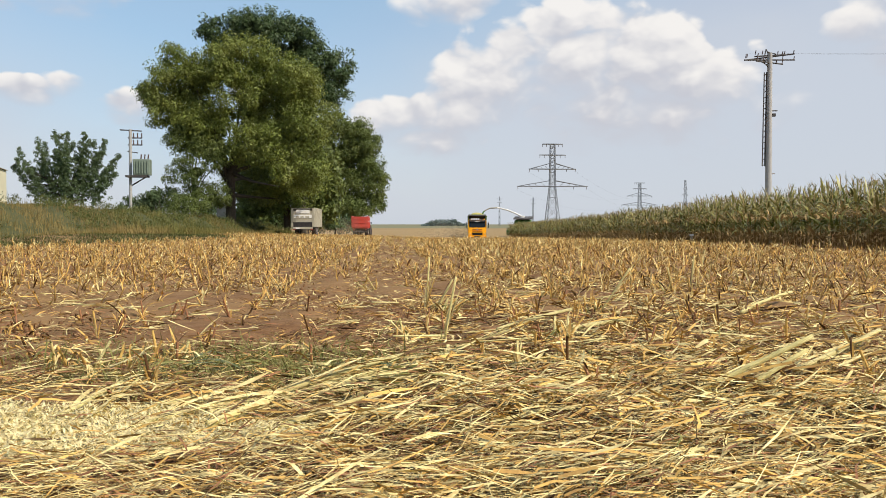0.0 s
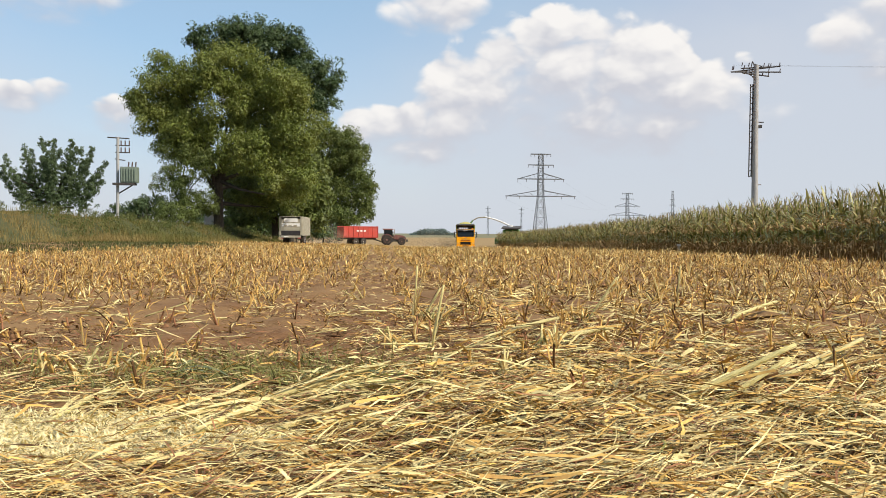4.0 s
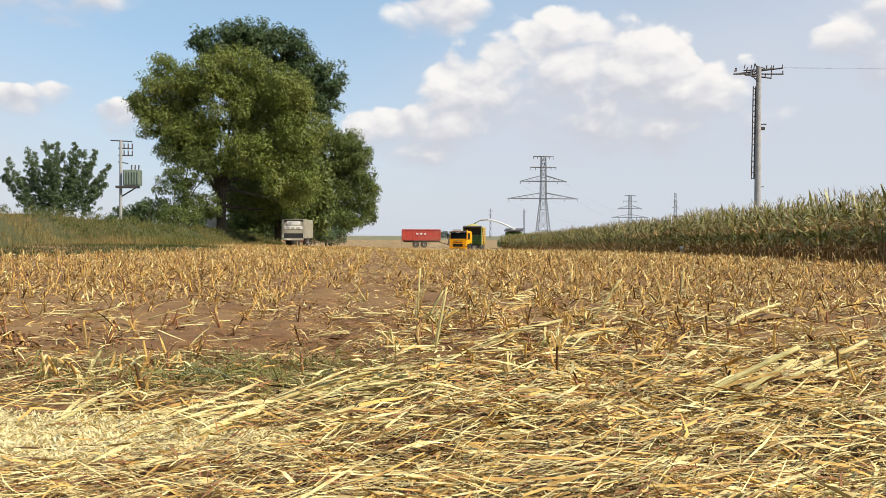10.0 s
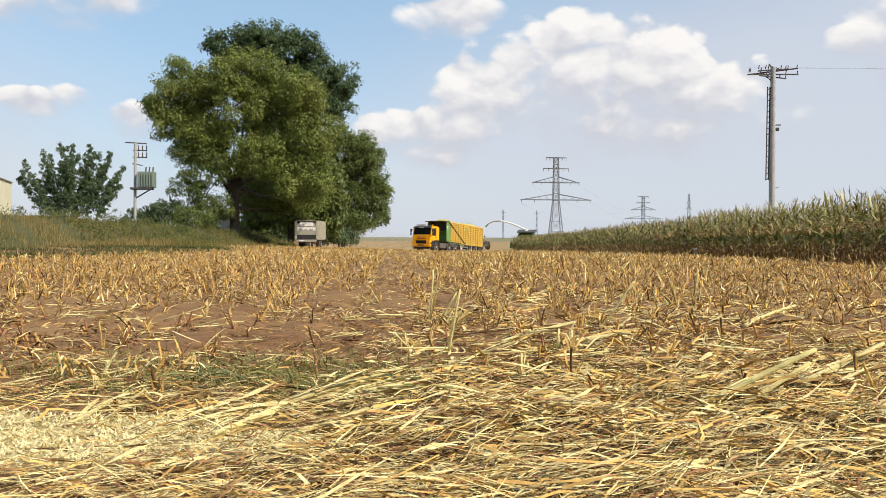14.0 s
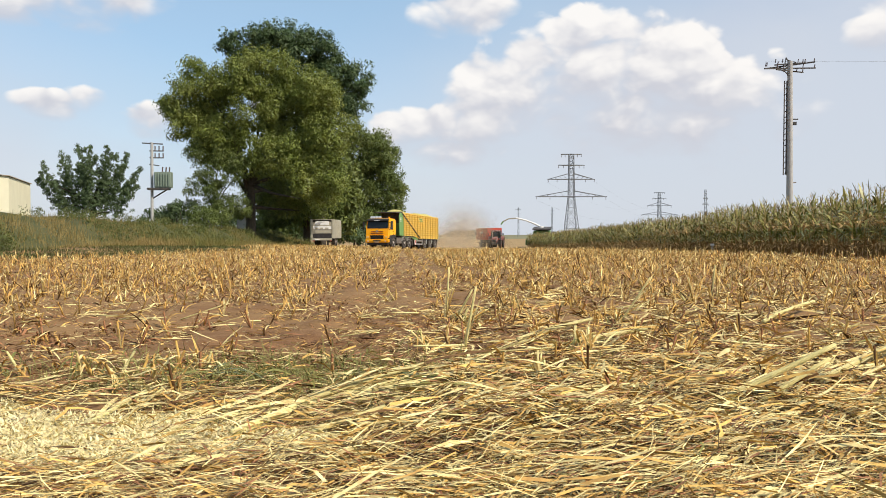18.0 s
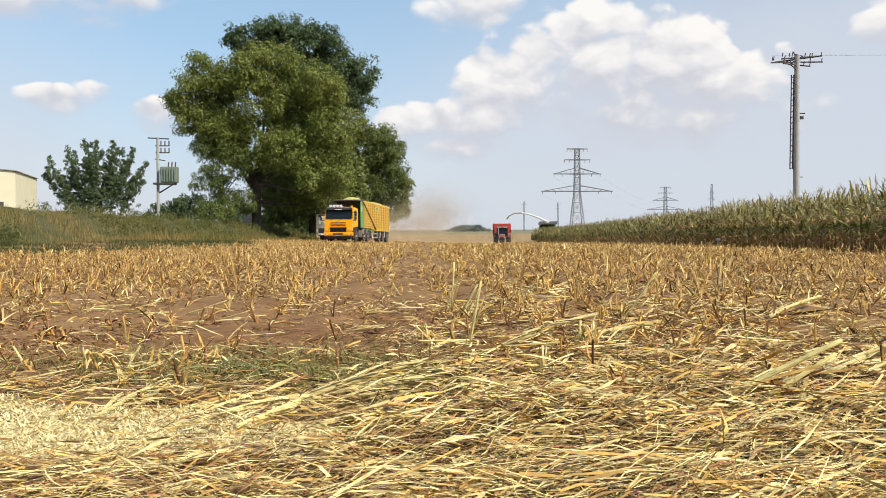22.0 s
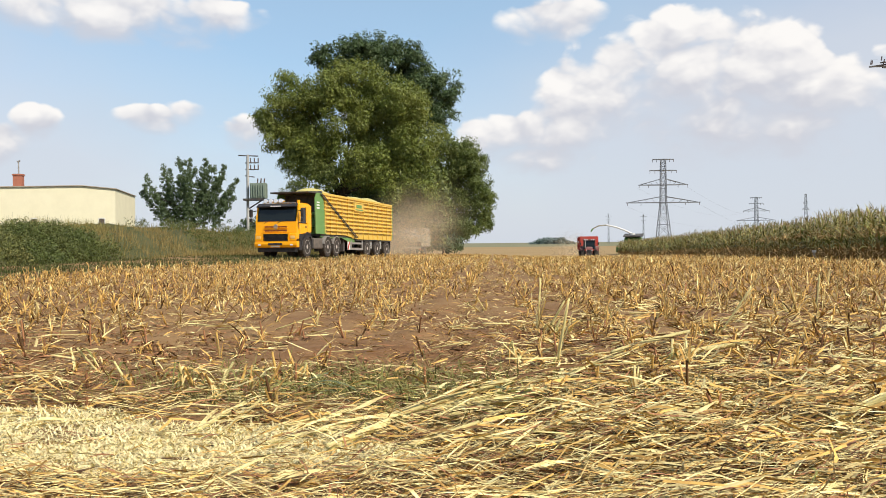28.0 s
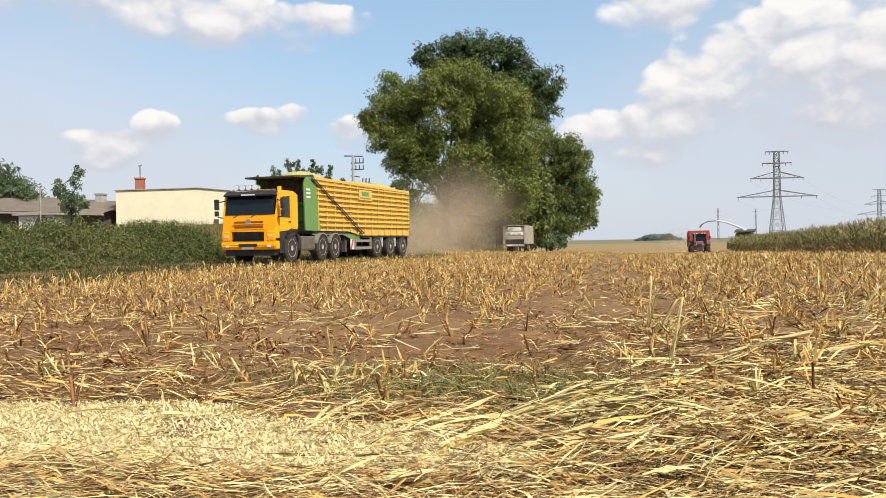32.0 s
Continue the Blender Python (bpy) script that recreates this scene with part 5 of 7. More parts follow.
# ---- buildings ----
def make_barn():
    """Front corner nearest the field at the origin."""
    b = thing("barn", "low cream-rendered barn with a shallow roof behind the weeds", "building", pose(-33.8, 62.0, 1.1, 0, 0, 19))
    part("wall", prism([(-8.9, -2.5), (0, -2.5), (0, 4.18), (-2.4, 4.42), (-8.9, 4.3)], 0, 10), RENDER_CREAM, b)
    part("roof", prism([(-9.0, 4.31), (-2.4, 4.44), (0.1, 4.2), (0.1, 4.26), (-2.4, 4.5), (-9.0, 4.37)], -0.12, 10.1), ROOF_FELT, b, "thin brown roof edge")
    for x in (-5.9, -1.0):
        w = part("window", boxes((x - 0.2, x + 0.2, -0.02, 0.06, -0.2, 1.9)), TIMBER_DARK, b, "narrow dark upright window")
        part("frame", boxes((x - 0.25, x - 0.2, -0.05, 0.05, -0.25, 1.95), (x + 0.2, x + 0.25, -0.05, 0.05, -0.25, 1.95), (x - 0.25, x + 0.25, -0.05, 0.05, 1.9, 1.97)), WHITEWASH, w)
    ch = part("chimney", boxes((-7.55, -6.9, 0.6, 1.25, 4.0, 5.36), (-7.6, -6.85, 0.55, 1.3, 5.28, 5.4)), BRICK, b, "squat red brick chimney")
    part("pipe", tubes(((-7.2, 0.9, 5.36), (-7.2, 0.9, 6.4), 0.05), ((-7.32, 0.9, 6.36), (-7.08, 0.9, 6.44), 0.06)), STEEL, ch, "thin metal flue with a cowl")


def make_shed():
    m = pose(-46.6, 56.0, 1.5, 0, 0, 3)
    b = thing("low_house", "low building with a weathered brown pitched roof", "building", m)
    # dark timber colour on this wall stands in for shade below the eaves
    part("wall", boxes((-12, 3.6, 2.5, 10, -2.5, 2.35)), TIMBER_DARK, b, "dark shaded wall under the eaves")
    part("roof", prism([(-12.6, 2.75), (-12.6, 2.6), (4.2, 1.9), (4.2, 2.05)], 1.4, 1.7), ROOF_FELT, b)
    bm = bmesh.new()
    v = [bm.verts.new(p) for p in ((-12.6, 1.4, 2.85), (4.2, 1.4, 2.05), (4.2, 6, 3.15), (-12.6, 6, 4.45), (-12.6, 10.6, 2.85), (4.2, 10.6, 2.05))]
    bm.faces.new((v[0], v[1], v[2], v[3]))
    bm.faces.new((v[3], v[2], v[5], v[4]))
    bmesh.ops.solidify(bm, geom=list(bm.faces), thickness=0.14)
    part("roof_slope", bm, ROOF_FELT, b, "weathered brown roof slope")
    for x, top in ((-8.0, 4.75), (1.2, 3.95)):
        part("chimney", boxes((x - 0.35, x + 0.35, 5.6, 6.2, 3.0, top), (x - 0.42, x + 0.42, 5.55, 6.25, top - 0.12, top + 0.002)), CONCRETE, b, "squat grey chimney")
    part("annexe", boxes((-2.45, 0.65, 0.4, 2.6, -2.5, 2.0), bevel=0.02), WHITEWASH, b, "whitewashed annexe wall")
    part("annexe_roof", boxes((-2.8, 1.0, 0.1, 2.7, 2.002, 2.14)), ROOF_FELT, b)
    part("pipe", tubes(((-0.2, 0.04, 0.5), (-0.2, 0.04, 4.1), 0.05)), GREY_PAINT, b, "pale upright pipe")
    part("brace", tubes(((-1.6, 0.2, -0.3), (-0.3, 0.2, 1.95), 0.16)), TIMBER_DARK, b, "dark leaning timber")


make_barn()
make_shed()


# ---- poles, pylons, far things ----
def lattice(p0, p1, w0, w1, bays, r, bm):
    """A four-legged lattice from p0 up to p1."""
    p0, p1 = Vector(p0), Vector(p1)
    def corner(s, k):
        w = w0 + (w1 - w0) * s
        return p0.lerp(p1, s) + Vector(((-w, w, w, -w)[k] / 2, (-w, -w, w, w)[k] / 2, 0))
    for k in range(4):
        tube(bm, corner(0, k), corner(1, k), r, sides=5)
        for b in range(bays):
            tube(bm, corner(b / bays, k), corner((b + 1) / bays, (k + 1) % 4), r * 0.6, sides=4)
            tube(bm, corner(b / bays, (k + 1) % 4), corner((b + 1) / bays, k), r * 0.6, sides=4)
            tube(bm, corner(b / bays, k), corner(b / bays, (k + 1) % 4), r * 0.6, sides=4)
    return bm


def pylon(x, y, z, top, s, turn=0, label="grey lattice high-voltage pylon on the skyline"):
    """top: height; s: size of the head against the nearest one."""
    t = thing("pylon", label, "pylon", pose(x, y, z, 0, 0, turn), group="pylons of the power line")
    h1 = top - 21.5 * s
    bm = lattice((0, 0, 0), (0, 0, h1), 7.0 * s, 2.9 * s, 4, 0.17 * s, bmesh.new())
    part("leg_section", bm, GALVANISED, t)
    part("shaft", lattice((0, 0, h1), (0, 0, top), 2.9 * s, 2.2 * s, 6, 0.16 * s, bmesh.new()), GALVANISED, t)
    for h, half in ((top - 0.2, 5.2 * s), (top - 5.6 * s, 6.6 * s), (top - 12.6 * s, 12.0 * s), (top - 21.2 * s, 18.0 * s)):
        bm = bmesh.new()
        for e in (-1, 1):
            for dy in (-1, 1):
                tube(bm, (0, dy * 1.2 * s, h), (e * half, 0, h), 0.26 * s, sides=5)
                if half > 7 * s:
                    tube(bm, (e * 1.2 * s, dy * 1.2 * s, h + 2.9 * s), (e * half * 0.95, 0, h + 0.1), 0.19 * s, sides=4)
            for k in range(1, 5):
                tube(bm, (e * half * k / 5, 0, h), (e * half * (k + 0.5) / 5, 0, h + (2.0 * s * (1 - k / 5) if half > 7 * s else 0.3 * s)), 0.08 * s, sides=4)
        arm = part("crossarm", bm, GALVANISED, t)
        for e in (-1, 1):
            for f in (0.97, 0.6):
                part("insulator", tubes(((e * half * f, 0, h), (e * half * f, 0, h - 1.4 * s), 0.12 * s), sides=5), CERAMIC, arm)
    return t


pylon(54.6, 420, -1.5, 42.2, 1.0, 6)
pylon(187, 800, -1.5, 41.5, 1.0, 6, "distant grey lattice high-voltage pylon")
pylon(262, 910, -1.5, 49.5, 0.75, 60, "distant grey lattice pylon seen edge on")


def mast(x, y, h):
    t = thing("mast", "thin grey lattice mast in the haze", "mast", pose(x, y, -1.5), group="far masts")
    part("shaft", lattice((0, 0, 0), (0, 0, h), 1.7, 0.9, 5, 0.13, bmesh.new()), GALVANISED, t)
    part("crossarm", tubes(((-3.2, 0, h - 3), (3.2, 0, h - 3), 0.16), ((-2.4, 0, h - 7), (2.4, 0, h - 7), 0.16), sides=5), GALVANISED, t)


mast(60.5, 900, 32)
mast(96.5, 900, 31)


def power_pole():
    """Round concrete pole with a climbing lattice and a fan of arms."""
    x, y = 18.55, 48.0
    t = thing("concrete_pole", "round grey concrete power pole with steel arms and climbing ladder", "pole", pose(x, y, float(zg(x, y))))
    bm = bmesh.new()
    tube(bm, (0, 0, -0.5), (0, 0, 10.8), 0.2, 0.14, 16)
    part("shaft", bm, CONCRETE, t)
    rows = [((-0.36, 0, 4.4), (-0.30, 0, 9.7), 0.035), ((-0.22, 0, 4.4), (-0.17, 0, 9.7), 0.035)]
    rows += [((-0.36 + 0.0035 * k, 0, 4.4 + 0.32 * k), (-0.21 + 0.003 * k, 0, 4.5 + 0.32 * k), 0.022) for k in range(17)]
    part("ladder", tubes(*rows, sides=6), CHASSIS, t, "dark steel climbing ladder")
    for k, (h, half, turn) in enumerate(((10.45, 1.6, 12), (10.62, 1.3, -25), (10.3, 1.35, 38), (10.7, 0.9, 5))):
        c, s = math.cos(radians(turn)), math.sin(radians(turn))
        arm = part("crossarm", tubes(((-half * c, -half * s, h - 0.12), (half * c, half * s, h + 0.02), 0.04), ((-half * 0.5 * c, -half * 0.5 * s, h - 0.06), (0, 0, h - 0.4), 0.025), sides=6), CHASSIS, t, "dark steel crossarm")
        for f in (-0.95, -0.5, 0.5, 0.95):
            part("insulator", tubes(((f * half * c, f * half * s, h), (f * half * c + 0.04, f * half * s, h + 0.22), 0.028), sides=8), CERAMIC, arm)
    part("top_post", tubes(((0, 0, 10.6), (-0.22, 0, 11.0), 0.035), ((-0.22, 0, 11.0), (-0.3, 0, 10.6), 0.03), ((-0.1, 0, 10.85), (0.35, 0, 10.72), 0.03), sides=6), CHASSIS, t)
    part("switch_box", boxes((0.16, 0.36, -0.08, 0.08, 7.2, 7.38), bevel=0.02), CHASSIS, t, "small dark switch box")
    part("bracket", boxes((0.15, 0.46, -0.05, 0.05, 7.5, 7.56), bevel=0.01), CHASSIS, t)
    part("collar", tubes(((0.1, 0, 3.95), (0.36, 0, 3.97), 0.03), sides=6), STEEL, t)


def transformer_pole():
    x, y = -31.3, 85.0
    t = thing("transformer_pole", "pole-mounted grey-green transformer with crossarms behind the bank", "transformer", pose(x, y, 1.2, 0, 0, 6))
    part("pole", tubes(((-0.28, 0, -1), (-0.2, 0, 9.1), 0.15), sides=10), CONCRETE, t)
    part("top_arm", tubes(((-1.2, 0, 9.05), (0.9, 0, 8.95), 0.06), sides=6), CHASSIS, t)
    for h, a, b in ((8.25, -0.45, 0.95), (7.55, -0.45, 0.95)):
        arm = part("crossarm", tubes(((a, 0, h), (b, 0, h), 0.06), sides=6), CHASSIS, t)
        for f in (0.1, 0.5, 0.9):
            part("insulator", tubes(((f, 0, h), (f, 0, h + 0.5), 0.06), sides=8), CERAMIC, arm)
    part("fuse_arm", tubes(((-0.5, 0, 6.9), (0.5, 0, 6.75), 0.05), sides=6), CHASSIS, t)
    tank = part("tank", boxes((0.1, 1.75, -0.5, 0.5, 4.5, 6.1), bevel=0.06), TRAFO_GREEN, t, "ribbed grey-green transformer tank")
    for k in range(6):
        part("fin", boxes((0.22 + 0.26 * k, 0.30 + 0.26 * k, -0.62, -0.5, 4.65, 5.95)), TRAFO_GREEN, tank)
    for k in range(3):
        part("bushing", tubes(((0.8 + 0.35 * k, 0, 6.1), (0.85 + 0.35 * k, 0, 6.6), 0.07), sides=8), CERAMIC, tank)
    part("platform", boxes((-0.6, 1.5, -0.6, 0.6, 4.28, 4.48)), CHASSIS, t, "dark steel platform")
    part("brace", tubes(((-0.2, 0, 3.4), (1.2, 0, 4.28), 0.07), sides=6), CHASSIS, t)
    part("lower_box", boxes((-0.5, 0.1, -0.35, -0.1, -0.2, 0.5), bevel=0.02), WHITE_PAINT, t, "small pale cabinet on the pole")


power_pole()
transformer_pole()


def cable(a, b, sag, r, name="power_cable", label="thin overhead power cable"):
    cu = bpy.data.curves.new(name, "CURVE")
    cu.dimensions, cu.bevel_depth, cu.bevel_resolution = "3D", r, 1
    sp = cu.splines.new("POLY")
    sp.points.add(16)
    for k in range(17):
        s = k / 16
        p = Vector(a).lerp(Vector(b), s) - Vector((0, 0, 4 * sag * s * (1 - s)))
        sp.points[k].co = (*p, 1)
    cu.materials.append(GALVANISED)
    return tagged(new(name, cu), label, "cable", group="overhead cables")


for e in (-18.0, -12.0, 12.0, 18.0):
    h = 21.0 if abs(e) > 15 else 29.6
    cable((54.6 + e, 420, h - 3), (187 + e, 800, h - 3.5), 7, 0.02)
for k, e in enumerate((-1.4, -0.7, 0.7, 1.4)):
    cable((18.55 + e, 48, 10.5), (62 + e, 44 + k, 11.6 + 0.3 * k), 0.7, 0.002)


def far_woods():
    rng = np.random.default_rng(61)
    for (x0, x1, y, h, seed) in ((-22, 24, 900, 8.0, 1),):
        t = thing("far_wood", "hazy dark strip of woodland on the horizon", "woodland", pose(0, y, -1.5))
        tagged(t, kind="stuff")
        n = int((x1 - x0) * 4)
        x = rng.uniform(x0, x1, n)
        edge = np.clip(np.minimum(x - x0, x1 - x) / 12, 0.25, 1)
        c = np.stack([x, rng.uniform(-6, 6, n), rng.uniform(0.1, 0.8, n) * h * edge], -1)
        part_np("crown", leafy(c, rng.uniform(1.0, 2.4, n), 26, 1.6, rng), FAR_WOOD, t)


far_woods()


def parked_things():
    """A white van part and a crate glimpsed through the trees."""
    t = thing("white_cabin", "small white cabin glimpsed under the trees", "cabin", pose(-25.1, 97, 0.3, 0, 0, 10))
    part("wall", boxes((-0.9, 0.9, -0.6, 0.6, 0, 2.5), bevel=0.05), WHITE_PAINT, t)
    part("door", boxes((0.25, 0.7, -0.64, -0.6, 0.1, 2.1)), GREY_PAINT, t)
    part("roof", boxes((-1.0, 1.0, -0.7, 0.7, 2.5, 2.6)), GREY_PAINT, t)
    s = thing("marker_stake", "short pale marker stake at the foot of the maize", "stake", pose(13.6, 46, float(zg(13.6, 46))))
    part("post", tubes(((-0.08, 0, -0.1), (0.0, 0, 0.42), 0.03), ((0.1, 0, -0.1), (0.02, 0, 0.42), 0.03), sides=8), GREY_PAINT, s)
    part("cap", boxes((-0.09, 0.12, -0.05, 0.05, 0.40, 0.52), bevel=0.03), WHITE_PAINT, s)


parked_things()


# ---- vehicles: x ahead, y to the left, foot on the ground ----
def wheel(parent, x, y, r, w, side, rim=RIM, deep=False, name="wheel"):
    """side: +1 on the left of the vehicle."""
    hub = new(name)
    hub.parent = parent
    hub.matrix_basis = pose(x, y, r)
    hub.empty_display_size = 0.1
    e = side * w / 2
    tyre = lathe([(r * 0.56, -w / 2), (r * 0.9, -w / 2), (r * 0.985, -w * 0.38), (r, -w * 0.2), (r, w * 0.2), (r * 0.985, w * 0.38), (r * 0.9, w / 2), (r * 0.56, w / 2)], 28)
    n = 26
    for k in range(n):
        a = 2 * math.pi * k / n
        for s in (-1, 1):
            m = Matrix.Rotation(a + s * 0.06, 4, "Y") @ Matrix.Translation((r * 0.995, s * w * 0.24, 0)) @ Matrix.Rotation(s * (0.7 if deep else 0.2), 4, "X")
            bmesh.ops.create_cube(tyre, size=1.0, matrix=m @ Matrix.Diagonal((r * (0.07 if deep else 0.03), w * 0.46, r * 0.09, 1)))
    part("tyre", tyre, TYRE, hub)
    part("rim", lathe([(r * 0.62, e * 0.8), (r * 0.61, e * 1.03), (r * 0.53, e * 0.95), (r * 0.42, e * 0.55), (r * 0.22, e * 0.62), (r * 0.18, e * 1.0), (r * 0.05, e * 1.02)], 22), rim, hub)
    nuts = bmesh.new()
    for k in range(8):
        a = 2 * math.pi * k / 8
        tube(nuts, (r * 0.27 * math.cos(a), e * 0.38, r * 0.27 * math.sin(a)), (r * 0.27 * math.cos(a), e * 0.6, r * 0.27 * math.sin(a)), r * 0.03, sides=6)
    part("wheel_nuts", nuts, CHASSIS, hub)
    return hub


def lift(t, k):
    """Stretches the parts made so far upwards."""
    for o in t.children_recursive:
        o.data.transform(Matrix.Diagonal((1, 1, k, 1)))


def make_truck():
    t = thing("truck_tractor", "orange-yellow three-axle truck tractor with roof lamps, dusty", "truck")
    # cab shell: fascia, doors, posts, roof
    part("fascia", prism([(0.0, 1.02), (0.02, 1.35), (-0.02, 1.9), (-0.35, 1.9), (-0.35, 1.02)], -1.22, 1.22, 0.03), YELLOW_CAB, t)
    part("bumper", prism([(0.05, 0.58), (0.12, 0.74), (0.09, 0.93), (-0.3, 0.93), (-0.3, 0.58)], -1.25, 1.25, 0.035), YELLOW_CAB, t)
    part("cab_floor", boxes((-2.05, -0.3, -1.16, 1.16, 1.0, 1.3), bevel=0.02), CHASSIS, t)
    for s in (-1, 1):
        y0, y1 = (1.16, 1.24) if s > 0 else (-1.24, -1.16)
        d = part("door", prism([(-0.32, 1.28), (-0.3, 1.8), (-1.38, 1.8), (-1.4, 1.55), (-1.4, 1.36)], y0, y1, 0.015), YELLOW_CAB, t)
        part("handle", boxes((-1.3, -1.12, s * 1.25 - 0.02, s * 1.25 + 0.02, 1.62, 1.67)), BLACK_PLASTIC, d)
        part("door_frame", prism([(-0.3, 1.8), (-0.48, 2.66), (-1.4, 2.7), (-1.4, 1.8), (-1.3, 1.84), (-1.3, 2.58), (-0.6, 2.54), (-0.45, 1.84)], y0, y1), YELLOW_CAB, d)
        part("window_glass", prism([(-0.44, 1.82), (-0.59, 2.56), (-1.31, 2.59), (-1.31, 1.82)], y0 + 0.03, y1 - 0.03), GLASS_DARK, d)
        part("rear_quarter", prism([(-1.41, 1.36), (-1.41, 2.7), (-2.02, 2.72), (-2.02, 1.4)], y0, y1, 0.02), YELLOW_CAB, t)
        part("sill", prism([(-0.34, 0.95), (-0.34, 1.27), (-2.0, 1.35), (-2.0, 1.2), (-0.7, 0.95)], y0, y1, 0.01), BLACK_PLASTIC, t, "black lower cab side")
        part("a_pillar", prism([(-0.04, 1.78), (-0.3, 2.7), (-0.46, 2.7), (-0.28, 1.78)], y0, y1), YELLOW_CAB, t)
        m = part("mirror", boxes((-0.18, 0.02, s * 1.52 - 0.07, s * 1.52 + 0.07, 2.1, 2.48), (-0.15, 0.02, s * 1.52 - 0.065, s * 1.52 + 0.065, 1.88, 2.06), bevel=0.03), BLACK_PLASTIC, t)
        part("mirror_arm", tubes(((-0.2, s * 1.2, 2.42), (-0.1, s * 1.5, 2.36), 0.02), ((-0.2, s * 1.2, 1.8), (-0.1, s * 1.5, 1.85), 0.02), sides=6), BLACK_PLASTIC, m)
        part("headlight", boxes((0.06, 0.105, s * 1.02 - 0.14, s * 1.02 + 0.14, 1.04, 1.2), bevel=0.02), AMBER_GLASS, t, "amber-tinted headlight cluster")
        part("indicator", boxes((0.0, 0.09, s * 1.02 - 0.2, s * 1.02 + 0.2, 0.93, 1.32), bevel=0.04), YELLOW_CAB, t)
        part("fog_lamp", boxes((0.09, 0.13, s * 0.95 - 0.08, s * 0.95 + 0.08, 0.68, 0.76), bevel=0.02), LAMP_GLASS, t)
        ar = [(-1.45 + 0.86 * math.cos(radians(a)), 0.6 + 0.82 * math.sin(radians(a))) for a in range(5, 176, 17)]
        inner = [(-1.45 + 0.72 * math.cos(radians(a)), 0.6 + 0.68 * math.sin(radians(a))) for a in range(175, 4, -17)]
        part("mudguard", prism(ar + inner, s * 1.0 - 0.24, s * 1.0 + 0.24), BLACK_PLASTIC, t, "black front wheel arch")
        part("step", boxes((-0.75, -0.35, s * 1.12 - 0.1, s * 1.12 + 0.1, 0.42, 0.98), bevel=0.02), BLACK_PLASTIC, t)
        for ax in (-4.55, -6.0):
            ar = [(ax + 0.68 * math.cos(radians(a)), 0.56 + 0.68 * math.sin(radians(a))) for a in range(20, 161, 14)]
            inner = [(ax + 0.64 * math.cos(radians(a)), 0.56 + 0.64 * math.sin(radians(a))) for a in range(160, 19, -14)]
            part("rear_mudguard", prism(ar + inner, s * 1.0 - 0.24, s * 1.0 + 0.26), STEEL, t)
        part("fuel_tank" if s > 0 else "battery_box", boxes((-3.75, -2.35, s * 0.95 - 0.3, s * 0.95 + 0.28, 0.5, 1.1), bevel=0.08), TANK_GREY, t, "dusty grey side tank")
        part("side_step", boxes((-2.3, -2.05, s * 0.95 - 0.3, s * 0.95 + 0.28, 0.55, 1.0), bevel=0.03), BLACK_PLASTIC, t)
    part("windscreen", prism([(-0.03, 1.9), (-0.25, 2.58), (-0.33, 2.58), (-0.1, 1.9)], -1.1, 1.1), GLASS_DARK, t, "dark curved windscreen")
    part("wiper", tubes(((0.0, -0.7, 1.82), (-0.12, 0.0, 2.1), 0.015), ((0.0, 0.1, 1.82), (-0.12, 0.75, 2.1), 0.015), sides=5), BLACK_PLASTIC, t)
    part("sun_visor", prism([(-0.2, 2.6), (0.0, 2.55), (0.02, 2.62), (-0.3, 2.88), (-0.4, 2.82)], -1.16, 1.16, 0.015), BLACK_PLASTIC, t, "black sun visor")
    part("visor_sign", boxes((-0.05, 0.06, -0.3, 0.3, 2.58, 2.66)), WHITE_PAINT, t, "small pale plate on the visor")
    part("roof", prism([(-0.34, 2.62), (-0.42, 2.84), (-0.8, 2.93), (-1.7, 2.91), (-2.02, 2.76), (-2.02, 2.62)], -1.23, 1.23, 0.05), YELLOW_CAB, t, "orange-yellow cab roof")
    part("back_wall", boxes((-2.06, -2.0, -1.16, 1.16, 1.2, 2.75)), YELLOW_CAB, t)
    bar = part("lamp_bar", tubes(((-0.45, -1.0, 2.94), (-0.45, 1.0, 2.94), 0.03), ((-0.45, -0.9, 2.8), (-0.45, -0.9, 2.94), 0.03), ((-0.45, 0.9, 2.8), (-0.45, 0.9, 2.94), 0.03), sides=8), STEEL, t, "steel roof lamp bar")
    for k in range(4):
        y = -0.74 + 0.3 * k
        lamp = part("spot_lamp", tubes(((-0.5, y, 3.06), (-0.3, y, 3.06), 0.14), sides=16), CHROME, bar, "round chrome spot lamp")
        part("lens", tubes(((-0.305, y, 3.06), (-0.28, y, 3.06), 0.12), sides=16), LAMP_GLASS, lamp)
    part("beacon", tubes(((-0.9, 0.95, 2.9), (-0.9, 0.95, 3.12), 0.09), sides=12), YELLOW_CAB, t, "amber roof beacon")
    # fascia detail
    # shallow bars, their brown painted as the shade inside the slots
    for z0, z1 in ((1.6, 1.68), (1.42, 1.5)):
        sl = part("grille_slot", boxes((-0.02, 0.03, -0.66, 0.66, z0, z1), bevel=0.01), SLOT_SHADE, t, "dark slot in the orange fascia")
        part("slot_lip", prism([(0.0, z0 - 0.03), (0.07, z0 - 0.028), (0.07, z0), (0.0, z0 + 0.005)], -0.7, 0.7), YELLOW_CAB, sl)
    part("badge", tubes(((0.0, 0, 1.64), (0.06, 0, 1.64), 0.12), sides=18), STEEL, t, "round metal badge without lettering")
    g = part("grille", prism([(0.045, 0.86), (0.075, 1.3), (-0.1, 1.3), (-0.1, 0.86)], -0.74, 0.74), BLACK_PLASTIC, t, "black lower grille")
    for v in g.data.vertices:
        v.co.y *= 1.0 if v.co.z > 1.1 else 0.82
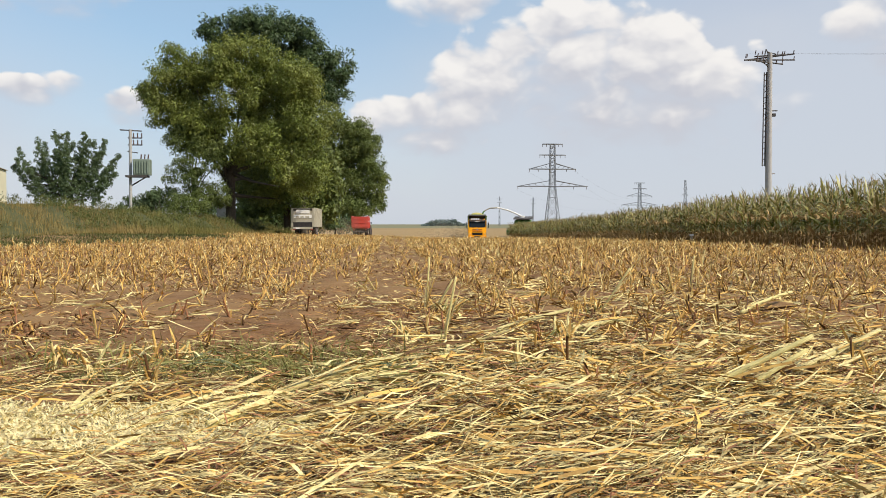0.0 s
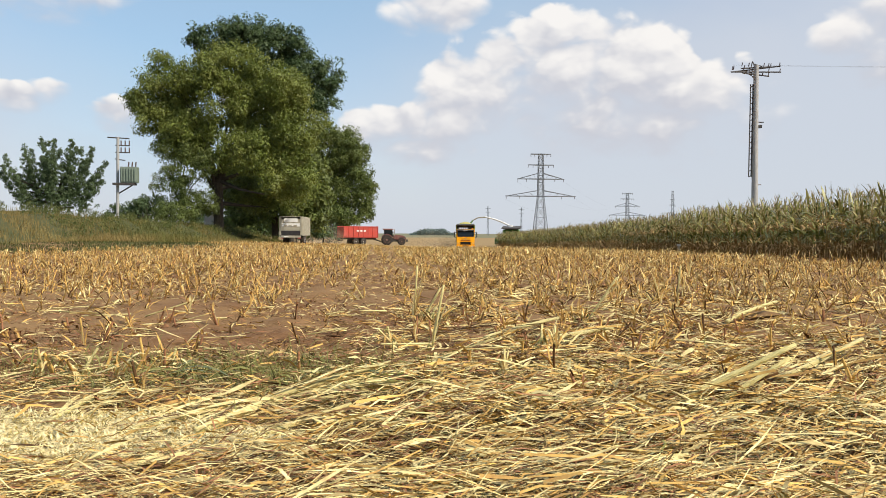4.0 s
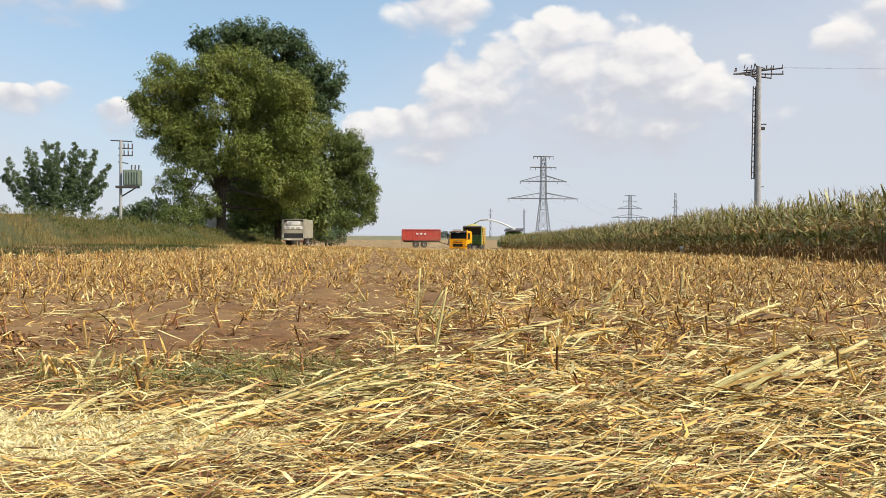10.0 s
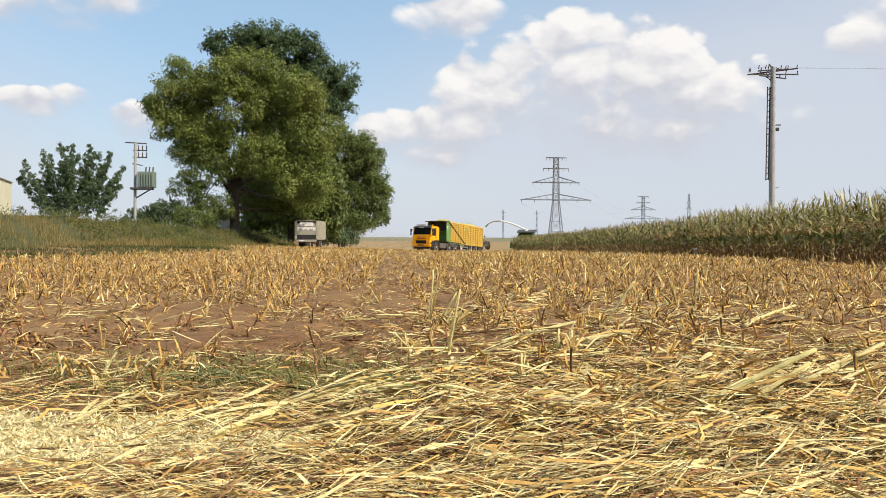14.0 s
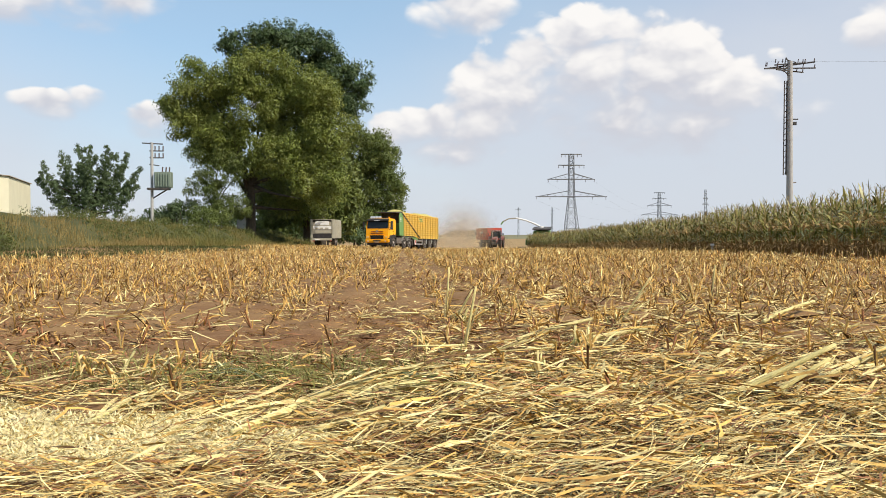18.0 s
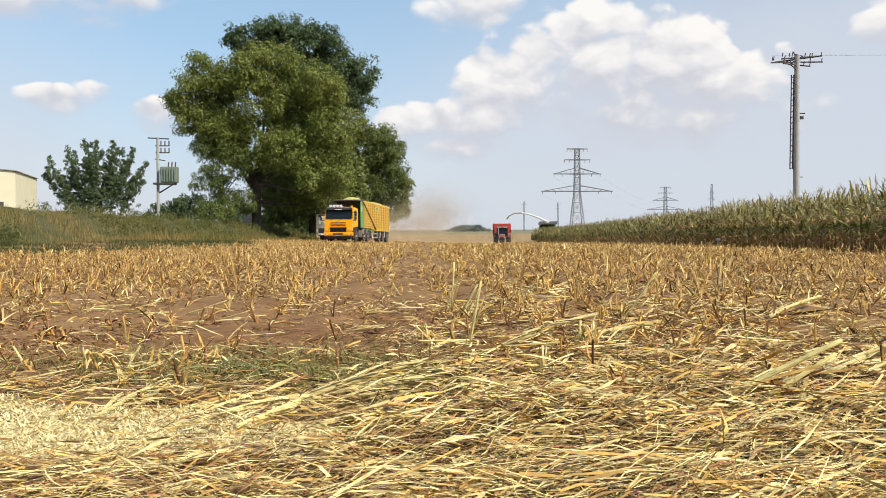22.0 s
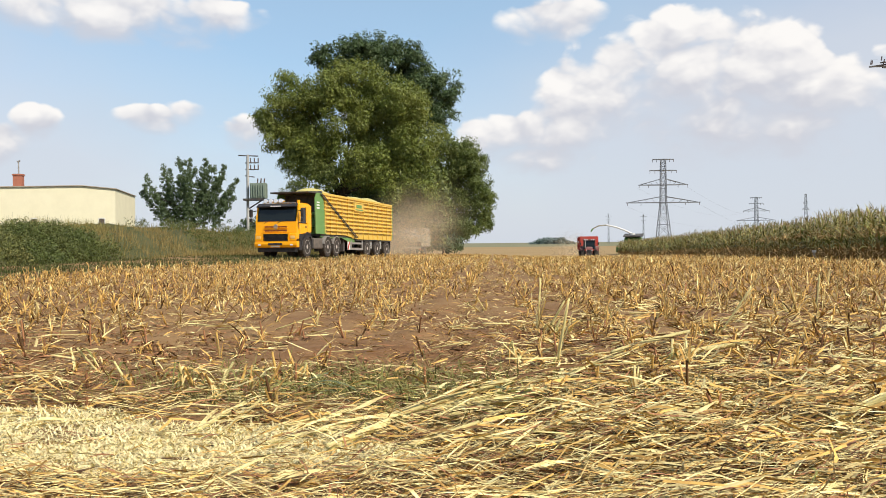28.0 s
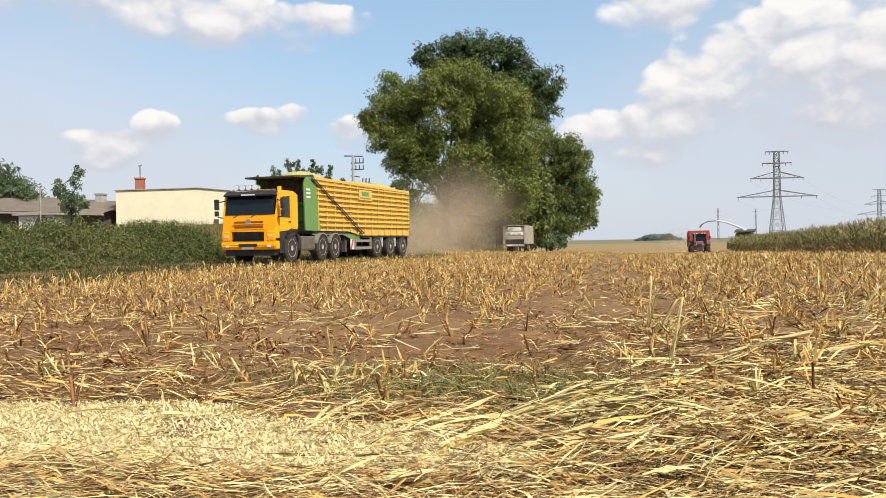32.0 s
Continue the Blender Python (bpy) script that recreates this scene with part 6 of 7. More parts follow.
    for k in range(5):
        part("grille_bar", boxes((0.05, 0.1, -0.7, 0.7, 0.93 + 0.075 * k, 0.95 + 0.075 * k)), BLACK_PLASTIC, g)
    part("grille_frame", boxes((0.03, 0.1, -0.82, -0.74, 0.86, 1.36), (0.03, 0.1, 0.74, 0.82, 0.86, 1.36), (0.03, 0.1, -0.82, 0.82, 1.3, 1.36)), YELLOW_CAB, g)
    part("lower_intake", boxes((0.1, 0.135, -0.42, 0.42, 0.70, 0.82), bevel=0.01), BLACK_PLASTIC, t)
    part("number_plate", boxes((0.12, 0.145, -0.26, 0.26, 0.6, 0.68)), GREY_PAINT, t, "plain pale number plate")
    # dark block and black bar below the bumper, added for the shade under the cab
    part("engine", boxes((-2.1, -0.4, -0.7, 0.7, 0.38, 1.0), bevel=0.04), CHASSIS, t, "dark engine block added to deepen the shade under the cab")
    part("under_guard", boxes((-0.4, -0.05, -1.12, 1.12, 0.34, 0.6), bevel=0.02), BLACK_PLASTIC, t)
    # frame
    for s in (-1, 1):
        part("frame_rail", boxes((-7.0, -0.3, s * 0.42 - 0.05, s * 0.42 + 0.05, 0.72, 1.0)), CHASSIS, t)
    part("exhaust", tubes(((-2.3, -0.9, 1.0), (-2.3, -0.9, 3.0), 0.08), sides=10), STEEL, t)
    part("fifth_wheel", tubes(((-5.6, 0, 1.0), (-5.6, 0, 1.14), 0.5), sides=20), CHASSIS, t)
    for x in (-1.45, -4.55, -6.0):
        part("axle", tubes(((x, -0.9, 0.56), (x, 0.9, 0.56), 0.09), sides=8), CHASSIS, t)
    # the cab's glazing is tall
    for o in t.children_recursive:
        for v in o.data.vertices:
            v.co.z = float(np.interp(v.co.z, [0, 1.36, 1.9, 2.58, 2.95, 3.2], [0, 1.4, 2.03, 2.83, 3.08, 3.3]))
    wh = [wheel(t, x, s * 1.03, 0.63, 0.38, s) for x in (-1.45, -4.55, -6.0) for s in (-1, 1)]
    return t, wh


def make_semitrailer():
    """Foot of the kingpin at the origin."""
    t = thing("silage_semitrailer", "yellow ribbed silage semi-trailer with green front, heaped with chopped maize", "trailer")
    F, R, W, Z0, Z1 = 2.6, -9.15, 1.24, 1.32, 3.6
    for s in (-1, 1):
        y0, y1 = sorted((s * W, s * (W - 0.05)))
        side = part("side_wall", prism([(F - 0.9, Z0), (F - 0.9, Z1), (R, Z1 - 0.12), (R, 1.12), (-3.2, 1.12), (-1.6, Z0)], y0, y1), YELLOW_BODY, t)
        for k in range(9):
            z = 1.52 + 0.232 * k
            part("rib", boxes((R + 0.02, F - 1.02 - 0.45 * (Z1 - z) / (Z1 - Z0), s * (W + 0.05) - 0.05, s * (W + 0.05) + 0.05, z, z + 0.06), bevel=0.008), YELLOW_BODY, side)
        for k in range(14):
            x = F - 1.25 - 0.8 * k
            part("upright", boxes((x - 0.03, x + 0.03, s * (W + 0.03) - 0.03, s * (W + 0.03) + 0.03, 1.36 if x > -2 else 1.14, Z1 - 0.05)), YELLOW_BODY, side)
        part("top_rail", prism([(F - 0.9, Z1 - 0.02), (F - 0.9, Z1 + 0.1), (R, Z1 - 0.02), (R, Z1 - 0.14)], s * W - 0.07, s * W + 0.07), YELLOW_BODY, side)
        part("front_panel", prism([(F - 0.1, Z0 + 0.02), (F, Z1 - 0.3), (F - 0.2, Z1 + 0.05), (F - 1.0, Z1 + 0.05), (F - 1.45, Z0)], s * W - 0.03, s * W + 0.03), GREEN_PAINT, t, "green front side panel")
        for k in range(3):
            part("marking", boxes((F - 0.55, F - 0.2, s * (W + 0.035) - 0.006, s * (W + 0.035) + 0.006, 2.75 + 0.16 * k, 2.83 + 0.16 * k)), WHITE_PAINT, t, "white marking bars")
        part("sign_plate", boxes((-4.2, -2.7, s * (W + 0.09) - 0.012, s * (W + 0.09) + 0.012, 2.85, 3.35)), YELLOW_BODY, t, "yellow sign plate with plain bars")
        part("sign_bar", boxes((-4.05, -2.85, s * (W + 0.105) - 0.006, s * (W + 0.105) + 0.006, 2.92, 2.98), (-3.8, -3.0, s * (W + 0.105) - 0.006, s * (W + 0.105) + 0.006, 3.06, 3.26)), GREEN_PAINT, t)
        part("skirt", prism([(F - 0.9, 1.14), (F - 0.9, Z0), (-1.5, Z0), (-3.1, 1.12), (-3.1, 0.86), (-2.5, 0.86), (-1.2, 1.16)], s * 1.14 - 0.02, s * 1.14 + 0.02), GREEN_PAINT, t, "dusty green lower skirt")
        # diagonal ladder
        lad = [((F - 0.6, s * 1.33, Z1), (-3.0, s * 1.33, 1.2), 0.035), ((F - 0.85, s * 1.33, Z1 - 0.02), (-3.22, s * 1.33, 1.22), 0.03)]
        for k in range(14):
            q = k / 13.5
            lad.append(((F - 0.6 + (-2.4 - F) * q, s * 1.33, Z1 + (1.2 - Z1) * q), (F - 0.85 + (-2.37 - F) * q, s * 1.33, Z1 - 0.02 + (1.24 - Z1) * q), 0.02))
        part("ladder", tubes(*lad, sides=6), CHASSIS, t, "dark diagonal ladder")
        part("side_guard", boxes((-4.35, -2.5, s * 1.15 - 0.03, s * 1.15 + 0.03, 0.44, 0.58), (-4.35, -2.5, s * 1.15 - 0.03, s * 1.15 + 0.03, 0.8, 0.92), (-4.35, -4.25, s * 1.15 - 0.04, s * 1.15 + 0.04, 0.44, 1.05), (-2.6, -2.5, s * 1.15 - 0.04, s * 1.15 + 0.04, 0.44, 1.05)), STEEL, t, "pale steel side guard")
        part("support_leg", boxes((-1.9, -1.7, s * 0.9 - 0.12, s * 0.9 + 0.12, 0.35, 1.1)), CHASSIS, t)
        for k in range(3):
            x = -5.0 - 1.68 * k
            part("mud_flap", boxes((x - 0.66, x - 0.62, s * 1.02 - 0.2, s * 1.02 + 0.2, 0.55, 1.1)), WHITE_PAINT if k < 2 else BLACK_PLASTIC, t)
        part("fender", boxes((-9.0, -4.4, s * 1.02 - 0.22, s * 1.02 + 0.22, 1.04, 1.1)), BLACK_PLASTIC, t)
        part("door_bar", tubes(((R - 0.22, s * 1.2, 1.2), (R - 0.22, s * 1.2, 3.5), 0.045), ((R, s * 1.2, 2.9), (R - 0.22, s * 1.2, 2.9), 0.04), ((R, s * 1.2, 1.6), (R - 0.22, s * 1.2, 1.6), 0.04), sides=8), GREEN_PAINT, t, "green rear door bar")
        part("chevron", prism([(-2.4, 0.45), (-2.0, 0.45), (-2.0, 0.95), (-2.4, 0.95)], s * 1.17 - 0.01, s * 1.17 + 0.01), WHITE_PAINT, t, "white warning board")
        part("chevron_stripe", prism([(-2.35, 0.95), (-2.2, 0.95), (-2.0, 0.55), (-2.0, 0.45), (-2.1, 0.45)], s * 1.19 - 0.006, s * 1.19 + 0.006), RED_PAINT, t, "red warning stripe")
    part("front_wall", boxes((F - 0.98, F - 0.9, -W + 0.06, W - 0.06, Z0, Z1 + 0.2)), GREEN_PAINT, t, "green front wall")
    for z in (1.75, 2.45):
        part("front_beam", boxes((F - 0.9, F - 0.55, -W + 0.06, W - 0.06, z, z + 0.12), bevel=0.02), GREEN_PAINT, t)
    part("front_mesh", boxes((F - 0.89, F - 0.86, -W + 0.1, W - 0.1, 2.6, 3.6)), CHASSIS, t, "dark front window mesh")
    part("tarp_hood", prism([(F - 1.0, Z1 + 0.02), (F - 0.95, Z1 + 0.18), (F + 0.8, Z1 + 0.06), (F + 0.78, Z1 - 0.02)], -W - 0.02, W + 0.02, 0.02), CHASSIS, t, "dark canopy flap over the cab")
    part("rear_door", boxes((R - 0.08, R, -W + 0.06, W - 0.06, 1.15, Z1 - 0.2)), YELLOW_BODY, t)
    part("floor", boxes((R, -3.2, -W + 0.06, W - 0.06, 1.02, 1.12), (-3.2, F - 0.9, -W + 0.06, W - 0.06, 1.2, Z0)), CHASSIS, t)
    part("gooseneck", boxes((-8.8, F - 1.2, -0.5, -0.35, 0.95, 1.2), (-8.8, F - 1.2, 0.35, 0.5, 0.95, 1.2)), CHASSIS, t)
    # heap of chopped maize
    nx, ny = 130, 34
    v, f = [], []
    for i in range(nx):
        for j in range(ny):
            x, y = R + 0.1 + (F - 1.1 - R) * i / (nx - 1), (-W + 0.07) + (2 * W - 0.14) * j / (ny - 1)
            dome = (1 - (y / W) ** 2) * (0.32 + 0.1 * math.sin(0.9 * x + 1.0) + 0.07 * math.sin(2.3 * x))
            h = Z1 - 0.1 + dome + 0.08 * max(0, 1 - abs(x - 0.6) / 1.5) * (1 - (y / W) ** 2) + 0.06 * noise.noise((x * 2.1, y * 2.1, 0)) + 0.05 * noise.noise((x * 6, y * 6, 3)) + 0.04 * noise.noise((x * 14, y * 14, 7)) - (0.12 if i == nx - 1 else 0)
            v.append((x, y, h))
    for i in range(nx - 1):
        for j in range(ny - 1):
            a = i * ny + j
            f.append((a, a + ny, a + ny + 1, a + 1))
    heap = new("load", mesh_np("load", np.array(v), np.array(f), SILAGE))
    heap.parent = t
    tagged(heap, "yellow-green heap of chopped maize")
    lift(t, 1.03)
    wh = [wheel(t, -5.0 - 1.68 * k, s * 1.02, 0.57, 0.4, s) for k in range(3) for s in (-1, 1)]
    for k in range(3):
        part("axle", tubes(((-5.0 - 1.68 * k, -0.9, 0.57), (-5.0 - 1.68 * k, 0.9, 0.57), 0.08), sides=8), CHASSIS, t)
    return t, wh


def make_tractor():
    """Hitch at the origin."""
    t = thing("farm_tractor", "dusty dark red farm tractor with glazed cab", "tractor")
    part("bonnet", prism([(2.05, 1.05), (2.05, 1.85), (3.7, 1.72), (4.25, 1.45), (4.3, 0.95), (3.9, 0.85)], -0.42, 0.42, 0.04), DARK_RED, t)
    part("grille", boxes((4.26, 4.33, -0.3, 0.3, 0.98, 1.42), bevel=0.02), BLACK_PLASTIC, t)
    for s in (-1, 1):
        part("headlight", boxes((4.22, 4.3, s * 0.3 - 0.08, s * 0.3 + 0.08, 1.3, 1.42)), LAMP_GLASS, t)
        part("fender", prism([(0.85 + 1.08 * math.cos(radians(a)), 0.95 + 1.02 * math.sin(radians(a))) for a in range(20, 151, 13)] + [(0.85 + 1.0 * math.cos(radians(a)), 0.95 + 0.94 * math.sin(radians(a))) for a in range(150, 19, -13)], s * 0.95 - 0.33, s * 0.95 + 0.33), DARK_RED, t)
        part("side_glass", prism([(0.35, 1.5), (0.4, 2.7), (1.75, 2.7), (1.95, 1.5)], s * 0.78 - 0.02, s * 0.78 + 0.02), GLASS_DARK, t)
        for x in (0.35, 1.9):
            part("post", tubes(((x, s * 0.8, 1.4), (0.42 if x < 1 else 1.75, s * 0.76, 2.75), 0.045), sides=6), BLACK_PLASTIC, t)
        part("mirror", boxes((1.9, 2.0, s * 1.2 - 0.1, s * 1.2 + 0.1, 2.1, 2.45), bevel=0.02), BLACK_PLASTIC, t)
        part("step", boxes((1.5, 1.9, s * 0.85 - 0.15, s * 0.85 + 0.15, 0.5, 0.75)), CHASSIS, t)
        part("front_fender", boxes((3.0, 4.05, s * 0.88 - 0.22, s * 0.88 + 0.22, 1.36, 1.42)), BLACK_PLASTIC, t)
    part("windscreen", prism([(1.93, 1.55), (1.73, 2.7), (1.70, 2.7), (1.9, 1.55)], -0.72, 0.72), GLASS_DARK, t)
    part("rear_glass", boxes((0.34, 0.37, -0.72, 0.72, 1.6, 2.7)), GLASS_DARK, t)
    part("cab_roof", boxes((0.15, 2.0, -0.88, 0.88, 2.7, 2.92), bevel=0.06), DARK_RED, t)
    for k in (-0.6, -0.3, 0.3, 0.6):
        part("work_lamp", boxes((1.98, 2.05, k - 0.08, k + 0.08, 2.74, 2.86)), LAMP_GLASS, t)
    part("chassis", boxes((0.2, 3.9, -0.35, 0.35, 0.6, 1.3), bevel=0.04), CHASSIS, t)
    part("exhaust", tubes(((2.2, -0.55, 1.6), (2.2, -0.55, 2.8), 0.07), sides=8), STEEL, t)
    part("front_weight", boxes((4.3, 4.65, -0.35, 0.35, 0.6, 1.0), bevel=0.04), CHASSIS, t)
    part("drawbar", tubes(((-0.1, 0, 0.5), (0.6, 0, 0.55), 0.07), sides=8), CHASSIS, t)
    wh = [wheel(t, 0.85, s * 0.95, 0.92, 0.6, s, DARK_RED, True) for s in (-1, 1)] + [wheel(t, 3.5, s * 0.9, 0.66, 0.46, s, DARK_RED, True) for s in (-1, 1)]
    return t, wh


def make_red_trailer():
    """Drawbar eye at the origin."""
    t = thing("tipping_trailer", "bright red tandem-axle tipping trailer with ribbed sides", "trailer")
    F, R, W = -1.5, -8.3, 1.24
    for s in (-1, 1):
        y0, y1 = sorted((s * W, s * (W - 0.06)))
        side = part("side_wall", prism([(F, 1.35), (F, 3.15), (R, 3.15), (R - 0.1, 1.35)], y0, y1), RED_PAINT, t)
        for k in range(8):
            x = F - 0.1 - 0.95 * k
            part("upright", boxes((x - 0.05, x + 0.05, s * (W + 0.04) - 0.04, s * (W + 0.04) + 0.04, 1.36, 3.12)), RED_PAINT, side)
        part("top_rail", boxes((R, F, s * W - 0.06, s * W + 0.06, 3.152, 3.28)), RED_PAINT, side)
        part("letter_bar", boxes((-5.8, -5.4, s * (W + 0.09) - 0.006, s * (W + 0.09) + 0.006, 2.35, 2.6), (-5.1, -4.7, s * (W + 0.09) - 0.006, s * (W + 0.09) + 0.006, 2.35, 2.6), (-4.4, -4.0, s * (W + 0.09) - 0.006, s * (W + 0.09) + 0.006, 2.35, 2.6)), WHITE_PAINT, t, "pale plain marking bars")
        part("mudguard", boxes((-6.6, -3.6, s * 0.98 - 0.25, s * 0.98 + 0.25, 1.2, 1.26)), CHASSIS, t)
        part("tail_lamp", boxes((R - 0.16, R - 0.1, s * 1.0 - 0.12, s * 1.0 + 0.12, 1.0, 1.15)), DARK_RED, t)
    part("front_wall", boxes((F, F + 0.07, -W + 0.07, W - 0.07, 1.35, 3.3)), RED_PAINT, t)
    g = part("tailgate", boxes((R - 0.07, R, -W + 0.07, W - 0.07, 1.3, 3.15)), RED_PAINT, t)
    for k in range(3):
        part("gate_rib", boxes((R - 0.13, R - 0.07, -W + 0.1, W - 0.1, 1.5 + 0.6 * k, 1.6 + 0.6 * k)), RED_PAINT, g)
    part("floor", boxes((R, F, -W + 0.07, W - 0.07, 1.26, 1.35)), RED_PAINT, t)
    part("frame", boxes((R + 0.2, F, -0.5, 0.5, 0.95, 1.26)), CHASSIS, t)
    part("drawbar", tubes(((0, 0, 0.55), (F - 0.2, 0.45, 1.05), 0.08), ((0, 0, 0.55), (F - 0.2, -0.45, 1.05), 0.08), sides=8), CHASSIS, t)
    part("rear_bumper", boxes((R - 0.15, R - 0.05, -1.1, 1.1, 0.7, 0.85)), CHASSIS, t)
    wh = [wheel(t, x, s * 0.98, 0.6, 0.5, s) for x in (-4.4, -5.85) for s in (-1, 1)]
    return t, wh


def make_grey_trailer():
    """Parked, seen from the rear."""
    t = thing("parked_forage_wagon", "parked grey forage wagon with pale rear door under the trees", "trailer", pose(-15.5, 93.0, float(zg(-15.5, 93.0)), 0, 0, 92))
    W, Z = 1.22, 3.0
    for s in (-1, 1):
        side = part("side_wall", boxes((0, 7.5, s * W - 0.04, s * W + 0.04, 0.95, Z)), GREY_PAINT, t)
        for k in range(8):
            part("upright", boxes((0.1 + 1.03 * k, 0.2 + 1.03 * k, s * (W + 0.07) - 0.03, s * (W + 0.07) + 0.03, 0.96, Z)), GREY_PAINT, side)
        part("tail_lamp", boxes((-0.1, -0.05, s * 0.95 - 0.14, s * 0.95 + 0.14, 0.62, 0.74)), RED_PAINT, t)
        part("door_post", boxes((-0.12, 0.0, s * 1.15 - 0.1, s * 1.15 + 0.1, 1.0, Z + 0.05)), GREY_PAINT, t)
    part("rear_door", boxes((-0.06, 0.0, -1.05, 1.05, 1.5, 2.75)), GREY_PAINT, t)
    part("door_panel", boxes((-0.1, -0.06, -1.0, 1.0, 1.95, 2.3)), WHITE_PAINT, t, "pale rear panel")
    part("letter_bar", boxes((-0.115, -0.1, -0.7, -0.3, 1.98, 2.14), (-0.115, -0.1, -0.1, 0.25, 1.98, 2.14), (-0.115, -0.1, 0.4, 0.75, 1.98, 2.14)), GREY_PAINT, t)
    part("upper_panel", boxes((-0.09, -0.06, -0.75, 0.75, 2.45, 2.85)), WHITE_PAINT, t, "pale upper rear panel")
    # no real opening: a black sheet paints the gap's shade
    part("discharge_gap", boxes((-0.08, -0.02, -1.05, 1.05, 0.98, 1.48)), BLACK_PLASTIC, t, "black sheet as the shade in the gap under the rear door")
    part("lower_beam", boxes((-0.15, -0.02, -1.1, 1.1, 0.72, 0.95), bevel=0.02), GREY_PAINT, t)
    part("number_plate", boxes((-0.17, -0.15, 0.25, 0.75, 0.76, 0.88)), WHITE_PAINT, t, "plain white number plate")
    part("roof_frame", boxes((0, 7.5, -W, W, Z, Z + 0.06)), GREY_PAINT, t)
    part("front_wall", boxes((7.4, 7.5, -W, W, 1, Z)), GREY_PAINT, t)
    part("floor", boxes((0, 7.4, -W + 0.05, W - 0.05, 0.9, 0.99)), CHASSIS, t)
    for x in (2.6, 3.9):
        for s in (-1, 1):
            wheel(t, x, s * 0.95, 0.5, 0.45, s)


def make_harvester():
    """Self-propelled forage harvester standing in the maize, spout swung out to its right as seen from the front."""
    x, y = 13.4, 140.0
    t = thing("forage_harvester", "green forage harvester with pale curved discharge spout behind the maize", "harvester", pose(x, y, float(zg(x, y)), 0, 0, 82))
    part("body", prism([(-3.2, 0.9), (-3.3, 2.0), (-2.6, 2.75), (0.6, 2.85), (0.9, 1.2), (0.4, 0.9)], -1.35, 1.35, 0.06), GREEN_PAINT, t)
    part("cab", boxes((0.7, 2.3, -0.95, 0.95, 1.4, 3.1), bevel=0.08), GLASS_DARK, t, "dark glazed cab")
    part("cab_roof", boxes((0.5, 2.5, -1.1, 1.1, 3.1, 3.3), bevel=0.06), WHITE_PAINT, t)
    part("engine_hood", boxes((-3.0, -0.4, -1.0, 1.0, 2.8, 3.05), bevel=0.06), CHASSIS, t, "dark engine hood")
    part("header", boxes((2.6, 4.2, -3.0, 3.0, 0.3, 1.2), bevel=0.1), GREEN_PAINT, t, "wide maize header")
    part("deck", prism([(-3.6, 2.86), (2.4, 3.3), (2.4, 3.42), (-3.6, 3.0)], -1.5, 1.5), CHASSIS, t, "dark top deck")
    part("spout_base", tubes(((-0.4, 0.2, 2.8), (-0.4, 0.2, 3.5), 0.42), sides=14), WHITE_PAINT, t)
    pts = [Vector((-0.4, 0.2, 3.35)), Vector((-0.4, 1.4, 3.95)), Vector((-0.4, 2.8, 4.5)), Vector((-0.4, 4.3, 4.85)), Vector((-0.4, 5.6, 4.75)), Vector((-0.4, 6.5, 4.3))]
    for k, (a, b) in enumerate(zip(pts, pts[1:])):
        bm = bmesh.new()
        tube(bm, a, b + (b - a) * 0.06, 0.16 - 0.015 * k, 0.15 - 0.015 * k, 10)
        part("spout_section", bm, WHITE_PAINT if k < 3 else GREY_PAINT, t)
    part("spout_flap", tubes((pts[-1], pts[-1] + Vector((0, 0.35, -0.5)), 0.13), sides=8), GREEN_PAINT, t)
    for px, r in ((1.6, 0.95), (-2.4, 0.7)):
        for s in (-1, 1):
            wheel(t, px, s * 1.2, r, 0.6, s, YELLOW_CAB, True)


TRUCK, TRUCK_WHEELS = make_truck()
SEMI, SEMI_WHEELS = make_semitrailer()
TRACTOR, TRACTOR_WHEELS = make_tractor()
TIPPER, TIPPER_WHEELS = make_red_trailer()
make_grey_trailer()
make_harvester()


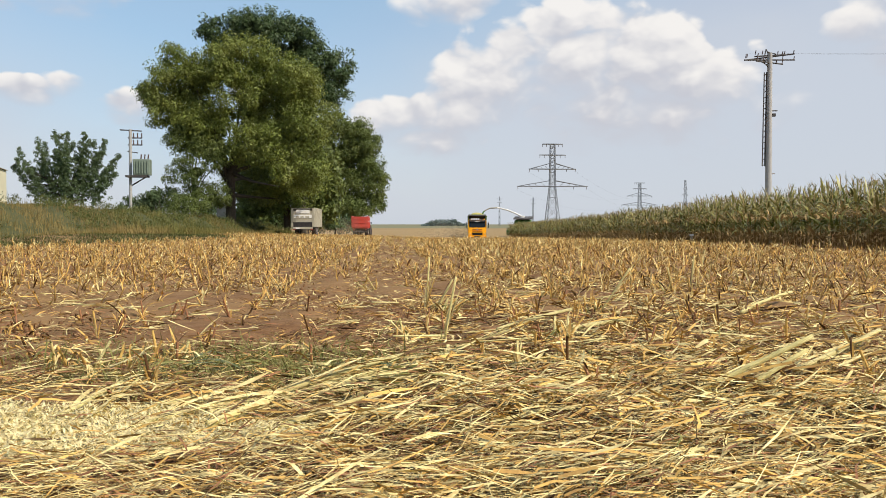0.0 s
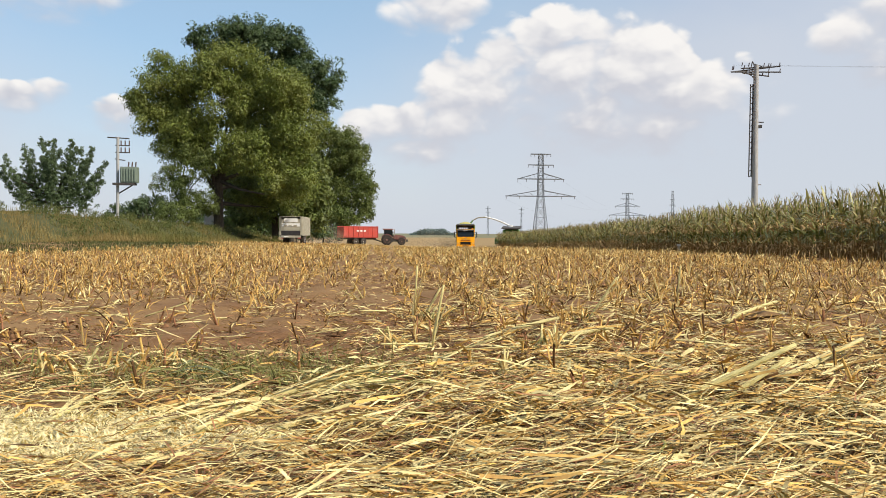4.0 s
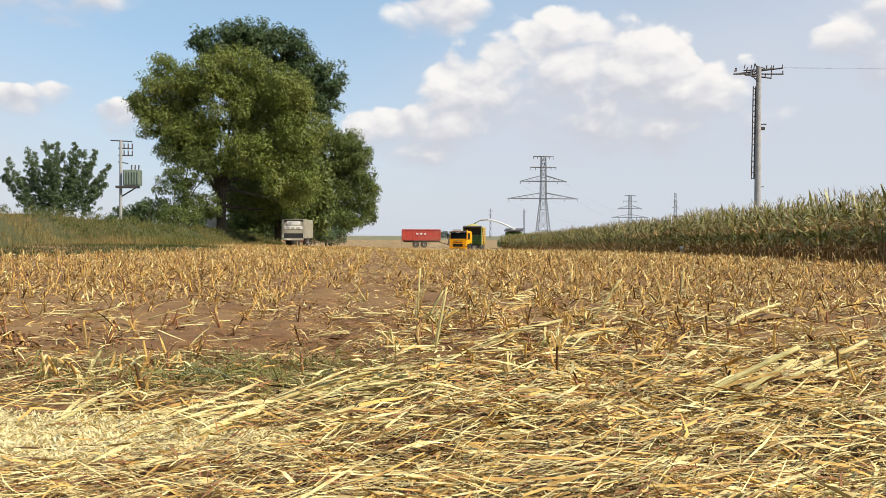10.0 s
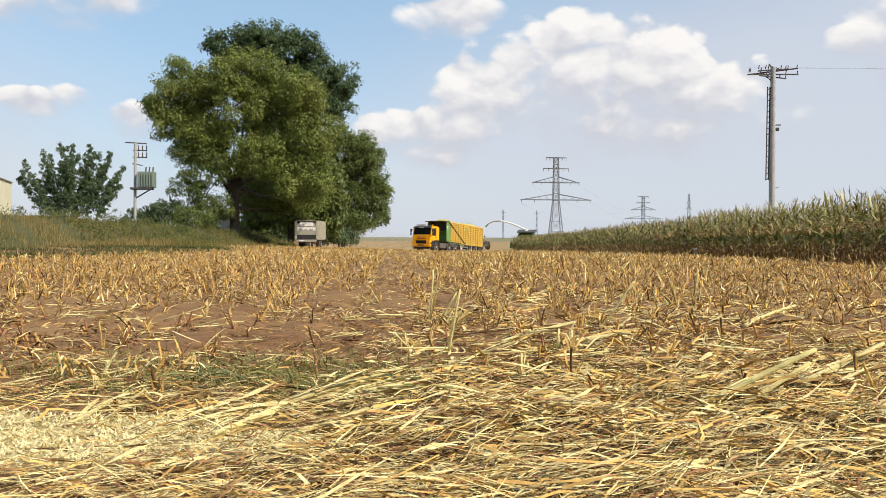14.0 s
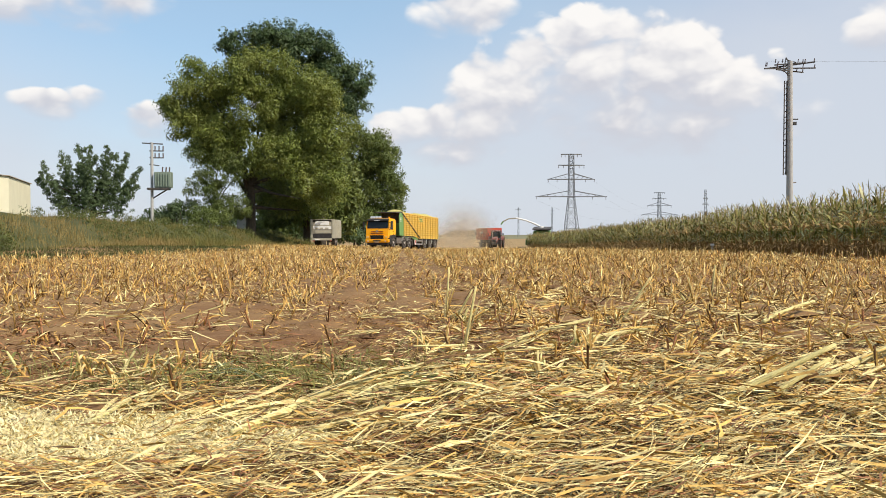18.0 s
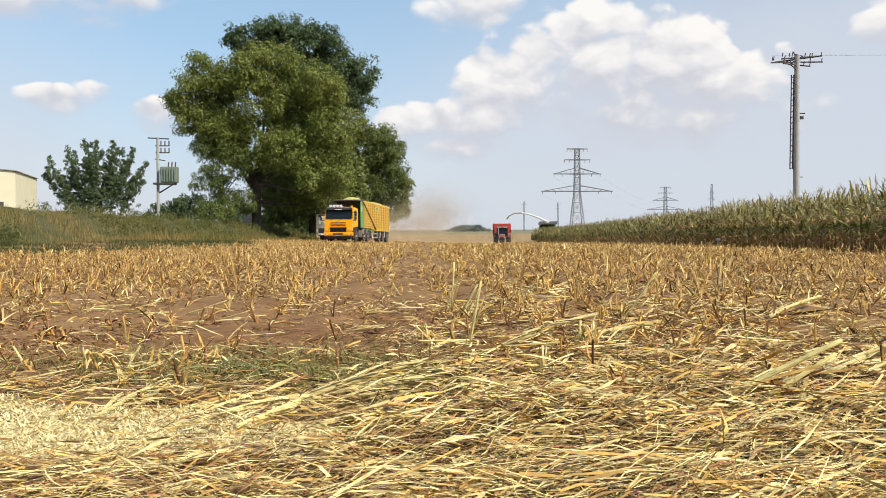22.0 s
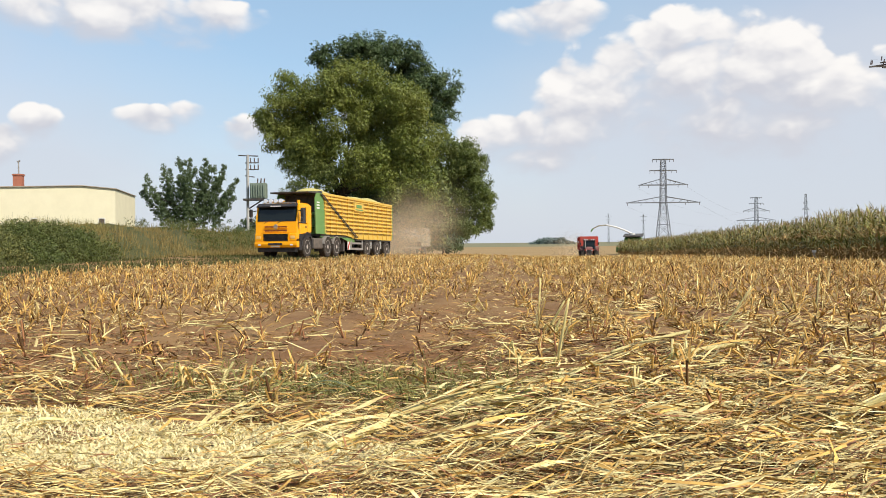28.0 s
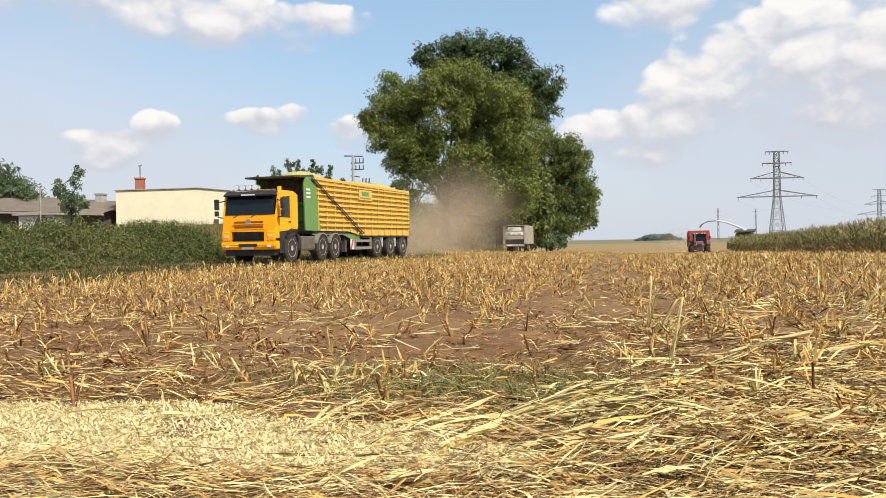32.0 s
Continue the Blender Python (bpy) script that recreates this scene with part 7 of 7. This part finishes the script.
# ---- dust ----
def dust_material(name, alpha):
    m = bpy.data.materials.new(name)
    m.use_nodes = True
    nt = m.node_tree
    N, L = nt.nodes.new, nt.links.new
    nt.nodes.clear()
    co = N("ShaderNodeTexCoord")
    ln = N("ShaderNodeVectorMath")
    ln.operation = "LENGTH"
    L(co.outputs["Object"], ln.inputs[0])
    fall = N("ShaderNodeMapRange")
    fall.interpolation_type = "SMOOTHSTEP"
    L(ln.outputs["Value"], fall.inputs[0])
    fall.inputs[1].default_value, fall.inputs[2].default_value = 1.0, 0.0
    nz = N("ShaderNodeTexNoise")
    nz.inputs["Scale"].default_value, nz.inputs["Detail"].default_value = 2.6, 4
    L(co.outputs["Object"], nz.inputs["Vector"])
    r = N("ShaderNodeMapRange")
    L(nz.outputs["Fac"], r.inputs[0])
    r.inputs[1].default_value, r.inputs[2].default_value, r.inputs[3].default_value = 0.3, 0.7, 0.35
    mu = N("ShaderNodeMath")
    mu.operation = "MULTIPLY"
    L(fall.outputs[0], mu.inputs[0])
    L(r.outputs[0], mu.inputs[1])
    mu2 = N("ShaderNodeMath")
    mu2.operation = "MULTIPLY"
    L(mu.outputs[0], mu2.inputs[0])
    mu2.inputs[1].default_value = alpha
    di, tl, tr = N("ShaderNodeBsdfDiffuse"), N("ShaderNodeBsdfTranslucent"), N("ShaderNodeBsdfTransparent")
    for b in (di, tl):
        b.inputs[0].default_value = (0.63, 0.51, 0.35, 1)
    both, out, mx = N("ShaderNodeMixShader"), N("ShaderNodeOutputMaterial"), N("ShaderNodeMixShader")
    both.inputs[0].default_value = 0.4
    L(di.outputs[0], both.inputs[1])
    L(tl.outputs[0], both.inputs[2])
    L(mu2.outputs[0], mx.inputs[0])
    L(tr.outputs[0], mx.inputs[1])
    L(both.outputs[0], mx.inputs[2])
    L(mx.outputs[0], out.inputs[0])
    return m


DUST = dust_material("hanging_dust", 0.15)
DUST_MID = dust_material("drifting_dust", 0.12)
DUST_THIN = dust_material("thin_dust", 0.07)


def dust_mesh(seed, material):
    """Two billowing sheets of dust that cross, one unit across."""
    n = 24
    v, f = [], []
    for turn in (38, -38):
        c, sn, base = math.cos(radians(turn)), math.sin(radians(turn)), len(v)
        for i in range(n):
            for j in range(n):
                x, z = -1 + 2 * i / (n - 1), -1 + 2 * j / (n - 1)
                y = 0.2 * noise.noise((x * 1.8 + seed, z * 1.8, seed + turn)) + 0.1 * noise.noise((x * 4 + seed, z * 4, seed + turn))
                v.append((x * c - y * sn, x * sn + y * c, z))
        for i in range(n - 1):
            for j in range(n - 1):
                a = base + i * n + j
                if math.hypot(-1 + 2 * (i + 0.5) / (n - 1), -1 + 2 * (j + 0.5) / (n - 1)) < 1.0:
                    f.append((a, a + n, a + n + 1, a + 1))
    me = mesh_np("dust_billow", np.array(v), np.array(f), material)
    me.polygons.foreach_set("use_smooth", np.ones(len(me.polygons), bool))
    return me


def dust_cloud(seed, size, height, material=None):
    me = dust_mesh(seed, material or DUST)
    ob = new("dust_cloud", me)
    ob.scale = (size, size * 0.6, height)
    ob.visible_shadow = False
    return tagged(ob, "brown dust cloud stirred up by the vehicles", "dust", group="dust behind the vehicles")


# ---- what moves ----
TRUCK_ROWS = [  # seconds, x, y of the front, heading of truck and of trailer
    (0, 4.7, 115, -92, -92), (7.6, 4.7, 115, -92, -92), (8.4, 4.68, 114.8, -95, -92), (9, 4.4, 114.3, -101, -93), (10, 3.2, 112.3, -114, -96), (11, 1.75, 109.6, -121, -103),
    (12, 0.2, 106.6, -122, -106.5), (13, -1.4, 102.8, -121, -111), (14, -3.0, 99, -120, -114.3), (15.2, -4.85, 94.9, -117, -115), (16.5, -6.7, 90.6, -112, -113), (18, -8.6, 85.0, -107, -108.5), (19, -9.54, 81.3, -103.5, -105),
    (20.5, -10.4, 76.2, -99, -100), (22, -11.0, 71.3, -96, -97), (25, -13.15, 58.2, -96.8, -97.4), (26.5, -14.15, 51.0, -97, -100.3), (28, -14.95, 44.5, -96.5, -101.3), (29, -15.5, 41.3, -95.2, -100.7), (30, -15.95, 38.35, -93.8, -99.9), (31, -16.22, 35.0, -92.8, -98.2), (32, -16.34, 31.6, -92, -96.5)]
TRACTOR_ROWS = [  # seconds, x, y of the hitch, heading
    (0, -13.7, 143.5, 88), (1, -13.4, 146.4, 72), (2, -12.4, 148.9, 44), (3, -11.2, 150.5, 16), (4.2, -8.4, 151, 4), (5.8, -5.4, 151, 0), (8, -1.3, 151, 0), (10, 2.6, 151, 0),
    (11, 4.2, 151, -4), (12, 4.8, 150.7, -15), (13, 4.8, 149.8, -35), (14, 4.7, 148.6, -62), (15.2, 5.3, 146.8, -88), (16.5, 6.2, 144.6, -98), (17.5, 6.0, 142.2, -99), (20, 5.25, 129, -96), (22, 5.15, 124.2, -93), (25, 5.2, 121.2, -93), (28, 5.3, 118.2, -93), (30, 5.05, 114, -93), (32, 5.0, 109, -92)]
TIPPER_TURNS = [(0, 92), (1, 80), (2, 67), (3, 54), (4.2, 29), (5.8, 6)]


def glide(rows, t):
    """Values between rows, smoothly."""
    ts = np.array([r[0] for r in rows], float)
    out = []
    for k in range(1, len(rows[0])):
        vs = np.array([r[k] for r in rows], float)
        sl = np.gradient(vs, ts)
        i = int(np.clip(np.searchsorted(ts, t, "right") - 1, 0, len(ts) - 2))
        h = ts[i + 1] - ts[i]
        s = (t - ts[i]) / h
        if vs[i] == vs[i + 1]:
            out.append(vs[i])
            continue
        d0, d1 = sl[i], sl[i + 1]
        lim = 3 * abs(vs[i + 1] - vs[i]) / h
        d0, d1 = np.clip(d0, -lim, lim), np.clip(d1, -lim, lim)
        out.append((2 * s**3 - 3 * s**2 + 1) * vs[i] + (s**3 - 2 * s**2 + s) * h * d0 + (-2 * s**3 + 3 * s**2) * vs[i + 1] + (s**3 - s**2) * h * d1)
    return out


def grounded(x, y, head, wheelbase=6.0):
    """A pose on the ground at x, y, with the pitch of the ground along the heading."""
    c, s = math.cos(radians(head)), math.sin(radians(head))
    z0, z1 = float(zg(x, y)), float(zg(x - wheelbase * c, y - wheelbase * s))
    pitch = math.degrees(math.atan((z1 - z0) / wheelbase))
    return pose(x, y, z0, 0, 0, head) @ pose(0, 0, 0, 0, pitch, 0)


def motions():
    times = [round(0.125 * k, 3) for k in range(257)]
    truck, semi, tractor, tipper = [], [], [], []
    tip_head = 78.0
    last = None
    for t in times:
        x, y, a, b = glide(TRUCK_ROWS, t)
        truck.append((t, grounded(x, y, a)))
        kx, ky = x - 5.7 * math.cos(radians(a)), y - 5.7 * math.sin(radians(a))
        semi.append((t, grounded(kx, ky, b, 7.0)))
        x, y, a = glide(TRACTOR_ROWS, t)
        tractor.append((t, grounded(x, y, a, -3.0)))
        # the tipper is drawn after the hitch
        if last:
            step = math.hypot(x - last[0], y - last[1])
            way = math.degrees(math.atan2(y - last[1], x - last[0])) if step > 1e-4 else tip_head
            tip_head += math.degrees(step * math.sin(radians(way - tip_head)) / 5.2)
        if t <= 5.8:
            tip_head = float(np.interp(t, [r[0] for r in TIPPER_TURNS], [r[1] for r in TIPPER_TURNS]))
        last = (x, y)
        tipper.append((t, grounded(x, y, tip_head, 5.2)))
    moving = lambda rows: [r for k, r in enumerate(rows) if k % 2 == 0 or k == len(rows) - 1]
    for ob, rows in ((TRUCK, truck), (SEMI, semi), (TRACTOR, tractor), (TIPPER, tipper)):
        walk(ob, moving(rows))
    for rows, wheels in ((truck, TRUCK_WHEELS), (semi, SEMI_WHEELS), (tractor, TRACTOR_WHEELS), (tipper, TIPPER_WHEELS)):
        run, at = [0.0], rows[0][1].translation
        for t, m in rows[1:]:
            run.append(run[-1] + (m.translation - at).length)
            at = m.translation
        for w in wheels:
            p = w.matrix_basis.translation.copy()
            keyed = []
            for (t, m), d in zip(rows, run):
                turn = math.degrees(d / p.z)
                if not keyed or turn != keyed[-1][2] or t == 32.0:
                    keyed.append((t, pose(p.x, p.y, p.z, 0, turn, 0), turn))
            walk(w, [(t, m) for t, m, turn in keyed])
    # dust hangs where the semi-trailer's wheels passed a while ago, and drifts and rises
    rng = random.Random(5)
    for k in range(18):
        lag = 0.1 + 0.44 * k
        side, up, wide = rng.uniform(-0.8, 0.8), rng.uniform(-0.3, 0.5), rng.uniform(0.85, 1.25)
        ob = dust_cloud(k + 3, (2.4 + 0.3 * k) * wide, 2.3 + 0.2 * k, DUST if k < 7 else DUST_MID if k < 13 else DUST_THIN)
        rows = []
        for t in times[::2]:
            s = max(0.0, t - lag)
            x, y, a, b = glide(TRUCK_ROWS, s)
            c, sn = math.cos(radians(b)), math.sin(radians(b))
            px, py = x - 14.6 * c - 0.65 * lag + side, y - 14.6 * sn
            rise = min(1.0, max(0.0, (s - 8.0) / 3.0))
            z = float(zg(px, py)) - 1.6 + rise * (2.0 + 0.2 * k + up)
            rows.append((t, pose(px, py, z, 0, 0, 15 * math.sin(k) + 0.6 * t)))
        walk(ob, rows)
    for k, (back, out, size) in enumerate(((6.0, -2.2, 1.9), (9.5, -2.4, 2.3), (12.5, -2.0, 2.6))):
        ob = dust_cloud(k + 61, size, size * 0.62, DUST_MID)
        rows = []
        for t in times[::2]:
            x, y, a, b = glide(TRUCK_ROWS, t)
            px, py = x - back * math.cos(radians(b)) + out, y - back * math.sin(radians(b))
            rise = min(1.0, max(0.0, (t - 11.0) / 4.0))
            rows.append((t, pose(px, py, float(zg(px, py)) - 1.6 + 1.9 * rise, 0, 0, 20 * math.sin(k) + 0.6 * t)))
        walk(ob, rows)
    for k in range(7):
        lag = 1.0 + 1.4 * k
        ob = dust_cloud(k + 31, 3.6 + 0.5 * k, 1.9 + 0.3 * k, DUST_MID if k < 4 else DUST_THIN)
        rows = []
        for t in times[::4]:
            x, y, a = glide(TRACTOR_ROWS, max(0.0, t - lag))
            px, py = x - 9 * math.cos(radians(a)) - 0.6 * k, y - 9 * math.sin(radians(a))
            if t < lag:
                px, py = px - 0.4 * (lag - t), py
            rows.append((t, pose(px, py, float(zg(px, py)) + 0.5 + 0.2 * k, 0, 0, 12 * math.sin(k) + 0.6 * t)))
        walk(ob, rows)


motions()
